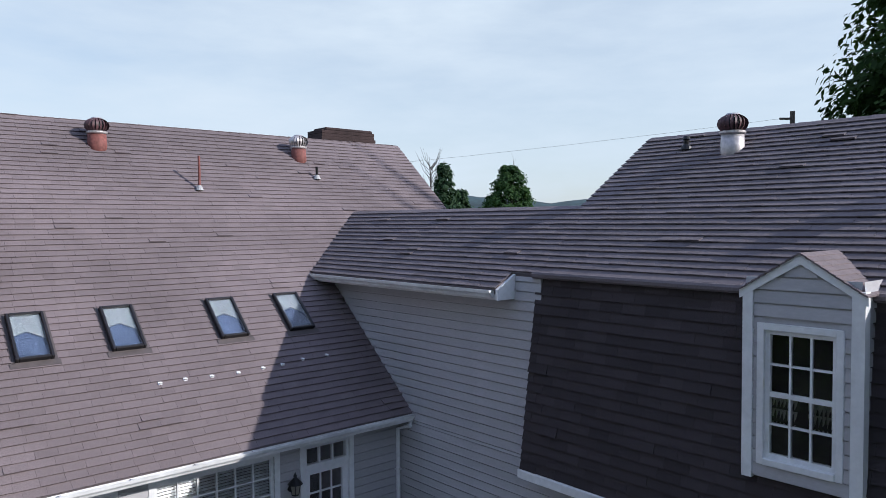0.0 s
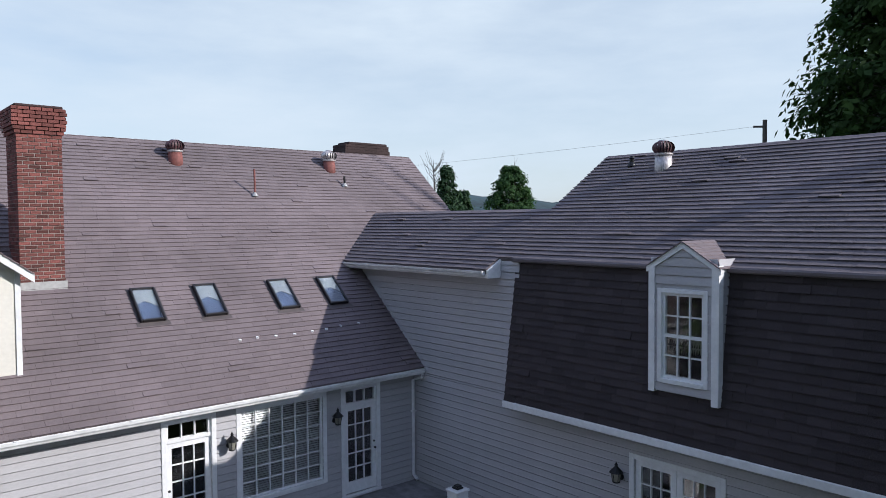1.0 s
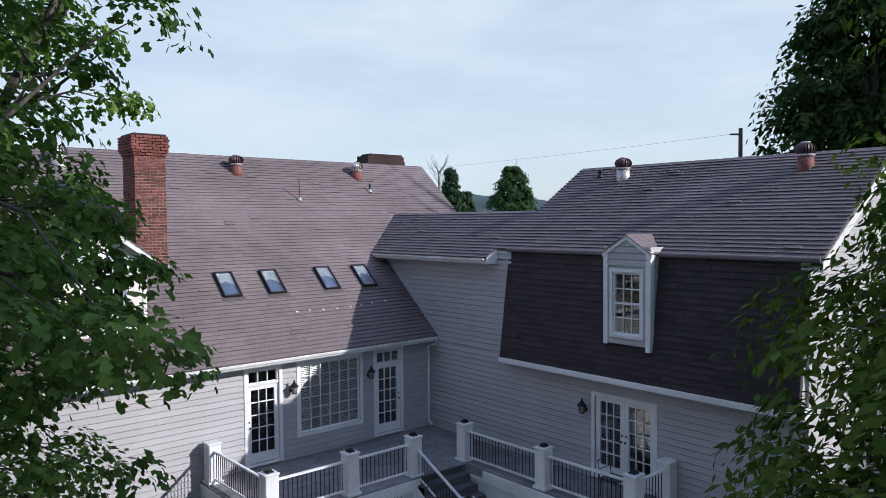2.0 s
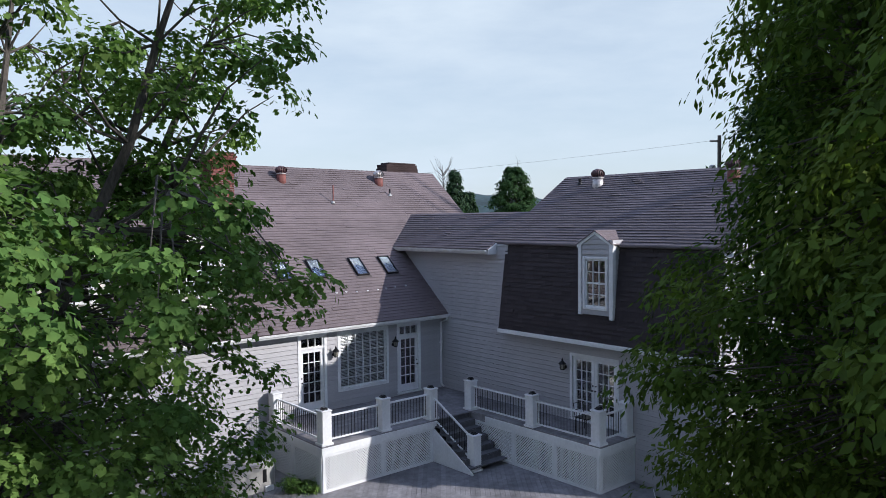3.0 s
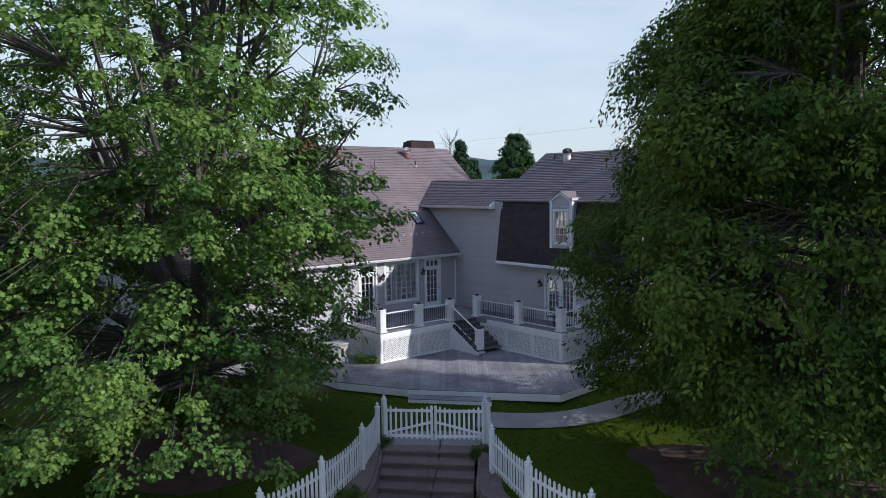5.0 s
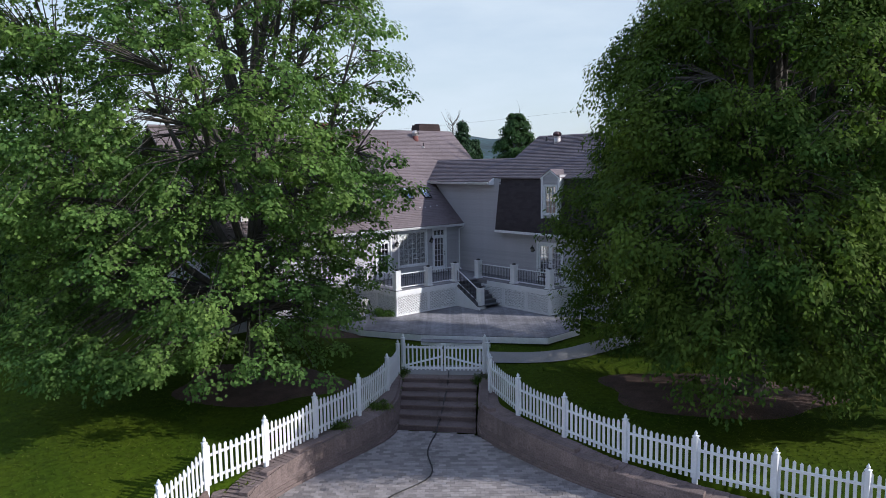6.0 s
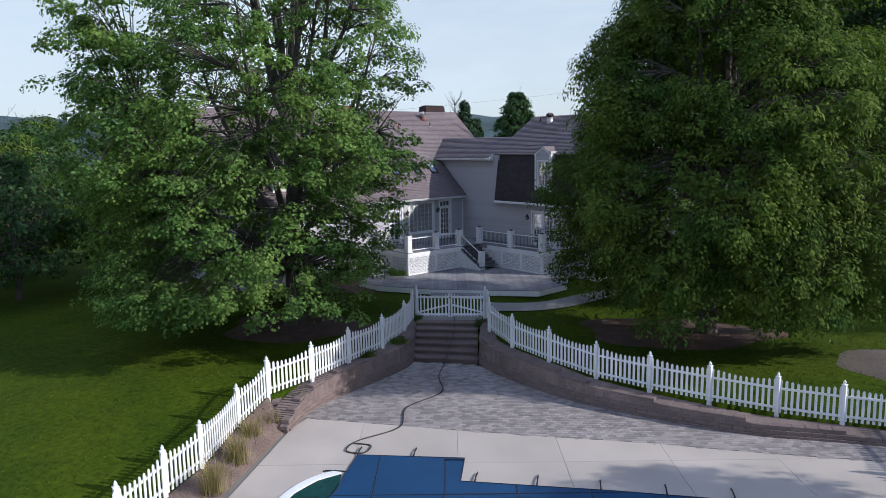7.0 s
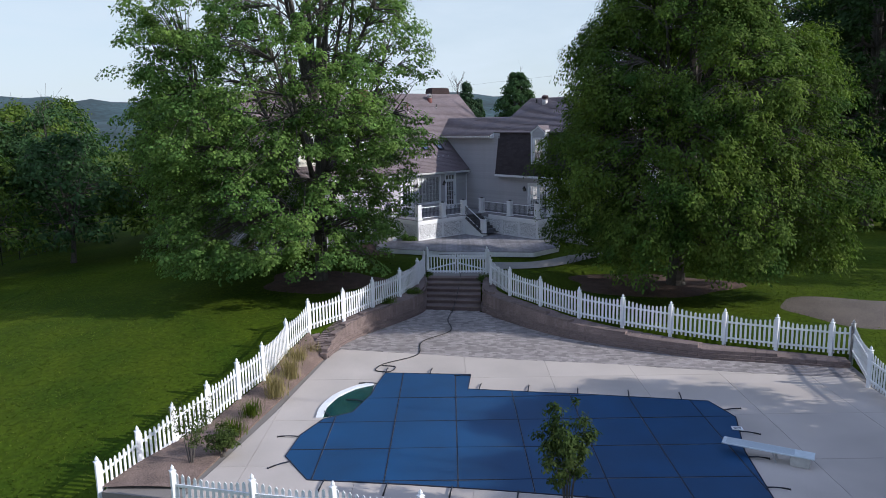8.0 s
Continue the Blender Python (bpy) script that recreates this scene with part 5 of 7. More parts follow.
# pavers
k, singles = Kit(), []
f, row = -46.0, 0
while f < -18.0:
    r = -16.0 + (row % 2) * 0.125
    while r < 22.0:
        x, y = rf(r, f)
        if inside(PAVER_ZONE, x, y):
            m = place((x, y, POOL_Z - 0.03), (*ACROSS, 0), (*AHEAD, 0), (0, 0, 1)) @ pose(0, 0, 0.006 * rng.random(), 0.6 * (rng.random() - 0.5), 0.6 * (rng.random() - 0.5), 0.8 * (rng.random() - 0.5))
            if len(singles) < 300 and -27.2 < f < -22.5 and -2 < r < 8:
                singles.append(m)
            else:
                k.box(-0.119, 0.119, -0.076, 0.076, -0.03, 0.03, m)
        r += 0.25
    f += 0.163
    row += 1
paving = structure("paving", Kit().prism([(x, y, POOL_Z - 0.10) for x, y in PAVER_ZONE], (0, 0, 0.06)), SAND, "grey concrete pavers at the foot of the steps")
tagged(part("paver_field", k, PAVER, paving), kind="stuff")
one = Kit().bevel_box(-0.119, 0.119, -0.076, 0.076, -0.03, 0.03, 0.006).mesh("paver", PAVER_ONE)
for m in singles:
    share("paver", one, paving, m)


# ---- retaining walls of stacked blocks ----
def stretch(path, step):
    """Points along a plan line, at even steps, with the way there."""
    out, left = [], 0.0
    for a, b in zip(path, path[1:]):
        a, b = Vector(a), Vector(b)
        L = (b - a).length
        w = left
        while w < L:
            out.append((a.lerp(b, w / L), (b - a).normalized()))
            w += step
        left = w - L
    return out


def smooth_line(path, n=8):
    """A Catmull-Rom line through plan points."""
    p = [Vector(q) for q in path]
    p = [2 * p[0] - p[1]] + p + [2 * p[-1] - p[-2]]
    out = []
    for i in range(1, len(p) - 2):
        for j in range(n):
            t = j / n
            a, b, c, d = p[i - 1:i + 3]
            out.append(0.5 * ((2 * b) + (c - a) * t + (2 * a - 5 * b + 4 * c - d) * t * t + (3 * b - a - 3 * c + d) * t ** 3))
    return out + [p[-2]]


def block_wall(name, path, tops, side, label, count=300):
    """Stacked wall blocks along a plan line. tops: the wall's top at each point of the line; side: +1 if the soil lies to the left."""
    line = smooth_line(path)
    zs = np.interp(np.linspace(0, len(path) - 1, len(line)), range(len(path)), tops)
    cum = [0.0]
    for a, b in zip(line, line[1:]):
        cum.append(cum[-1] + (b - a).length)
    k = Kit()
    for (a, b), (za, zb) in zip(zip(line, line[1:]), zip(zs, zs[1:])):
        w = (b - a).normalized()
        n = Vector((-w.y, w.x)) * side
        k.prism([(*(a + n * 0.06), POOL_Z - 0.3), (*(a + n * 0.8), POOL_Z - 0.3), (*(a + n * 0.8), za - 0.03), (*(a + n * 0.06), za - 0.06)], (b.x - a.x, b.y - a.y, 0))
    wall = structure(name, k, BLOCK_MASS, label)
    rest = Kit()
    one = Kit().bevel_box(-0.194, 0.194, 0.0, 0.30, 0, 0.144, 0.012).mesh("block", BLOCK)
    z, row, made = POOL_Z - 0.05, 0, 0
    while z < max(tops):
        for p, w in stretch(line, 0.395):
            q = p + w * (0.2 if row % 2 else 0.0)
            at = min(range(len(line)), key=lambda i: (line[i] - q).length)
            if z + 0.07 > zs[at]:
                continue
            n = Vector((-w.y, w.x)) * side
            o = q + n * (0.02 * row + 0.006 * rng.random())
            m = place((o.x, o.y, z), (w.x, w.y, 0), (n.x, n.y, 0), (0, 0, 1))
            if made < count:
                share("block", one, wall, m)
                made += 1
            else:
                rest.box(-0.194, 0.194, 0, 0.3, 0, 0.144, m)
        z += 0.15
        row += 1
    if rest.v:
        tagged(part("blockwork", rest, BLOCK_MASS, wall), kind="stuff")
    return wall


block_wall("retaining_wall_1", [(-12.4, -10.4), (-13.3, -11.5), (-14.55, -12.85), (-15.6, -13.5), (-17.3, -14.0), (-19.2, -14.45), (-20.4, -14.85), (-21.3, -15.3), (-22.2, -16.0), (-22.6, -16.35)], [-2.1, -2.1, -2.12, -2.14, -2.18, -2.24, -2.36, -2.5, -2.75, -3.05], -1, "curved retaining wall of brown split blocks")
block_wall("retaining_wall_2", [(-10.25, -12.55), (-11.5, -13.8), (-12.75, -15.15), (-13.1, -16.4), (-13.3, -17.8), (-13.4, -19.5), (-13.3, -21.2), (-12.75, -23.6), (-11.6, -26.7), (-10.2, -28.8), (-8.6, -31.2)], [-2.1, -2.1, -2.1, -2.16, -2.2, -2.26, -2.42, -2.56, -2.74, -2.86, -2.98], 1, "long curved retaining wall of brown split blocks")

# garden steps up to the gate
gs = thing("garden_steps", (*rf(-0.6, -17.6), POOL_Z), "broad brown block steps up to the garden gate", "steps")
c = Vector(gs.location)
a0, b0, a1, b1 = Vector((-14.55, -12.85, 0)), Vector((-12.75, -15.05, 0)), Vector((-12.4, -10.35, 0)), Vector((-10.3, -12.5, 0))
for i in range(6):
    p, q = a0.lerp(a1, i / 6), b0.lerp(b1, i / 6)
    e, g_ = a0.lerp(a1, (i + 1.1) / 6), b0.lerp(b1, (i + 1.1) / 6)
    back = Vector((*AHEAD, 0)) * 0.035
    z0, z1 = POOL_Z - 0.05 + i * 0.18, POOL_Z + (i + 1) * 0.18
    for name, n, lo, hi, inset in (("riser_block", 4, z0, z1 - 0.05, back), ("tread_slab", 2, z1 - 0.048, z1, back * 0)):
        for j in range(n):
            s0, s1 = (j + 0.004) / n, (j + 0.996) / n
            part(name, Kit().prism([p.lerp(q, s0) - c + inset + Vector((0, 0, lo)), p.lerp(q, s1) - c + inset + Vector((0, 0, lo)), e.lerp(g_, s1) - c + Vector((0, 0, lo)), e.lerp(g_, s0) - c + Vector((0, 0, lo))], (0, 0, hi - lo - 0.003 * rng.random())), STEP_STONE if n == 4 else BLOCK, gs)
k = Kit().prism([(-12.5, -10.3, -2.6), (-10.2, -12.6, -2.6), (-7.4, -10.6, -2.6), (-9.4, -8.3, -2.6)], (0, 0, 0.48))
structure("landing", k, PATH_MAT, "concrete landing behind the gate")

# stepped block ends at the foot of the planting bed
pile = thing("block_steps", (-22.7, -15.6, POOL_Z), "stepped ends of the brown block wall", "wall end")
for i, (r, f, z) in enumerate(((0, 0, 0), (-0.15, 0.35, 0.15), (-0.25, 0.75, 0.3), (-0.1, -0.35, 0.0), (-0.2, 1.1, 0.45))):
    x, y = rf(r, f)
    part("block", Kit().bevel_box(-0.22, 0.22, -0.17, 0.17, 0, 0.145, 0.012, Matrix.Translation((x, y, z)) @ pose(0, 0, 0, 0, 0, 20 + 9 * i)), BLOCK, pile)


# ---- picket fences ----
def picket_fence(label, posts, skip=(), high=1.30):
    """White posts with pointed caps, two rails and scalloped pickets between them. posts: (x, y, foot)."""
    fence = thing("picket_fence", (posts[0][0], posts[0][1], posts[0][2]), label, "fence")
    c = Vector(fence.location)
    r = 0.062
    post = Kit().bevel_box(-r, r, -r, r, -0.35, high, 0.008).bevel_box(-r - 0.018, r + 0.018, -r - 0.018, r + 0.018, high, high + 0.03, 0.006)
    post.tube_rings([[(q * math.cos(2 * math.pi * i / 8), q * math.sin(2 * math.pi * i / 8), high + z) for i in range(8)] for q, z in ((0.055, 0.03), (0.03, 0.05), (0.055, 0.085), (0.05, 0.11), (0.002, 0.19))], 8)
    post = post.mesh("post", WHITE)
    slat = Kit().add([(-0.043, -0.011, 0), (0.043, -0.011, 0), (0.043, -0.011, 0.95), (0.0, -0.011, 1.0), (-0.043, -0.011, 0.95), (-0.043, 0.011, 0), (0.043, 0.011, 0), (0.043, 0.011, 0.95), (0.0, 0.011, 1.0), (-0.043, 0.011, 0.95)],
                     [(0, 1, 2, 3, 4), (9, 8, 7, 6, 5), (1, 0, 5, 6), (2, 1, 6, 7), (3, 2, 7, 8), (4, 3, 8, 9), (0, 4, 9, 5)]).mesh("picket", WHITE)
    for x, y, z in posts:
        share("post", post, fence, Matrix.Translation(Vector((x, y, z)) - c))
    for i, (a, b) in enumerate(zip(posts, posts[1:])):
        if i in skip:
            continue
        a, b = Vector(a) - c, Vector(b) - c
        w = Vector((b.x - a.x, b.y - a.y, 0)).normalized()
        n = Vector((-w.y, w.x, 0))
        for h in (0.22, 0.88):
            part("rail", Kit().prism([a + n * 0.02 * s + Vector((0, 0, h + dz)) for s, dz in ((-1, 0), (1, 0), (1, 0.075), (-1, 0.075))], b - a), WHITE, fence)
        L = Vector((b.x - a.x, b.y - a.y, 0)).length
        m = max(3, int(L / 0.165))
        for j in range(m):
            t = (j + 0.5) / m
            dip = 0.13 * math.sin(math.pi * t)
            o = a.lerp(b, t) + n * 0.033
            share("picket", slat, fence, Matrix.Translation(o + Vector((0, 0, 0.07))) @ place((0, 0, 0), w, n, (0, 0, 1)) @ Matrix.Diagonal((1, 1, 1.20 - dip, 1)))
    return fence


FENCE_W = [(-12.65, -10.35, -2.12), (-14.1, -11.6, -2.17), (-16.4, -13.1, -2.17), (-18.5, -13.75, -2.22), (-20.55, -14.4, -2.30), (-22.45, -14.6, -2.42), (-24.05, -15.6, -2.8), (-26.1, -17.6, -2.9), (-27.45, -18.4, -3.02), (-28.95, -19.4, -3.18), (-30.3, -20.0, -3.38), (-31.55, -20.6, -3.58), (-32.9, -21.5, -3.75)]
FENCE_E = [(-9.95, -12.75, -2.12), (-11.45, -14.45, -2.10), (-12.35, -16.75, -2.2), (-12.6, -19.0, -2.28), (-12.4, -21.15, -2.48), (-11.85, -23.1, -2.58), (-11.2, -25.05, -2.66), (-10.25, -26.95, -2.8), (-9.31, -28.65, -2.87), (-8.2, -30.3, -2.95), (-7.75, -30.9, -2.97)]
FENCE_S = [(-32.9, -21.5, -3.75), (-31.6, -23.5, -3.7), (-30.3, -25.4, -3.68), (-29.0, -27.1, -3.66), (-27.7, -28.9, -3.64), (-26.4, -30.7, -3.62), (-25.1, -32.5, -3.6), (-23.8, -34.3, -3.6)]
FENCE_R = [(-7.75, -30.9, -2.97), (-10.2, -32.4, -3.15), (-11.7, -33.9, -3.2), (-13.3, -35.4, -3.2), (-14.9, -36.9, -3.2), (-16.5, -38.5, -3.2)]
picket_fence("white picket fence climbing beside the lawn", FENCE_W)
picket_fence("white scalloped picket fence above the block wall", FENCE_E)
picket_fence("white picket fence closing the pool terrace", [(x, y, z) for x, y, z in FENCE_S[1:]])
picket_fence("white picket fence at the side of the terrace", FENCE_R)
GATE_W, GATE_M, GATE_E = Vector((-12.2, -10.1, -2.12)), Vector((-11.05, -11.3, -2.12)), Vector((-9.85, -12.5, -2.12))


def gate(a, b, label, brace):
    """A picket gate leaf from a to b with stiles, rails and a diagonal brace."""
    g_ = thing("garden_gate", a[:], label, "gate", "garden gates")
    w = Vector((b.x - a.x, b.y - a.y, 0))
    L, w = w.length, w.normalized()
    m = place((0, 0, 0), w, (-w.y, w.x, 0), (0, 0, 1))
    part("stile", Kit().bevel_box(0.02, 0.11, -0.03, 0.03, 0.06, 1.22, 0.006, m), WHITE, g_)
    part("stile", Kit().bevel_box(L - 0.11, L - 0.02, -0.03, 0.03, 0.06, 1.22, 0.006, m), WHITE, g_)
    for h in (0.14, 1.0):
        part("rail", Kit().bevel_box(0.11, L - 0.11, -0.02, 0.02, h, h + 0.09, 0.005, m), WHITE, g_)
    part("brace", Kit().prism([m @ Vector(q) for q in ((0.11, -0.02, 0.62 if brace else 0.25), (L - 0.11, -0.02, 0.25 if brace else 0.62), (L - 0.11, -0.02, 0.33 if brace else 0.70), (0.11, -0.02, 0.70 if brace else 0.33))], m.to_3x3() @ Vector((0, 0.03, 0))), WHITE, g_)
    n = int((L - 0.2) / 0.165)
    for j in range(n):
        x = 0.13 + (L - 0.26) * (j + 0.5) / n
        h = 1.22 - 0.12 * math.sin(math.pi * (j + 0.5) / n)
        part("picket", Kit().prism([m @ Vector(q) for q in ((x - 0.035, 0.022, 0.08), (x + 0.035, 0.022, 0.08), (x + 0.035, 0.022, h - 0.05), (x, 0.022, h), (x - 0.035, 0.022, h - 0.05))], m.to_3x3() @ Vector((0, 0.02, 0))), WHITE, g_)
    part("hinge", Kit().box(L - 0.03, L + 0.03, -0.045, -0.03, 0.30, 0.36, m).box(L - 0.03, L + 0.03, -0.045, -0.03, 1.0, 1.06, m), BLACK, g_)


gate(GATE_W, GATE_M, "white picket gate leaf at the head of the steps", False)
gate(GATE_M, GATE_E, "white picket gate leaf with a diagonal brace", True)
gp = thing("gate_post", GATE_W[:], "tall white gate post with a pointed cap", "post", "gate posts")
part("shaft", Kit().bevel_box(-0.07, 0.07, -0.07, 0.07, -0.3, 1.42, 0.01), WHITE, gp)
part("finial", Kit().lathe([(0.085, 1.42), (0.085, 1.45), (0.04, 1.47), (0.06, 1.51), (0.05, 1.54), (0.0, 1.63)], 10), WHITE, gp)
copy_thing(gp, Matrix.Translation(GATE_E))


# ---- the covered pool ----
def cover_z(x, y):
    return POOL_Z + 0.035 - 0.05 * (0.5 + 0.5 * noise.noise(Vector((x * 0.4, y * 0.4, 2.0))))


cov = thing("pool_cover", (-21.5, -26.5, POOL_Z), "taut blue safety cover over the swimming pool", "pool cover")
c = Vector(cov.location)
panel_u = [-20.0, -7.2, -5.2, -3.2, -1.2, 0.8, 2.8, 4.8, 6.8, 8.8, 20.0]
panel_v = [-60.0, -39.6, -37.6, -35.6, -33.6, -31.6, -20.0]
for a, b in zip(panel_u, panel_u[1:]):
    for lo, hi in zip(panel_v, panel_v[1:]):
        p = COVER_ZONE
        for n, q, keep in ((ACROSS, b - 0.02, 1), (ACROSS, a + 0.02, -1), (AHEAD, hi - 0.02, 1), (AHEAD, lo + 0.02, -1)):
            p = clip(p, keep * n[0], keep * n[1], keep * q) if p else p
        if len(p) > 2:
            part("panel", Kit().prism([(x - c.x, y - c.y, cover_z(x, y) - c.z) for x, y in p], (0, 0, 0.008)), COVER, cov)
k = Kit()
for us, n, o in ((panel_u[1:-1], ACROSS, AHEAD), (panel_v[1:-1], AHEAD, ACROSS)):
    for u in us:
        p = clip(clip(COVER_ZONE, n[0], n[1], u + 0.013), -n[0], -n[1], -(u - 0.013))
        if len(p) > 2:
            k.prism([(x - c.x, y - c.y, cover_z(x, y) - c.z + 0.004) for x, y in p], (0, 0, 0.01))
part("seam", k, STRAP, cov, "dark sewn strap seams")
hem = [Vector((x - c.x, y - c.y, cover_z(x, y) - c.z + 0.008)) for x, y in COVER_ZONE]
part("hem", Kit().tube(hem + hem[:1], 0.018, 6), STRAP, cov)
mid = Vector((-21.5, -26.3))
for i, (p, w) in enumerate(stretch([*COVER_ZONE, COVER_ZONE[0]], 1.75)):
    out = Vector((w.y, -w.x))
    out = out if out.dot(p - mid) > 0 else -out
    e = p + out * (0.55 + 0.15 * rng.random())
    st_ = thing("cover_anchor", (e.x, e.y, POOL_Z), "black spring strap anchoring the pool cover", "strap", "cover anchors")
    o = Vector((p.x - e.x, p.y - e.y, 0.05))
    part("strap", Kit().tube([o, o * 0.55 + Vector((0, 0, 0.03)), o * 0.35 + Vector((0, 0, 0.03))], [0.022, 0.02, 0.014], 6), STRAP, st_)
    part("spring", Kit().tube([o * 0.35 + Vector((0, 0, 0.03)), o * 0.05 + Vector((0, 0, 0.025))], 0.022, 8), BLACK, st_)
    part("anchor_pin", Kit().lathe([(0.03, 0.0), (0.03, 0.012), (0.012, 0.03), (0.012, 0.05)], 8), BLACK, st_)
# open lip of the pool where the cover turns in
arc = [(-22.95, -20.15), (-23.7, -20.05), (-24.6, -20.3), (-25.4, -20.85), (-25.95, -21.5)]
k, line = Kit(), smooth_line(arc)
for a, b in zip(line, line[1:]):
    w = (b - a).normalized()
    n = Vector((w.y, -w.x))
    n = n if n.dot(Vector((-27, -18)) - a) > 0 else -n
    k.prism([(*a, POOL_Z), (*(a + n * 0.24), POOL_Z), (*(a + n * 0.24), POOL_Z + 0.05), (*a, POOL_Z + 0.035)], (b.x - a.x, b.y - a.y, 0))
structure("pool_coping", k, WHITE, "white rounded pool coping")
structure("water", Kit().prism([(x, y, POOL_Z + 0.008) for x, y in (*arc, (-25.0, -21.8), (-23.6, -20.9))], (0, 0, 0.003)), WATER, "green pool water beside the cover")
# diving board
o, e = Vector((-18.55, -31.55, POOL_Z)), Vector((-17.75, -33.75, POOL_Z))
w = (e - o).normalized()
m = place(o, w, (-w.y, w.x, 0), (0, 0, 1))
board = thing("diving_board", (0, 0, 0), "pale blue-white diving board on a low stand", "diving board")
L = (e - o).length
part("board", Kit().bevel_box(-0.05, L, -0.23, 0.23, 0.30, 0.345, 0.012, m), material("board_gelcoat", (0.55, 0.62, 0.66), 0.5, vary=0.08, stain=0.1), board)
part("tread", Kit().box(0.05, L - 0.5, -0.19, 0.19, 0.345, 0.35, m), material("grit_tread", (0.42, 0.48, 0.52), 0.9, vary=0.2, scale=60), board)
part("stand", Kit().bevel_box(L - 0.6, L - 0.1, -0.19, 0.19, 0.0, 0.30, 0.02, m), GENERATOR, board)
part("stand_front", Kit().tube([m @ Vector((L - 0.95, -0.17, 0.0)), m @ Vector((L - 1.05, -0.17, 0.29)), m @ Vector((L - 1.05, 0.17, 0.29)), m @ Vector((L - 0.95, 0.17, 0.0))], 0.025, 8), FLASHING, board)
tag_ = thing("warning_label", (-16.95, -31.1, POOL_Z + 0.06), "small white label sewn on the pool cover", "label")
part("patch", Kit().box(-0.16, 0.16, -0.12, 0.12, -0.015, 0.008, pose(0, 0, 0, 0, 0, -49)), WHITE, tag_)
for i in range(3):
    part("bar", Kit().box(-0.11, 0.11, -0.07 + i * 0.055, -0.05 + i * 0.055, 0.008, 0.011, pose(0, 0, 0, 0, 0, -49)), STRAP, tag_)
# hose from the steps to the pool
line = smooth_line([(-9.9, -10.3), (-11.6, -12.2), (-13.55, -13.9), (-15.1, -15.2), (-16.3, -16.8), (-18.3, -17.2), (-19.6, -18.5), (-21.3, -18.5), (-22.0, -18.9), (-21.7, -19.4), (-21.2, -19.1), (-21.5, -18.6)], 6)


def hose_z(p):
    t = (p - Vector((-13.65, -13.95))).dot(Vector(AHEAD))
    return POOL_Z + 0.03 + (0 if t < 0 else min(1.1, (int(t / 0.57) + 1) * 0.18))


tagged(new("hose", Kit().tube([(q.x, q.y, hose_z(q)) for q in line], 0.021, 8).mesh("hose", HOSE, True)), "dark hose running down the steps to the pool", "hose")

# planting bed with ornamental grass inside the west fence
k = Kit()
outer = [Vector((x, y, max(z, POOL_Z + 0.03))) for x, y, z in FENCE_W[5:]]
inner = [Vector((-22.75 - 8.4 * t, -16.2 - 6.9 * t, POOL_Z + 0.02)) for t in (0, 0.16, 0.34, 0.47, 0.61, 0.74, 0.87, 1.0)]
rows = []
for t in (0.0, 0.33, 0.66, 1.0):
    rows += [a.lerp(b, t) + Vector((0, 0, 0.05 * math.sin(math.pi * t))) for a, b in zip(inner, outer)]
n = len(outer)
k.add(rows, [(j * n + i, (j + 1) * n + i, (j + 1) * n + i + 1, j * n + i + 1) for j in range(3) for i in range(n - 1)])
k.add([q + Vector((0, 0, -0.4)) for q in inner] + inner, [(i, i + 1, n + i + 1, n + i) for i in range(n - 1)])
structure("planting_bed", k, BED, "mulched planting bed sloping up to the fence", True)


def tuft(x, y, z, high, mat, label, n=260, spread=0.16, seed=1):
    g = np.random.default_rng(seed)
    sp = np.stack([g.normal(0, spread, n), g.normal(0, spread, n), np.zeros(n)], 1)
    a, h = np.arctan2(sp[:, 1], sp[:, 0]) + g.normal(0, 0.6, n), high * (0.5 + 0.6 * g.random(n))
    lean = 0.15 + 0.35 * g.random(n)
    mid = sp + np.stack([np.cos(a) * h * lean * 0.35, np.sin(a) * h * lean * 0.35, h * 0.6], 1)
    tip = sp + np.stack([np.cos(a) * h * lean, np.sin(a) * h * lean, h], 1)
    side = np.stack([-np.sin(a), np.cos(a), 0 * a], 1) * 0.008
    v = np.stack([sp - side, sp + side, mid - side * 0.8, mid + side * 0.8, tip], 1).reshape(-1, 3)
    f = [q for i in range(n) for q in ((5 * i, 5 * i + 1, 5 * i + 3, 5 * i + 2), (5 * i + 2, 5 * i + 3, 5 * i + 4))]
    t = thing("ornamental_grass", (x, y, z), label, "grass clump", "grasses in the bed")
    part("foliage", Kit().add(v.tolist(), f), mat, t)


for i, (x, y, h, mat) in enumerate(((-23.9, -16.2, 0.75, STRAW), (-25.0, -17.6, 1.0, STRAW), (-26.3, -18.9, 1.0, STRAW), (-27.7, -19.9, 0.5, GRASS_BLADE), (-28.8, -20.9, 0.5, GRASS_BLADE), (-22.9, -15.6, 0.5, STRAW))):
    tuft(x, y, POOL_Z + 0.12, h, mat, "clump of dry ornamental grass in the mulch" if mat is STRAW else "low green grass clump in the mulch", seed=i)
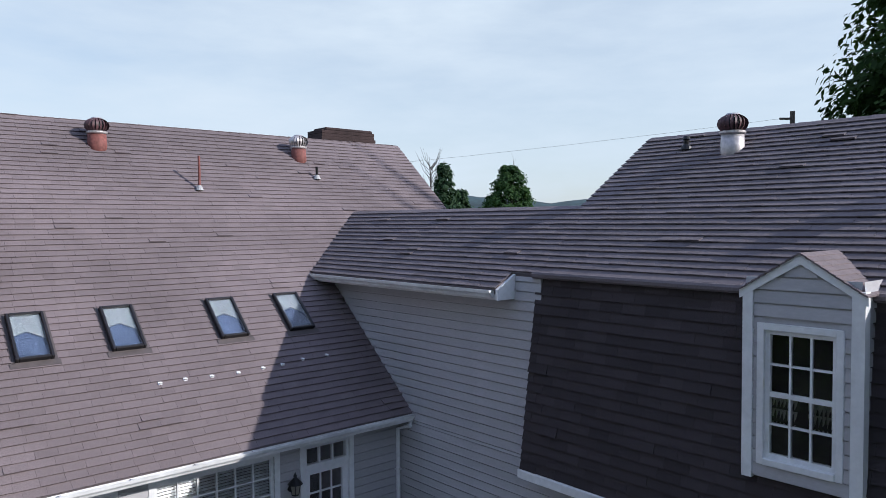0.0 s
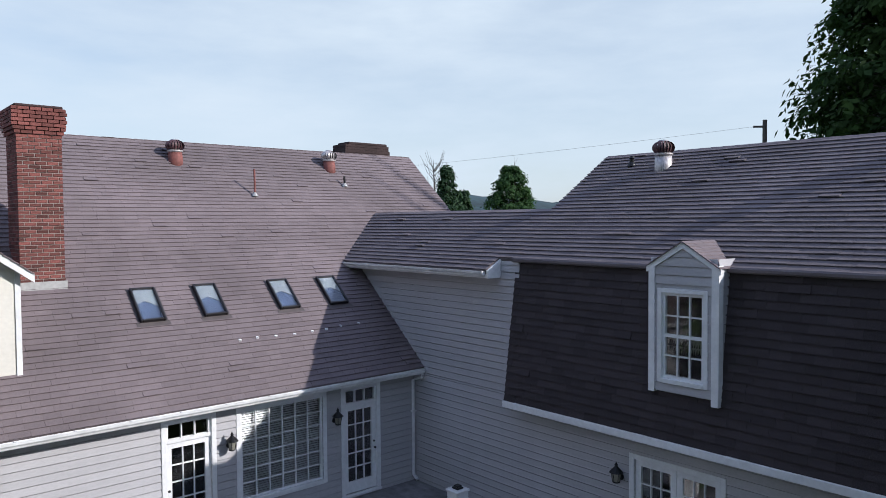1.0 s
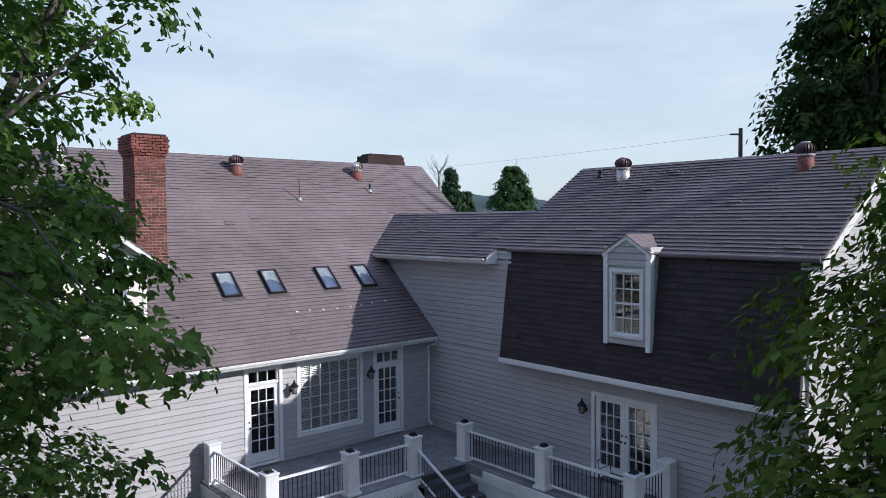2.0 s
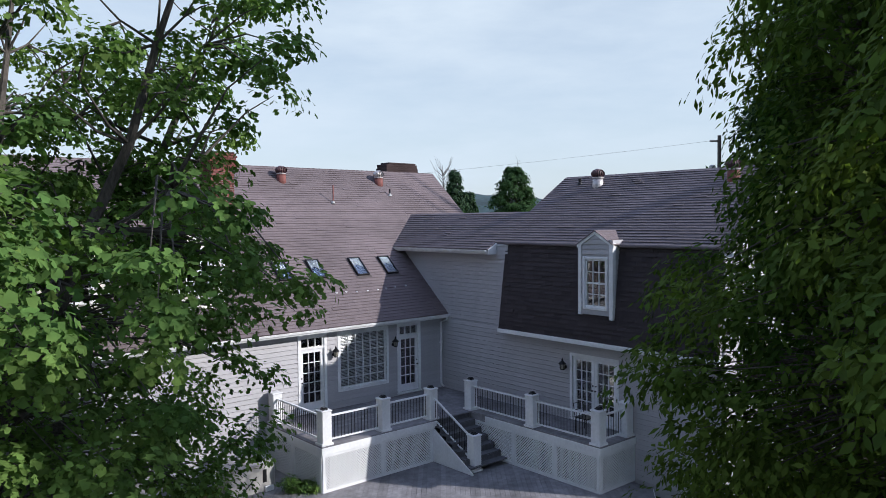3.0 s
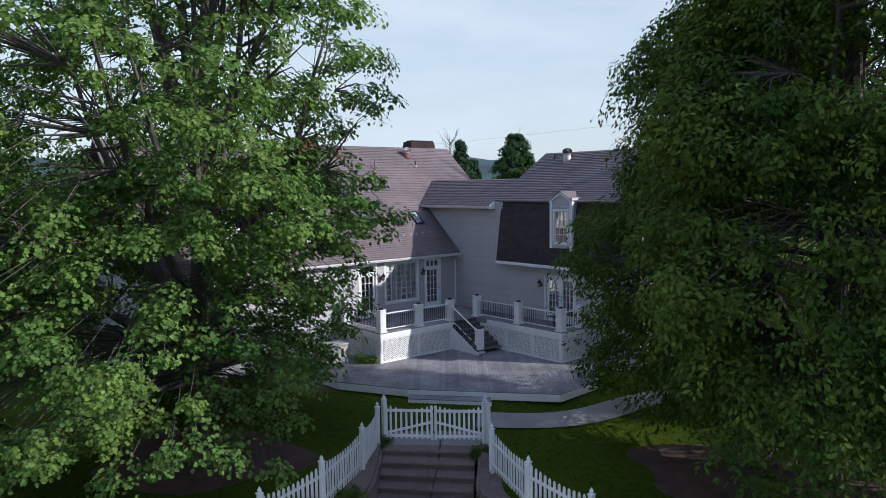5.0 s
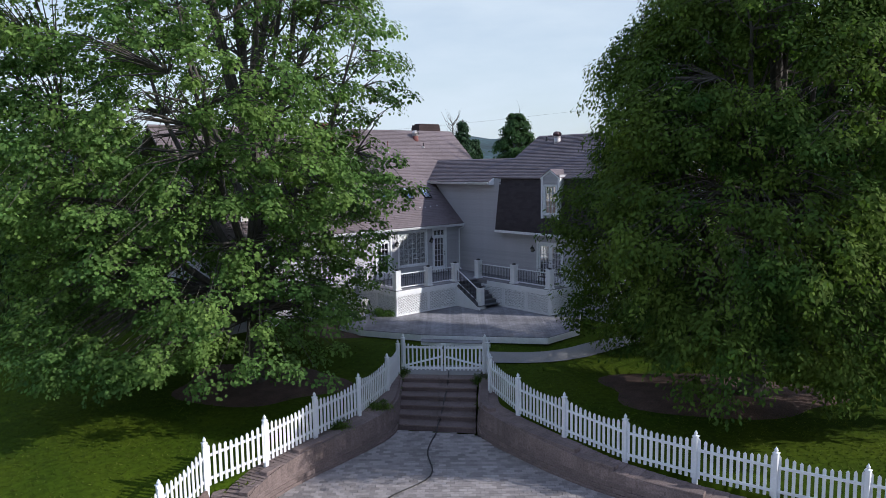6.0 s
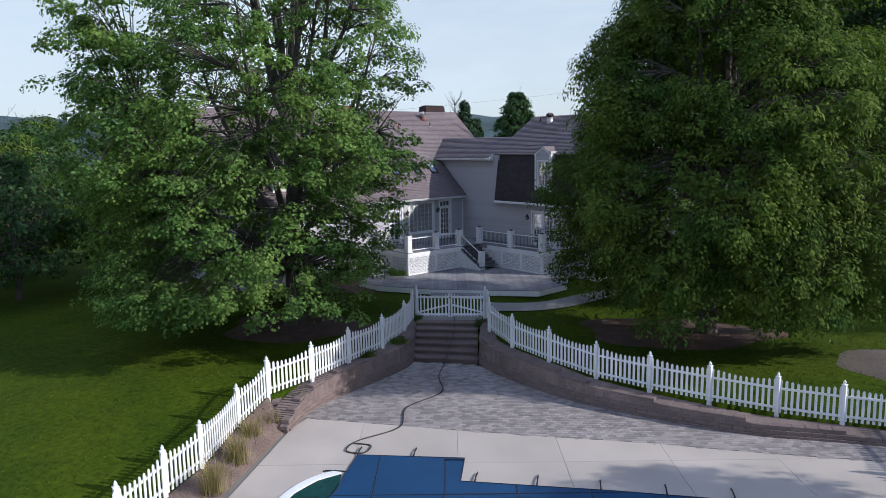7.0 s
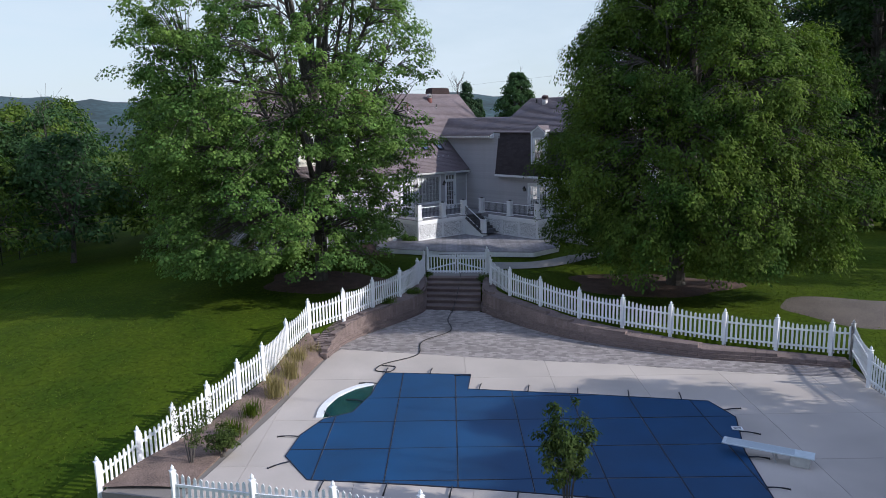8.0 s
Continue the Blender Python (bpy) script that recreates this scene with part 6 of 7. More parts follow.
# box-shaped cooling unit beside the deck
gen = thing("cooling_unit", (-9.1, -1.75, -1.85), "beige outdoor cooling unit with a round fan beside the deck", "cooling unit")
part("housing", Kit().bevel_box(-0.75, 0.70, -0.42, 0.42, 0.12, 1.12, 0.03), GENERATOR, gen)
part("lid", Kit().bevel_box(-0.78, 0.73, -0.45, 0.45, 1.12, 1.22, 0.03), GENERATOR, gen)
# flat black disc paints the shaded fan opening; the lid has no hole
part("fan_well", Kit().lathe([(0.31, 1.215), (0.31, 1.228), (0.0, 1.229)], 24, (-0.2, 0, 0)), BLACK, gen)
for q in (0.08, 0.15, 0.22, 0.29):
    part("grille_ring", Kit().tube([(-0.2 + q * math.cos(a * math.pi / 12), q * math.sin(a * math.pi / 12), 1.24) for a in range(25)], 0.006, 5, False), FLASHING, gen)
part("fan_rim", Kit().lathe([(0.31, 1.218), (0.35, 1.218), (0.345, 1.25), (0.315, 1.25)], 24, (-0.2, 0, 0)), GENERATOR, gen)
for q in range(4):
    part("fan_blade", Kit().add([(-0.2, 0, 1.232), (-0.2 + 0.28 * math.cos(q * 1.571), 0.28 * math.sin(q * 1.571), 1.231), (-0.2 + 0.28 * math.cos(q * 1.571 + 0.7), 0.28 * math.sin(q * 1.571 + 0.7), 1.237)], [(0, 1, 2)]), FLASHING, gen)
part("pad", Kit().box(-0.85, 0.8, -0.5, 0.5, -0.1, 0.12), PATH_MAT, gen)
part("vent_grille", Kit().box(0.30, 0.42, -0.428, -0.418, 0.62, 1.0), BLACK, gen)
part("meter_box", Kit().bevel_box(0.35, 0.62, -0.48, -0.42, 0.25, 0.5, 0.01), WHITE, gen)
part("cable", Kit().tube([(-0.7, -0.44, 0.3), (-0.3, -0.45, 0.5), (0.1, -0.45, 0.85)], 0.012, 6), BLACK, gen)
# garden chair by the French door
chair = thing("garden_chair", (-0.75, -7.6, DECK_Z), "dark metal garden chair on the raised deck", "chair")
for x in (-0.22, 0.22):
    for y in (-0.22, 0.22):
        part("leg", Kit().tube([(x, y, 0), (x * 0.95, y * 0.95, 0.44)], 0.014, 6), BLACK, chair)
part("seat", Kit().bevel_box(-0.25, 0.25, -0.25, 0.25, 0.43, 0.46, 0.01), BLACK, chair)
part("backrest", Kit().tube([(-0.22, 0.23, 0.45), (-0.22, 0.3, 0.85), (0.22, 0.3, 0.85), (0.22, 0.23, 0.45)], 0.013, 6).tube([(-0.2, 0.26, 0.65), (0.2, 0.26, 0.65)], 0.01, 6), BLACK, chair)


# ---- trees ----
def leaf_mesh(name, centres, outward, size, mat, per, spread, flat, seed, shape="maple", droop=0.5):
    """Rounded sprays of single leaves about the centres, as one mesh: the leaves lie on each spray's outer side."""
    g = np.random.default_rng(seed)
    m = len(centres)
    n = m * per
    c = np.repeat(np.array(centres), per, 0)
    o = np.repeat(np.array(outward), per, 0)
    big = np.repeat(0.6 + 0.75 * g.random(m), per)[:, None]
    d = g.normal(0, 1, (n, 3)) + 0.45 * o + np.array((0, 0, 0.35))
    d /= np.linalg.norm(d, axis=1)[:, None]
    off = d * spread * big * (0.35 + 0.85 * g.random(n) ** 0.6)[:, None]
    off += o * (off * o).sum(1)[:, None] * 0.5
    off[:, 2] = off[:, 2] * flat - droop * 0.35 * spread * (off[:, 0] ** 2 + off[:, 1] ** 2) / spread ** 2
    p = c + off
    nrm = g.normal(0, 0.36, (n, 3)) + np.array((0, 0, 0.5)) + 0.75 * d + 0.25 * o
    nrm /= np.linalg.norm(nrm, axis=1)[:, None]
    t = g.normal(0, 0.7, (n, 3)) + 0.8 * d + 0.4 * o + np.array((0, 0, -droop))
    t -= (t * nrm).sum(1)[:, None] * nrm
    t /= np.linalg.norm(t, axis=1)[:, None]
    s = np.cross(nrm, t)
    L = size * (0.6 + 0.7 * g.random(n))[:, None]
    if shape == "maple":
        loc = [(0, 0, 0), (-0.55, 0.28, -0.10), (-0.24, 0.46, 0.0), (-0.44, 0.82, -0.06), (0, 1.05, -0.12), (0.44, 0.82, -0.06), (0.24, 0.46, 0.0), (0.55, 0.28, -0.10)]
        faces = [(0, 1, 2), (0, 2, 3), (0, 3, 4), (0, 4, 5), (0, 5, 6), (0, 6, 7)]
    elif shape == "long":
        loc = [(0, 0, 0), (-0.25, 0.5, -0.03), (0, 1.0, -0.14), (0.25, 0.5, -0.03)]
        faces = [(0, 1, 2), (0, 2, 3)]
    else:
        loc = [(-0.35, 0, 0), (0.35, 0, 0), (0.25, 0.9, -0.1), (-0.25, 0.9, -0.1)]
        faces = [(0, 1, 2, 3)]
    v = np.stack([p + L * (a * s + b * t + h * nrm) for a, b, h in loc], 1).reshape(-1, 3)
    k = len(loc)
    idx = (np.arange(n)[:, None, None] * k + np.array(faces)[None]).reshape(-1, len(faces[0]))
    me = bpy.data.meshes.new(name)
    me.vertices.add(len(v))
    me.vertices.foreach_set("co", v.ravel())
    me.loops.add(idx.size)
    me.loops.foreach_set("vertex_index", idx.ravel().astype(np.int32))
    me.polygons.add(len(idx))
    me.polygons.foreach_set("loop_start", (np.arange(len(idx)) * idx.shape[1]).astype(np.int32))
    me.update(calc_edges=True)
    me.materials.append(mat)
    return me


def broadleaf(at, height, trunk_r, crown, clumps, per, leaf, mat, label, seed, shape="maple", spread=0.42, flat=0.5, keep=None, low=0.14, limbs=9, fork=0.16, hollow=0.5, droop=0.5, shift=(0, 0), gap=-0.16, boughs=1, thin=0.0):
    """A tree: a trunk that forks low into rising limbs, branches to every leaf clump, and clumps of single leaves.
    crown(h): the crown's radius at the height h (0 to 1). keep(x, y, z): whether the crown reaches there."""
    g = random.Random(seed)
    tree = thing("tree", at, label, "tree")
    base = Vector(at)
    k = Kit()
    stem = [Vector((0, 0, -0.3)), Vector((0.05, 0.02, 0.3)), Vector((0.12, -0.05, height * fork))]
    k.tube(stem, [trunk_r * 1.5, trunk_r * 1.08, trunk_r * 0.9], 12)
    nodes = []
    lead = [stem[-1]]
    for i in range(8):
        lead.append(lead[-1] + Vector((g.uniform(-0.25, 0.25), g.uniform(-0.25, 0.25), height * (0.92 - fork) / 8)))
    k.tube(lead, [trunk_r * 0.85 * (1 - i / 9.5) for i in range(9)], 8)
    nodes += [(p, trunk_r * 0.8 * (1 - i / 9)) for i, p in enumerate(lead)]
    for i in range(limbs):
        a = 2 * math.pi * (i * 0.382 + g.uniform(-0.05, 0.05))
        start = stem[-1].lerp(lead[4], g.random() ** 1.5)
        up = g.uniform(0.5, 1.0) * height * 0.72
        h = min(0.95, (start.z + up) / height)
        reach = crown(h) * g.uniform(0.55, 0.8)
        end = Vector((math.cos(a) * reach, math.sin(a) * reach, start.z + up))
        while keep and not keep(*(base + end)) and reach > 0.8:
            reach *= 0.85
            end = Vector((math.cos(a) * reach, math.sin(a) * reach, start.z + up))
        bend = start.lerp(end, 0.5) + Vector((math.cos(a), math.sin(a), -0.35)) * reach * 0.22
        path = [(1 - t) ** 2 * start + 2 * t * (1 - t) * bend + t * t * end + Vector((g.uniform(-0.1, 0.1), g.uniform(-0.1, 0.1), 0)) for t in (0, 0.15, 0.3, 0.45, 0.6, 0.75, 0.9, 1.0)]
        rad = [trunk_r * 0.5 * (1 - 0.85 * t) for t in (0, 0.15, 0.3, 0.45, 0.6, 0.75, 0.9, 1.0)]
        k.tube(path, rad, 7)
        nodes += list(zip(path, rad))
        along = (path[-1] - path[3]).normalized()
        for j in range(2, len(path)):
            for _ in range(boughs):
                out = Vector((g.gauss(0, 1), g.gauss(0, 1), g.gauss(0.25, 0.5))).normalized()
                way = (out + along * 0.7).normalized() * g.uniform(0.9, 2.4)
                tip = path[j] + way
                if keep and not keep(*(base + tip)):
                    continue
                twig = [path[j], path[j] + way * 0.45 + Vector((0, 0, -0.08)), tip + Vector((0, 0, 0.15))]
                k.tube(twig, [max(0.014, rad[j] * 0.5), max(0.011, rad[j] * 0.33), 0.008], 5, False)
                nodes += [(q, 0.01) for q in twig[1:]]
    node_p = np.array([p[:] for p, _ in nodes])
    centres, outward = [], []
    tries = 0
    while len(centres) < clumps and tries < clumps * 30:
        tries += 1
        h = low + (1 - low) * g.random()
        a = g.uniform(0, 2 * math.pi)
        lump = 1 + 0.34 * noise.noise(Vector((math.cos(a) * 1.9 + seed, math.sin(a) * 1.9, h * 6)))
        rr = (hollow + (1 - hollow) * g.random() ** 0.6)
        R = crown(h) * lump * rr
        p = Vector((R * math.cos(a) + shift[0], R * math.sin(a) + shift[1], h * height))
        if noise.noise(Vector((p.x * 0.33 + seed, p.y * 0.33, p.z * 0.42))) < gap + thin * max(0.0, h - 0.45):
            continue
        w = base + p
        if keep and not keep(w.x, w.y, w.z):
            continue
        centres.append(p)
        outward.append(Vector((math.cos(a), math.sin(a), 0.15)))
    for i, p in enumerate(centres):
        d = node_p - np.array(p[:])
        d2 = (d ** 2).sum(1) + 3.0 * np.maximum(0, d[:, 2]) ** 2
        s = Vector(node_p[int(d2.argmin())])
        if (p - s).length > 0.4:
            mid = s.lerp(p, 0.55) + Vector((g.uniform(-0.15, 0.15), g.uniform(-0.15, 0.15), 0.12 * (p - s).length))
            k.tube([s, mid, p], [0.018 + 0.008 * (p - s).length, 0.016, 0.005], 4, False)
    part("trunk", k, BARK, tree)
    tagged(part("crown", leaf_mesh("crown", [c[:] for c in centres], [o[:] for o in outward], leaf, mat, per, spread, flat, seed, shape, droop), mat, tree), "dense green foliage of single leaves")
    return tree


def profile(*pts):
    hs, rs = [p[0] for p in pts], [p[1] for p in pts]
    return lambda h: float(np.interp(h, hs, rs))


def west_side(x, y, z):
    """How far the maple's tiers of boughs reach towards the open strip between the trees."""
    r = ACROSS[0] * (x - ML[0]) + ACROSS[1] * (y - ML[1])
    reach = MAPLE_REACH(z) + 0.35 * noise.noise(Vector((x * 0.5, y * 0.5, z * 0.8)))
    if r > reach - 1.2 and noise.noise(Vector((x * 1.1 + 3, y * 1.1, z * 1.3))) < 0.0:
        return False
    across, ahead = ACROSS[0] * (x + 11.4) + ACROSS[1] * (y + 14.2), AHEAD[0] * (x + 11.4) + AHEAD[1] * (y + 14.2)
    if ahead > 0 and across > -0.64 * ahead - 0.8:
        return False
    return -8.3 + 0.2 * max(0.0, z - 9.0) + noise.noise(Vector((x * 0.4, y * 0.4, z * 0.4))) < r < reach and math.hypot(x + 16.6, y + 19.6) > 3.0


MAPLE_REACH = profile((-1, 3.6), (2, 4.6), (3.6, 5.3), (4.2, 5.0), (4.8, 6.2), (5.4, 6.6), (6.1, 6.5), (6.6, 6.1), (7.1, 4.7), (7.8, 5.2), (8.2, 4.7), (8.7, 6.5), (9.4, 6.2), (10, 5.8), (12, 6.4), (14, 7.0))
ML = (-17.3, -7.0)
broadleaf((*ML, lawn_z(*ML)), 21.0, 0.34, profile((0.02, 4.6), (0.08, 6.8), (0.2, 7.5), (0.34, 8.1), (0.48, 8.5), (0.6, 8.6), (0.74, 7.8), (0.88, 5.4), (1.0, 1.6)), 2050, 88, 0.118, LEAF_MAPLE,
          "large green maple with rising limbs and open foliage", 11, "maple", 0.44, 0.6, west_side, 0.075, 16, 0.13, 0.30, 0.5, (-1.0, 0.85), -0.12, 4, 0.55)
MR = (-4.4, -21.0)


OAK_REACH = profile((-1, 6.2), (0, 6.9), (4.5, 7.3), (5.2, 6.7), (5.8, 5.3), (7.0, 5.3), (7.6, 5.9), (9.5, 5.7), (11, 4.4), (12.7, 3.6), (18, 1.0))


def east_side(x, y, z):
    """How far the oak's tiers of boughs reach towards the open strip, and clear of the house and of the air above the walk."""
    r, f = ACROSS[0] * (x + 12.0) + ACROSS[1] * (y + 14.9), AHEAD[0] * (x + 12.0) + AHEAD[1] * (y + 14.9)
    out = -(ACROSS[0] * (x - MR[0]) + ACROSS[1] * (y - MR[1])) < OAK_REACH(z) + 0.35 * noise.noise(Vector((x * 0.5, y * 0.5, z * 0.8)))
    return out and ACROSS[0] * (x - MR[0]) + ACROSS[1] * (y - MR[1]) < 8.5 and not (f > 0 and r < 0.66 * f + 0.9) and math.hypot(x + 16.6, y + 19.6) > 3.5 and x < -0.6


broadleaf((*MR, lawn_z(*MR)), 20.0, 0.42, profile((0.02, 4.2), (0.07, 6.4), (0.12, 7.5), (0.3, 7.9), (0.44, 7.2), (0.58, 6.0), (0.73, 4.7), (0.87, 3.2), (1.0, 0.8)), 4200, 72, 0.175, LEAF_DARK,
          "large dark green oak with foliage almost to the ground", 23, "long", 0.42, 0.8, east_side, 0.08, 13, 0.12, 0.42, 0.7, (0.5, -0.45), -0.22, 3, 0.3)


def at_rf(r, f):
    """Plan point r across and f ahead of the walk's first eye."""
    x, y = rf(r, f)
    return x - 8.59, y - 11.06


def far_tree(r, f, height, radius, label, seed, mat=None, clumps=260, per=26, leaf=0.5, low=0.22, foot=None):
    x, y = at_rf(r, f)
    z = lawn_z(x, y) if foot is None else foot
    return broadleaf((x, y, z), height, 0.02 * height, profile((0.05, radius * 0.6), (0.3, radius), (0.6, radius * 0.9), (0.85, radius * 0.55), (1.0, radius * 0.15)), clumps, per, leaf, mat or LEAF_FAR, label, seed, "long", radius * 0.12, 0.7, None, low, 7, 0.15, 0.35, 0.4)


far_tree(25.3, 34, 24, 6.6, "tall dark green tree behind the east wing", 31, LEAF_DEEP, 800, 44, 0.5)
far_tree(31, 42, 20, 7, "tall green tree behind the east wing", 32, LEAF_DEEP, 600, 50, 0.4)
far_tree(20.2, 200, 25, 7.0, "round green tree beyond the roofs", 33, None, 700, 34, 0.8, 0.12)
for i, (r, f, h, w) in enumerate(((29.5, 13, 22, 5.5), (33.5, 20, 24, 6.5), (39.5, 30, 25, 7.0), (31.5, 25, 22, 6.5), (46, 40, 24, 8))):
    far_tree(r, f, h, w, "tall dark tree with low foliage beyond the lawn", 41 + i, LEAF_DEEP, 800, 50, 0.36, 0.02)
# unseen trees, added so that their shadows fall on the pool terrace
for i, (x, y, h) in enumerate(((-7.6, -44.3, 12.6), (-11.4, -47.4, 12.2), (-15.5, -50.3, 12.8), (-19.5, -53.2, 12.4))):
    broadleaf((x, y, -4.2), h, 0.2, profile((0.06, 3.4), (0.3, 4.8), (0.6, 4.4), (0.85, 3.2), (1.0, 1.2)), 800, 50, 0.32, LEAF_DEEP, "unseen dark tree added south of the pool terrace to shade it", 47 + i, "long", 0.6, 0.7, None, 0.08, hollow=0.1)
# unseen trees, added to block sun from the east lawn and south wall
for i, (x, y, h) in enumerate(((18.0, -41.0, 20.0), (24.0, -36.0, 23.0))):
    broadleaf((x, y, -3.2), h, 0.3, profile((0.1, 4.4), (0.3, 6.4), (0.6, 5.8), (0.85, 3.8), (1.0, 1.0)), 520, 46, 0.34, LEAF_DEEP, "unseen tall dark tree added south-east to shade the lawn", 57 + i, "long", 0.6, 0.7, None, 0.1, hollow=0.15)
# trees beyond the west lawn
for i, (r, f, h, w) in enumerate(((-27.5, 6, 8.5, 4.0), (-22.5, 10, 8.5, 4.2), (-32, 3, 8.5, 4.4), (-37, 13, 10, 5), (-20.5, 22, 9.5, 4.6), (-43, 18, 11, 5.5), (-33, 14, 10, 4.5), (-24, 17, 9, 4.2), (-40, 22, 11, 5), (-30, 34, 12, 5.5), (-48, 38, 13, 6), (-38, 52, 14, 6.5), (-56, 58, 14, 7), (-28, 60, 13, 6), (-70, 85, 16, 8), (-45, 90, 16, 8), (-60, 30, 12, 6))):
    far_tree(r, f, h, w, "green broadleaf tree beyond the west lawn", 50 + i, LEAF_DARK if i % 3 else LEAF_FAR, 230, 26, 0.32 + 0.004 * f, 0.2)


def fir(r, f, height, radius, label, seed):
    x, y = at_rf(r, f)
    g = random.Random(seed)
    t = thing("fir_tree", (x, y, lawn_z(x, y)), label, "tree")
    part("trunk", Kit().tube([(0, 0, -0.3), (0, 0, height)], [height * 0.014, 0.03], 7), BARK, t)
    c, o = [], []
    k = Kit()
    for i in range(240):
        h = 0.12 + 0.86 * g.random()
        a, R = g.uniform(0, 6.283), radius * (1.02 - h) * (0.35 + 0.65 * g.random())
        p = Vector((R * math.cos(a), R * math.sin(a), h * height - 0.2 * R))
        k.tube([(0, 0, h * height), p], [0.03, 0.01], 4, False)
        c.append(p[:])
        o.append((math.cos(a), math.sin(a), -0.2))
    part("branch_wood", k, BARK, t)
    part("foliage", leaf_mesh("needles", c, o, 0.5, LEAF_FIR, 24, 0.36, 0.5, seed, "long", 0.7), LEAF_FIR, t)


fir(0.9, 78, 15.2, 4.6, "dark green fir beyond the long roof", 71)
fir(3.0, 84, 12.6, 4.2, "smaller dark green fir beyond the long roof", 72)
bare = thing("bare_tree", (*at_rf(-0.6, 80), -2), "leafless pale tree top behind the roof", "tree")
k, g_ = Kit(), random.Random(5)
k.tube([(0, 0, -0.5), (0.2, 0, 9), (0.1, 0.2, 15.5)], [0.2, 0.12, 0.02], 6)
for i in range(46):
    h = 8 + 6.5 * g_.random()
    a, L = g_.uniform(0, 6.283), g_.uniform(0.8, 2.4)
    k.tube([(0.15, 0.05, h), (0.15 + L * 0.5 * math.cos(a), L * 0.5 * math.sin(a), h + 0.9), (0.15 + L * 0.8 * math.cos(a), L * 0.8 * math.sin(a), h + 2.2)], [0.04, 0.025, 0.008], 4, False)
part("branchwork", k, BARK, bare)


def shrub(x, y, z, height, radius, label, seed, leaf=0.09, low=0.35, mat=LEAF_OLIVE, per=26, stems=9):
    """Thin stems from one foot, with leaves along their upper part from the share low of their length."""
    g = random.Random(seed)
    t = thing("shrub", (x, y, z), label, "shrub")
    k, c, o = Kit(), [], []
    for i in range(stems):
        a, L = g.uniform(0, 6.283), g.uniform(0.5, 1.0)
        e = Vector((radius * L * math.cos(a), radius * L * math.sin(a), height * g.uniform(0.6, 1.0)))
        k.tube([(0.03 * math.cos(a), 0.03 * math.sin(a), -0.1), (e.x * 0.3, e.y * 0.3, e.z * 0.5), e], [0.018, 0.012, 0.004], 5, False)
        for q in range(9):
            f = g.uniform(low, 1.0)
            w = f * (0.6 + 0.4 * f)
            c.append((e.x * w + g.gauss(0, 0.1), e.y * w + g.gauss(0, 0.1), e.z * f + 0.05))
            o.append((math.cos(a), math.sin(a), 0.2))
    part("stem_wood", k, BARK, t)
    part("foliage", leaf_mesh("leaves", c, o, leaf, mat, per, 0.12, 0.8, seed, "long"), mat, t)


shrub(-30.5, -21.8, POOL_Z, 2.2, 0.7, "slender young shrub by the fence", 81, 0.08, 0.4, per=16, stems=7)
shrub(-29.6, -21.9, POOL_Z, 0.9, 0.4, "low green shrub in the mulch", 82)
shrub(-24.75, -30.9, POOL_Z - 0.3, 3.15, 0.55, "slim olive-green shrub with bare stems before the pool", 83, 0.10, 0.58, per=40, stems=14)
shrub(-27.3, -29.6, POOL_Z - 0.3, 0.9, 0.5, "thin bare shrub by the fence", 84, 0.04)
shrub(-8.0, -3.0, -1.7, 0.6, 0.45, "low green shrub beside the cooling unit", 85, mat=LEAF_MAPLE)
for i, (x, y) in enumerate(((-12.6, -10.3), (-15.4, -12.9), (-17.6, -13.5), (-10.6, -13.1))):
    shrub(x, y, -2.4, 0.45, 0.35, "small green vine at the foot of the fence", 90 + i, 0.06, mat=LEAF_DARK)

# ---- distance ----
pole = thing("utility_pole", (35.5, 7.7, -2.0), "weathered utility pole with a transformer", "utility pole")
part("shaft", Kit().tube([(0, 0, 0), (0, 0, 14.8)], [0.2, 0.14], 10), WOODPOLE, pole)
part("crossarm", Kit().box(-0.75, 0.1, -0.06, 0.06, 14.3, 14.42, pose(0, 0, 0, 0, 0, -41)), WOODPOLE, pole)
part("transformer", Kit().lathe([(0.2, 11.6), (0.24, 11.65), (0.24, 12.4), (0.1, 12.5)], 12, (-0.45, 0.35, 0)), FLASHING, pole)
for z in (14.45,):
    a, b = Vector((35.5, 7.7, z - 2)), Vector((-6, 95, z - 4))
    tagged(new("power_line", Kit().tube([a.lerp(b, t) + Vector((0, 0, -6.0 * t * (1 - t))) for t in [i / 14 for i in range(15)]], 0.007, 5).mesh("power_line", BLACK)), "thin black overhead power line", "power line")

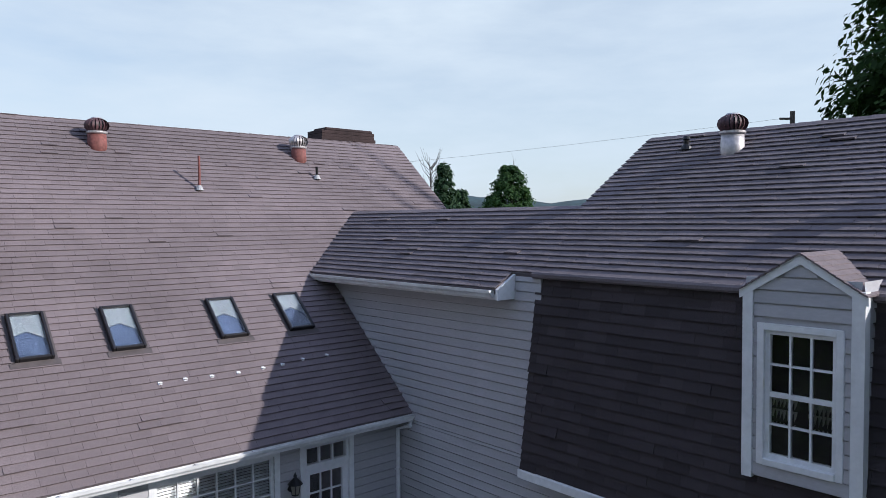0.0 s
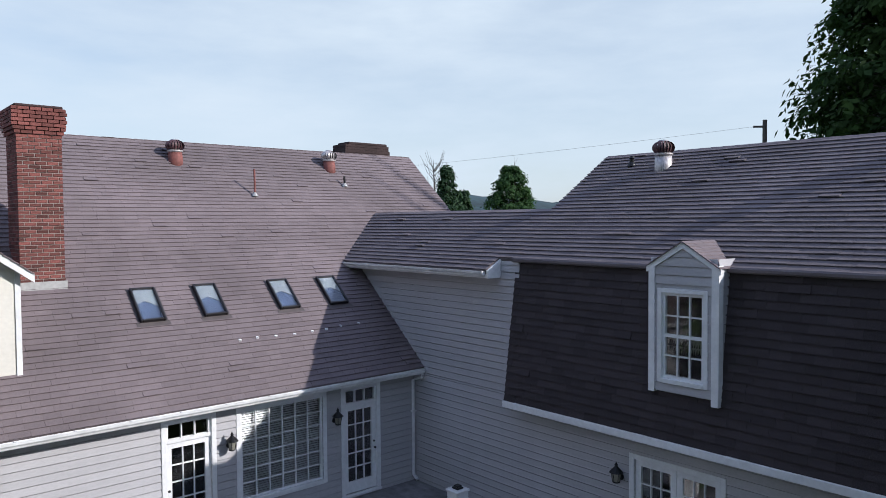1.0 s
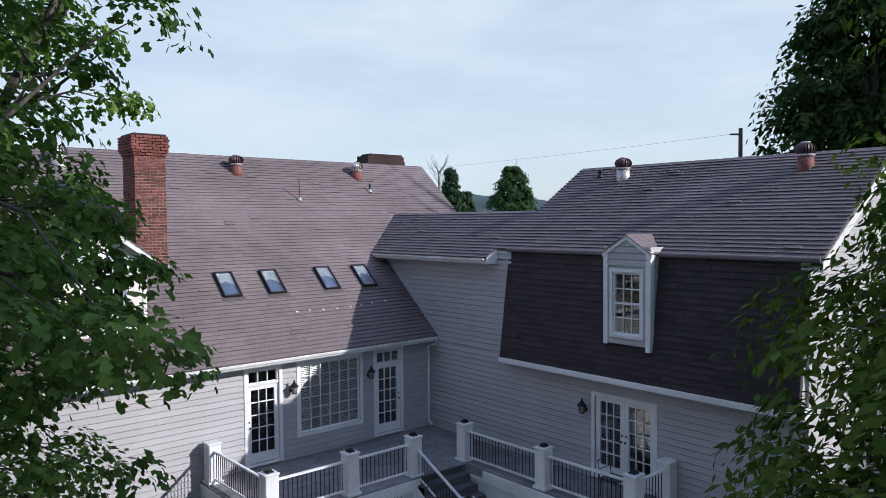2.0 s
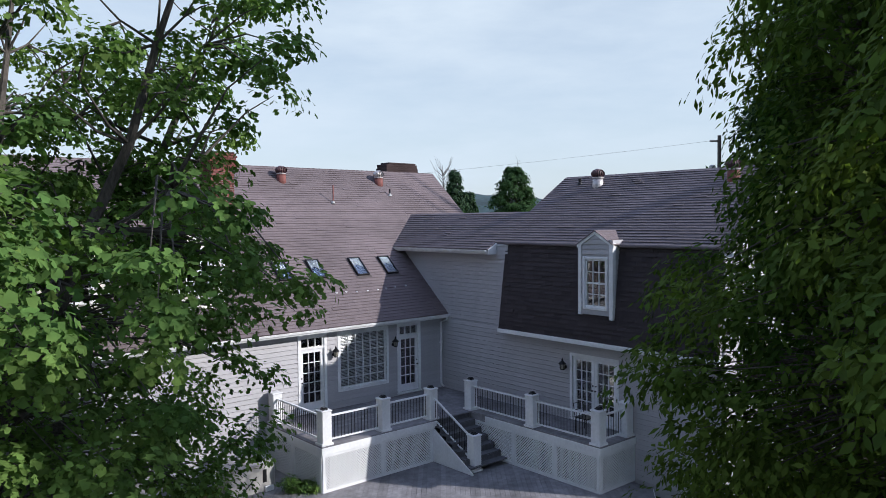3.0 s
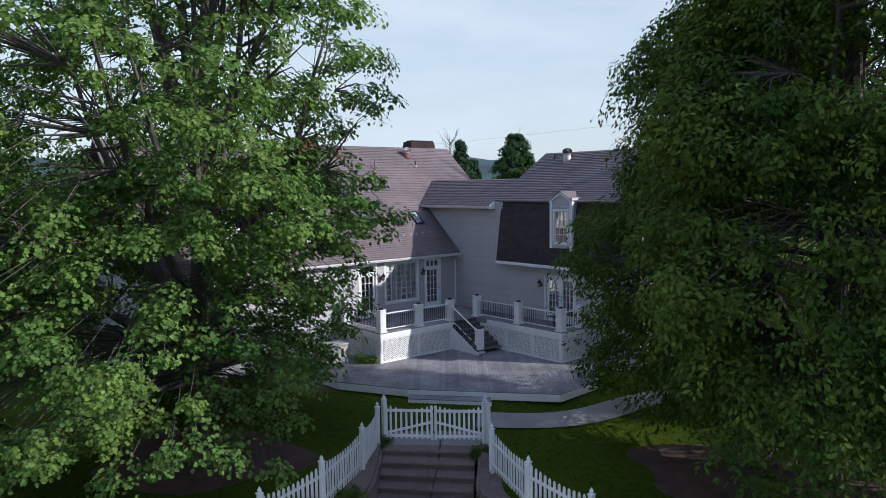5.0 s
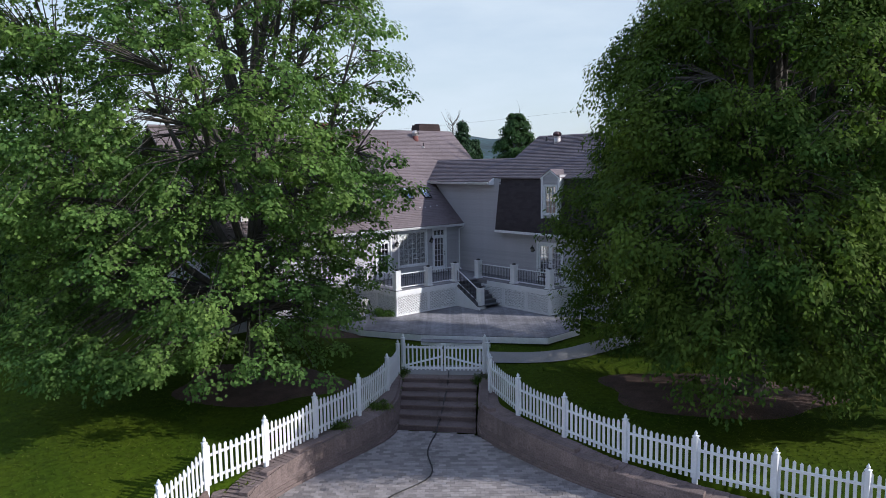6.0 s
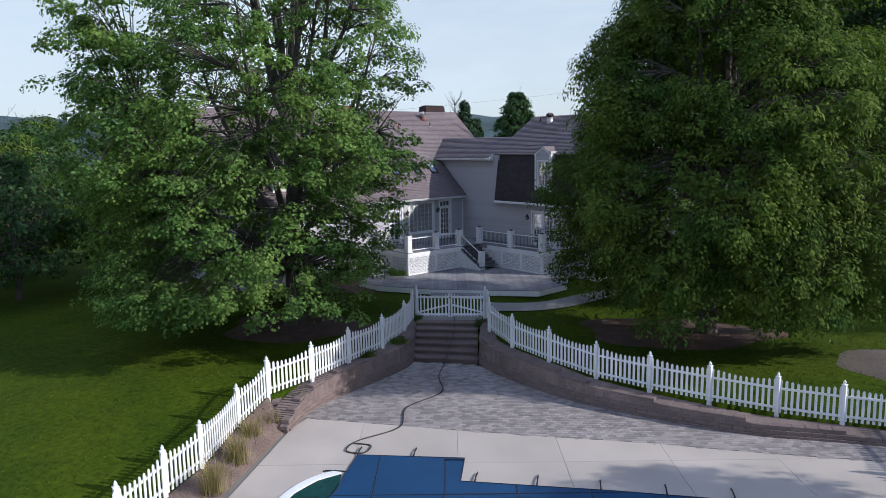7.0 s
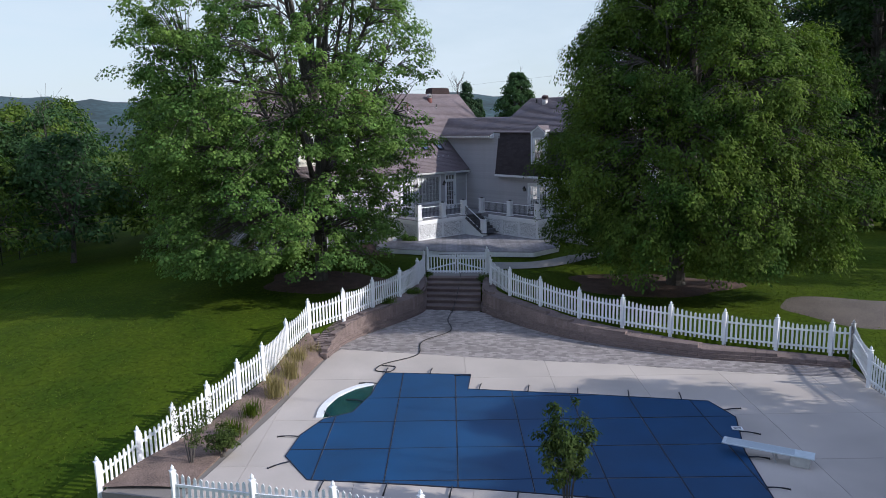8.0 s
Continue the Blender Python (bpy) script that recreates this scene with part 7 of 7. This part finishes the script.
k = Kit()
posts = [(-34.0, 11.0), (-29.0, 15.7), (-25.1, 19.3), (-20.9, 22.3), (-16.5, 28.0), (-12.0, 34.0)]
bf = thing("wire_fence", (posts[0][0], posts[0][1], lawn_z(*posts[0])), "black wire fence across the west lawn", "fence")
c = Vector(bf.location)
ps = []
for a, b in zip(posts, posts[1:]):
    for i in range(3):
        x, y = a[0] + (b[0] - a[0]) * i / 3, a[1] + (b[1] - a[1]) * i / 3
        ps.append(Vector((x, y, lawn_z(x, y))) - c)
for q in ps:
    part("post", Kit().tube([q + Vector((0, 0, -0.2)), q + Vector((0, 0, 1.35))], 0.035, 6), BLACK, bf)
for h in (0.1, 0.5, 0.9, 1.3):
    part("wire", Kit().tube([q + Vector((0, 0, h)) for q in ps], 0.012 if h < 1.2 else 0.025, 5), BLACK, bf)
x, y = at_rf(-34, 46)
hs = thing("far_house", (x, y, lawn_z(x, y)), "small distant house with an orange tile roof", "house")
part("wall", Kit().box(-5, 5, -3.5, 3.5, 0, 2.8), CREAM, hs)
part("roof", Kit().prism([(-5.5, -4, 2.8), (-5.5, 0, 4.6), (-5.5, 4, 2.8)], (11, 0, 0)), FARROOF, hs)

# wooded hills all round
for ring, (dist, lift, tall, seed) in enumerate(((420, -12, 17, 2.0), (900, -20, 92, 7.0))):
    n, rows = 260, 5
    v, f = [], []
    for j in range(rows):
        q = j / (rows - 1)
        for i in range(n):
            a = 2 * math.pi * i / n
            west = 0.5 + 0.5 * math.cos(a - math.radians(135))
            top = tall * (0.45 + 0.55 * west) * (0.72 + 0.55 * noise.noise(Vector((math.cos(a) * 4 + seed, math.sin(a) * 4, 0))) + 0.12 * noise.noise(Vector((math.cos(a) * 30, math.sin(a) * 30, seed))) + 0.05 * noise.noise(Vector((math.cos(a) * 150, math.sin(a) * 150, seed))))
            d = dist * (1 + 0.5 * q)
            v.append((d * math.cos(a), d * math.sin(a), lift + (math.sin(q * math.pi / 2) ** 1.2) * (top - lift)))
    for j in range(rows - 1):
        f += [(j * n + i, j * n + (i + 1) % n, (j + 1) * n + (i + 1) % n, (j + 1) * n + i) for i in range(n)]
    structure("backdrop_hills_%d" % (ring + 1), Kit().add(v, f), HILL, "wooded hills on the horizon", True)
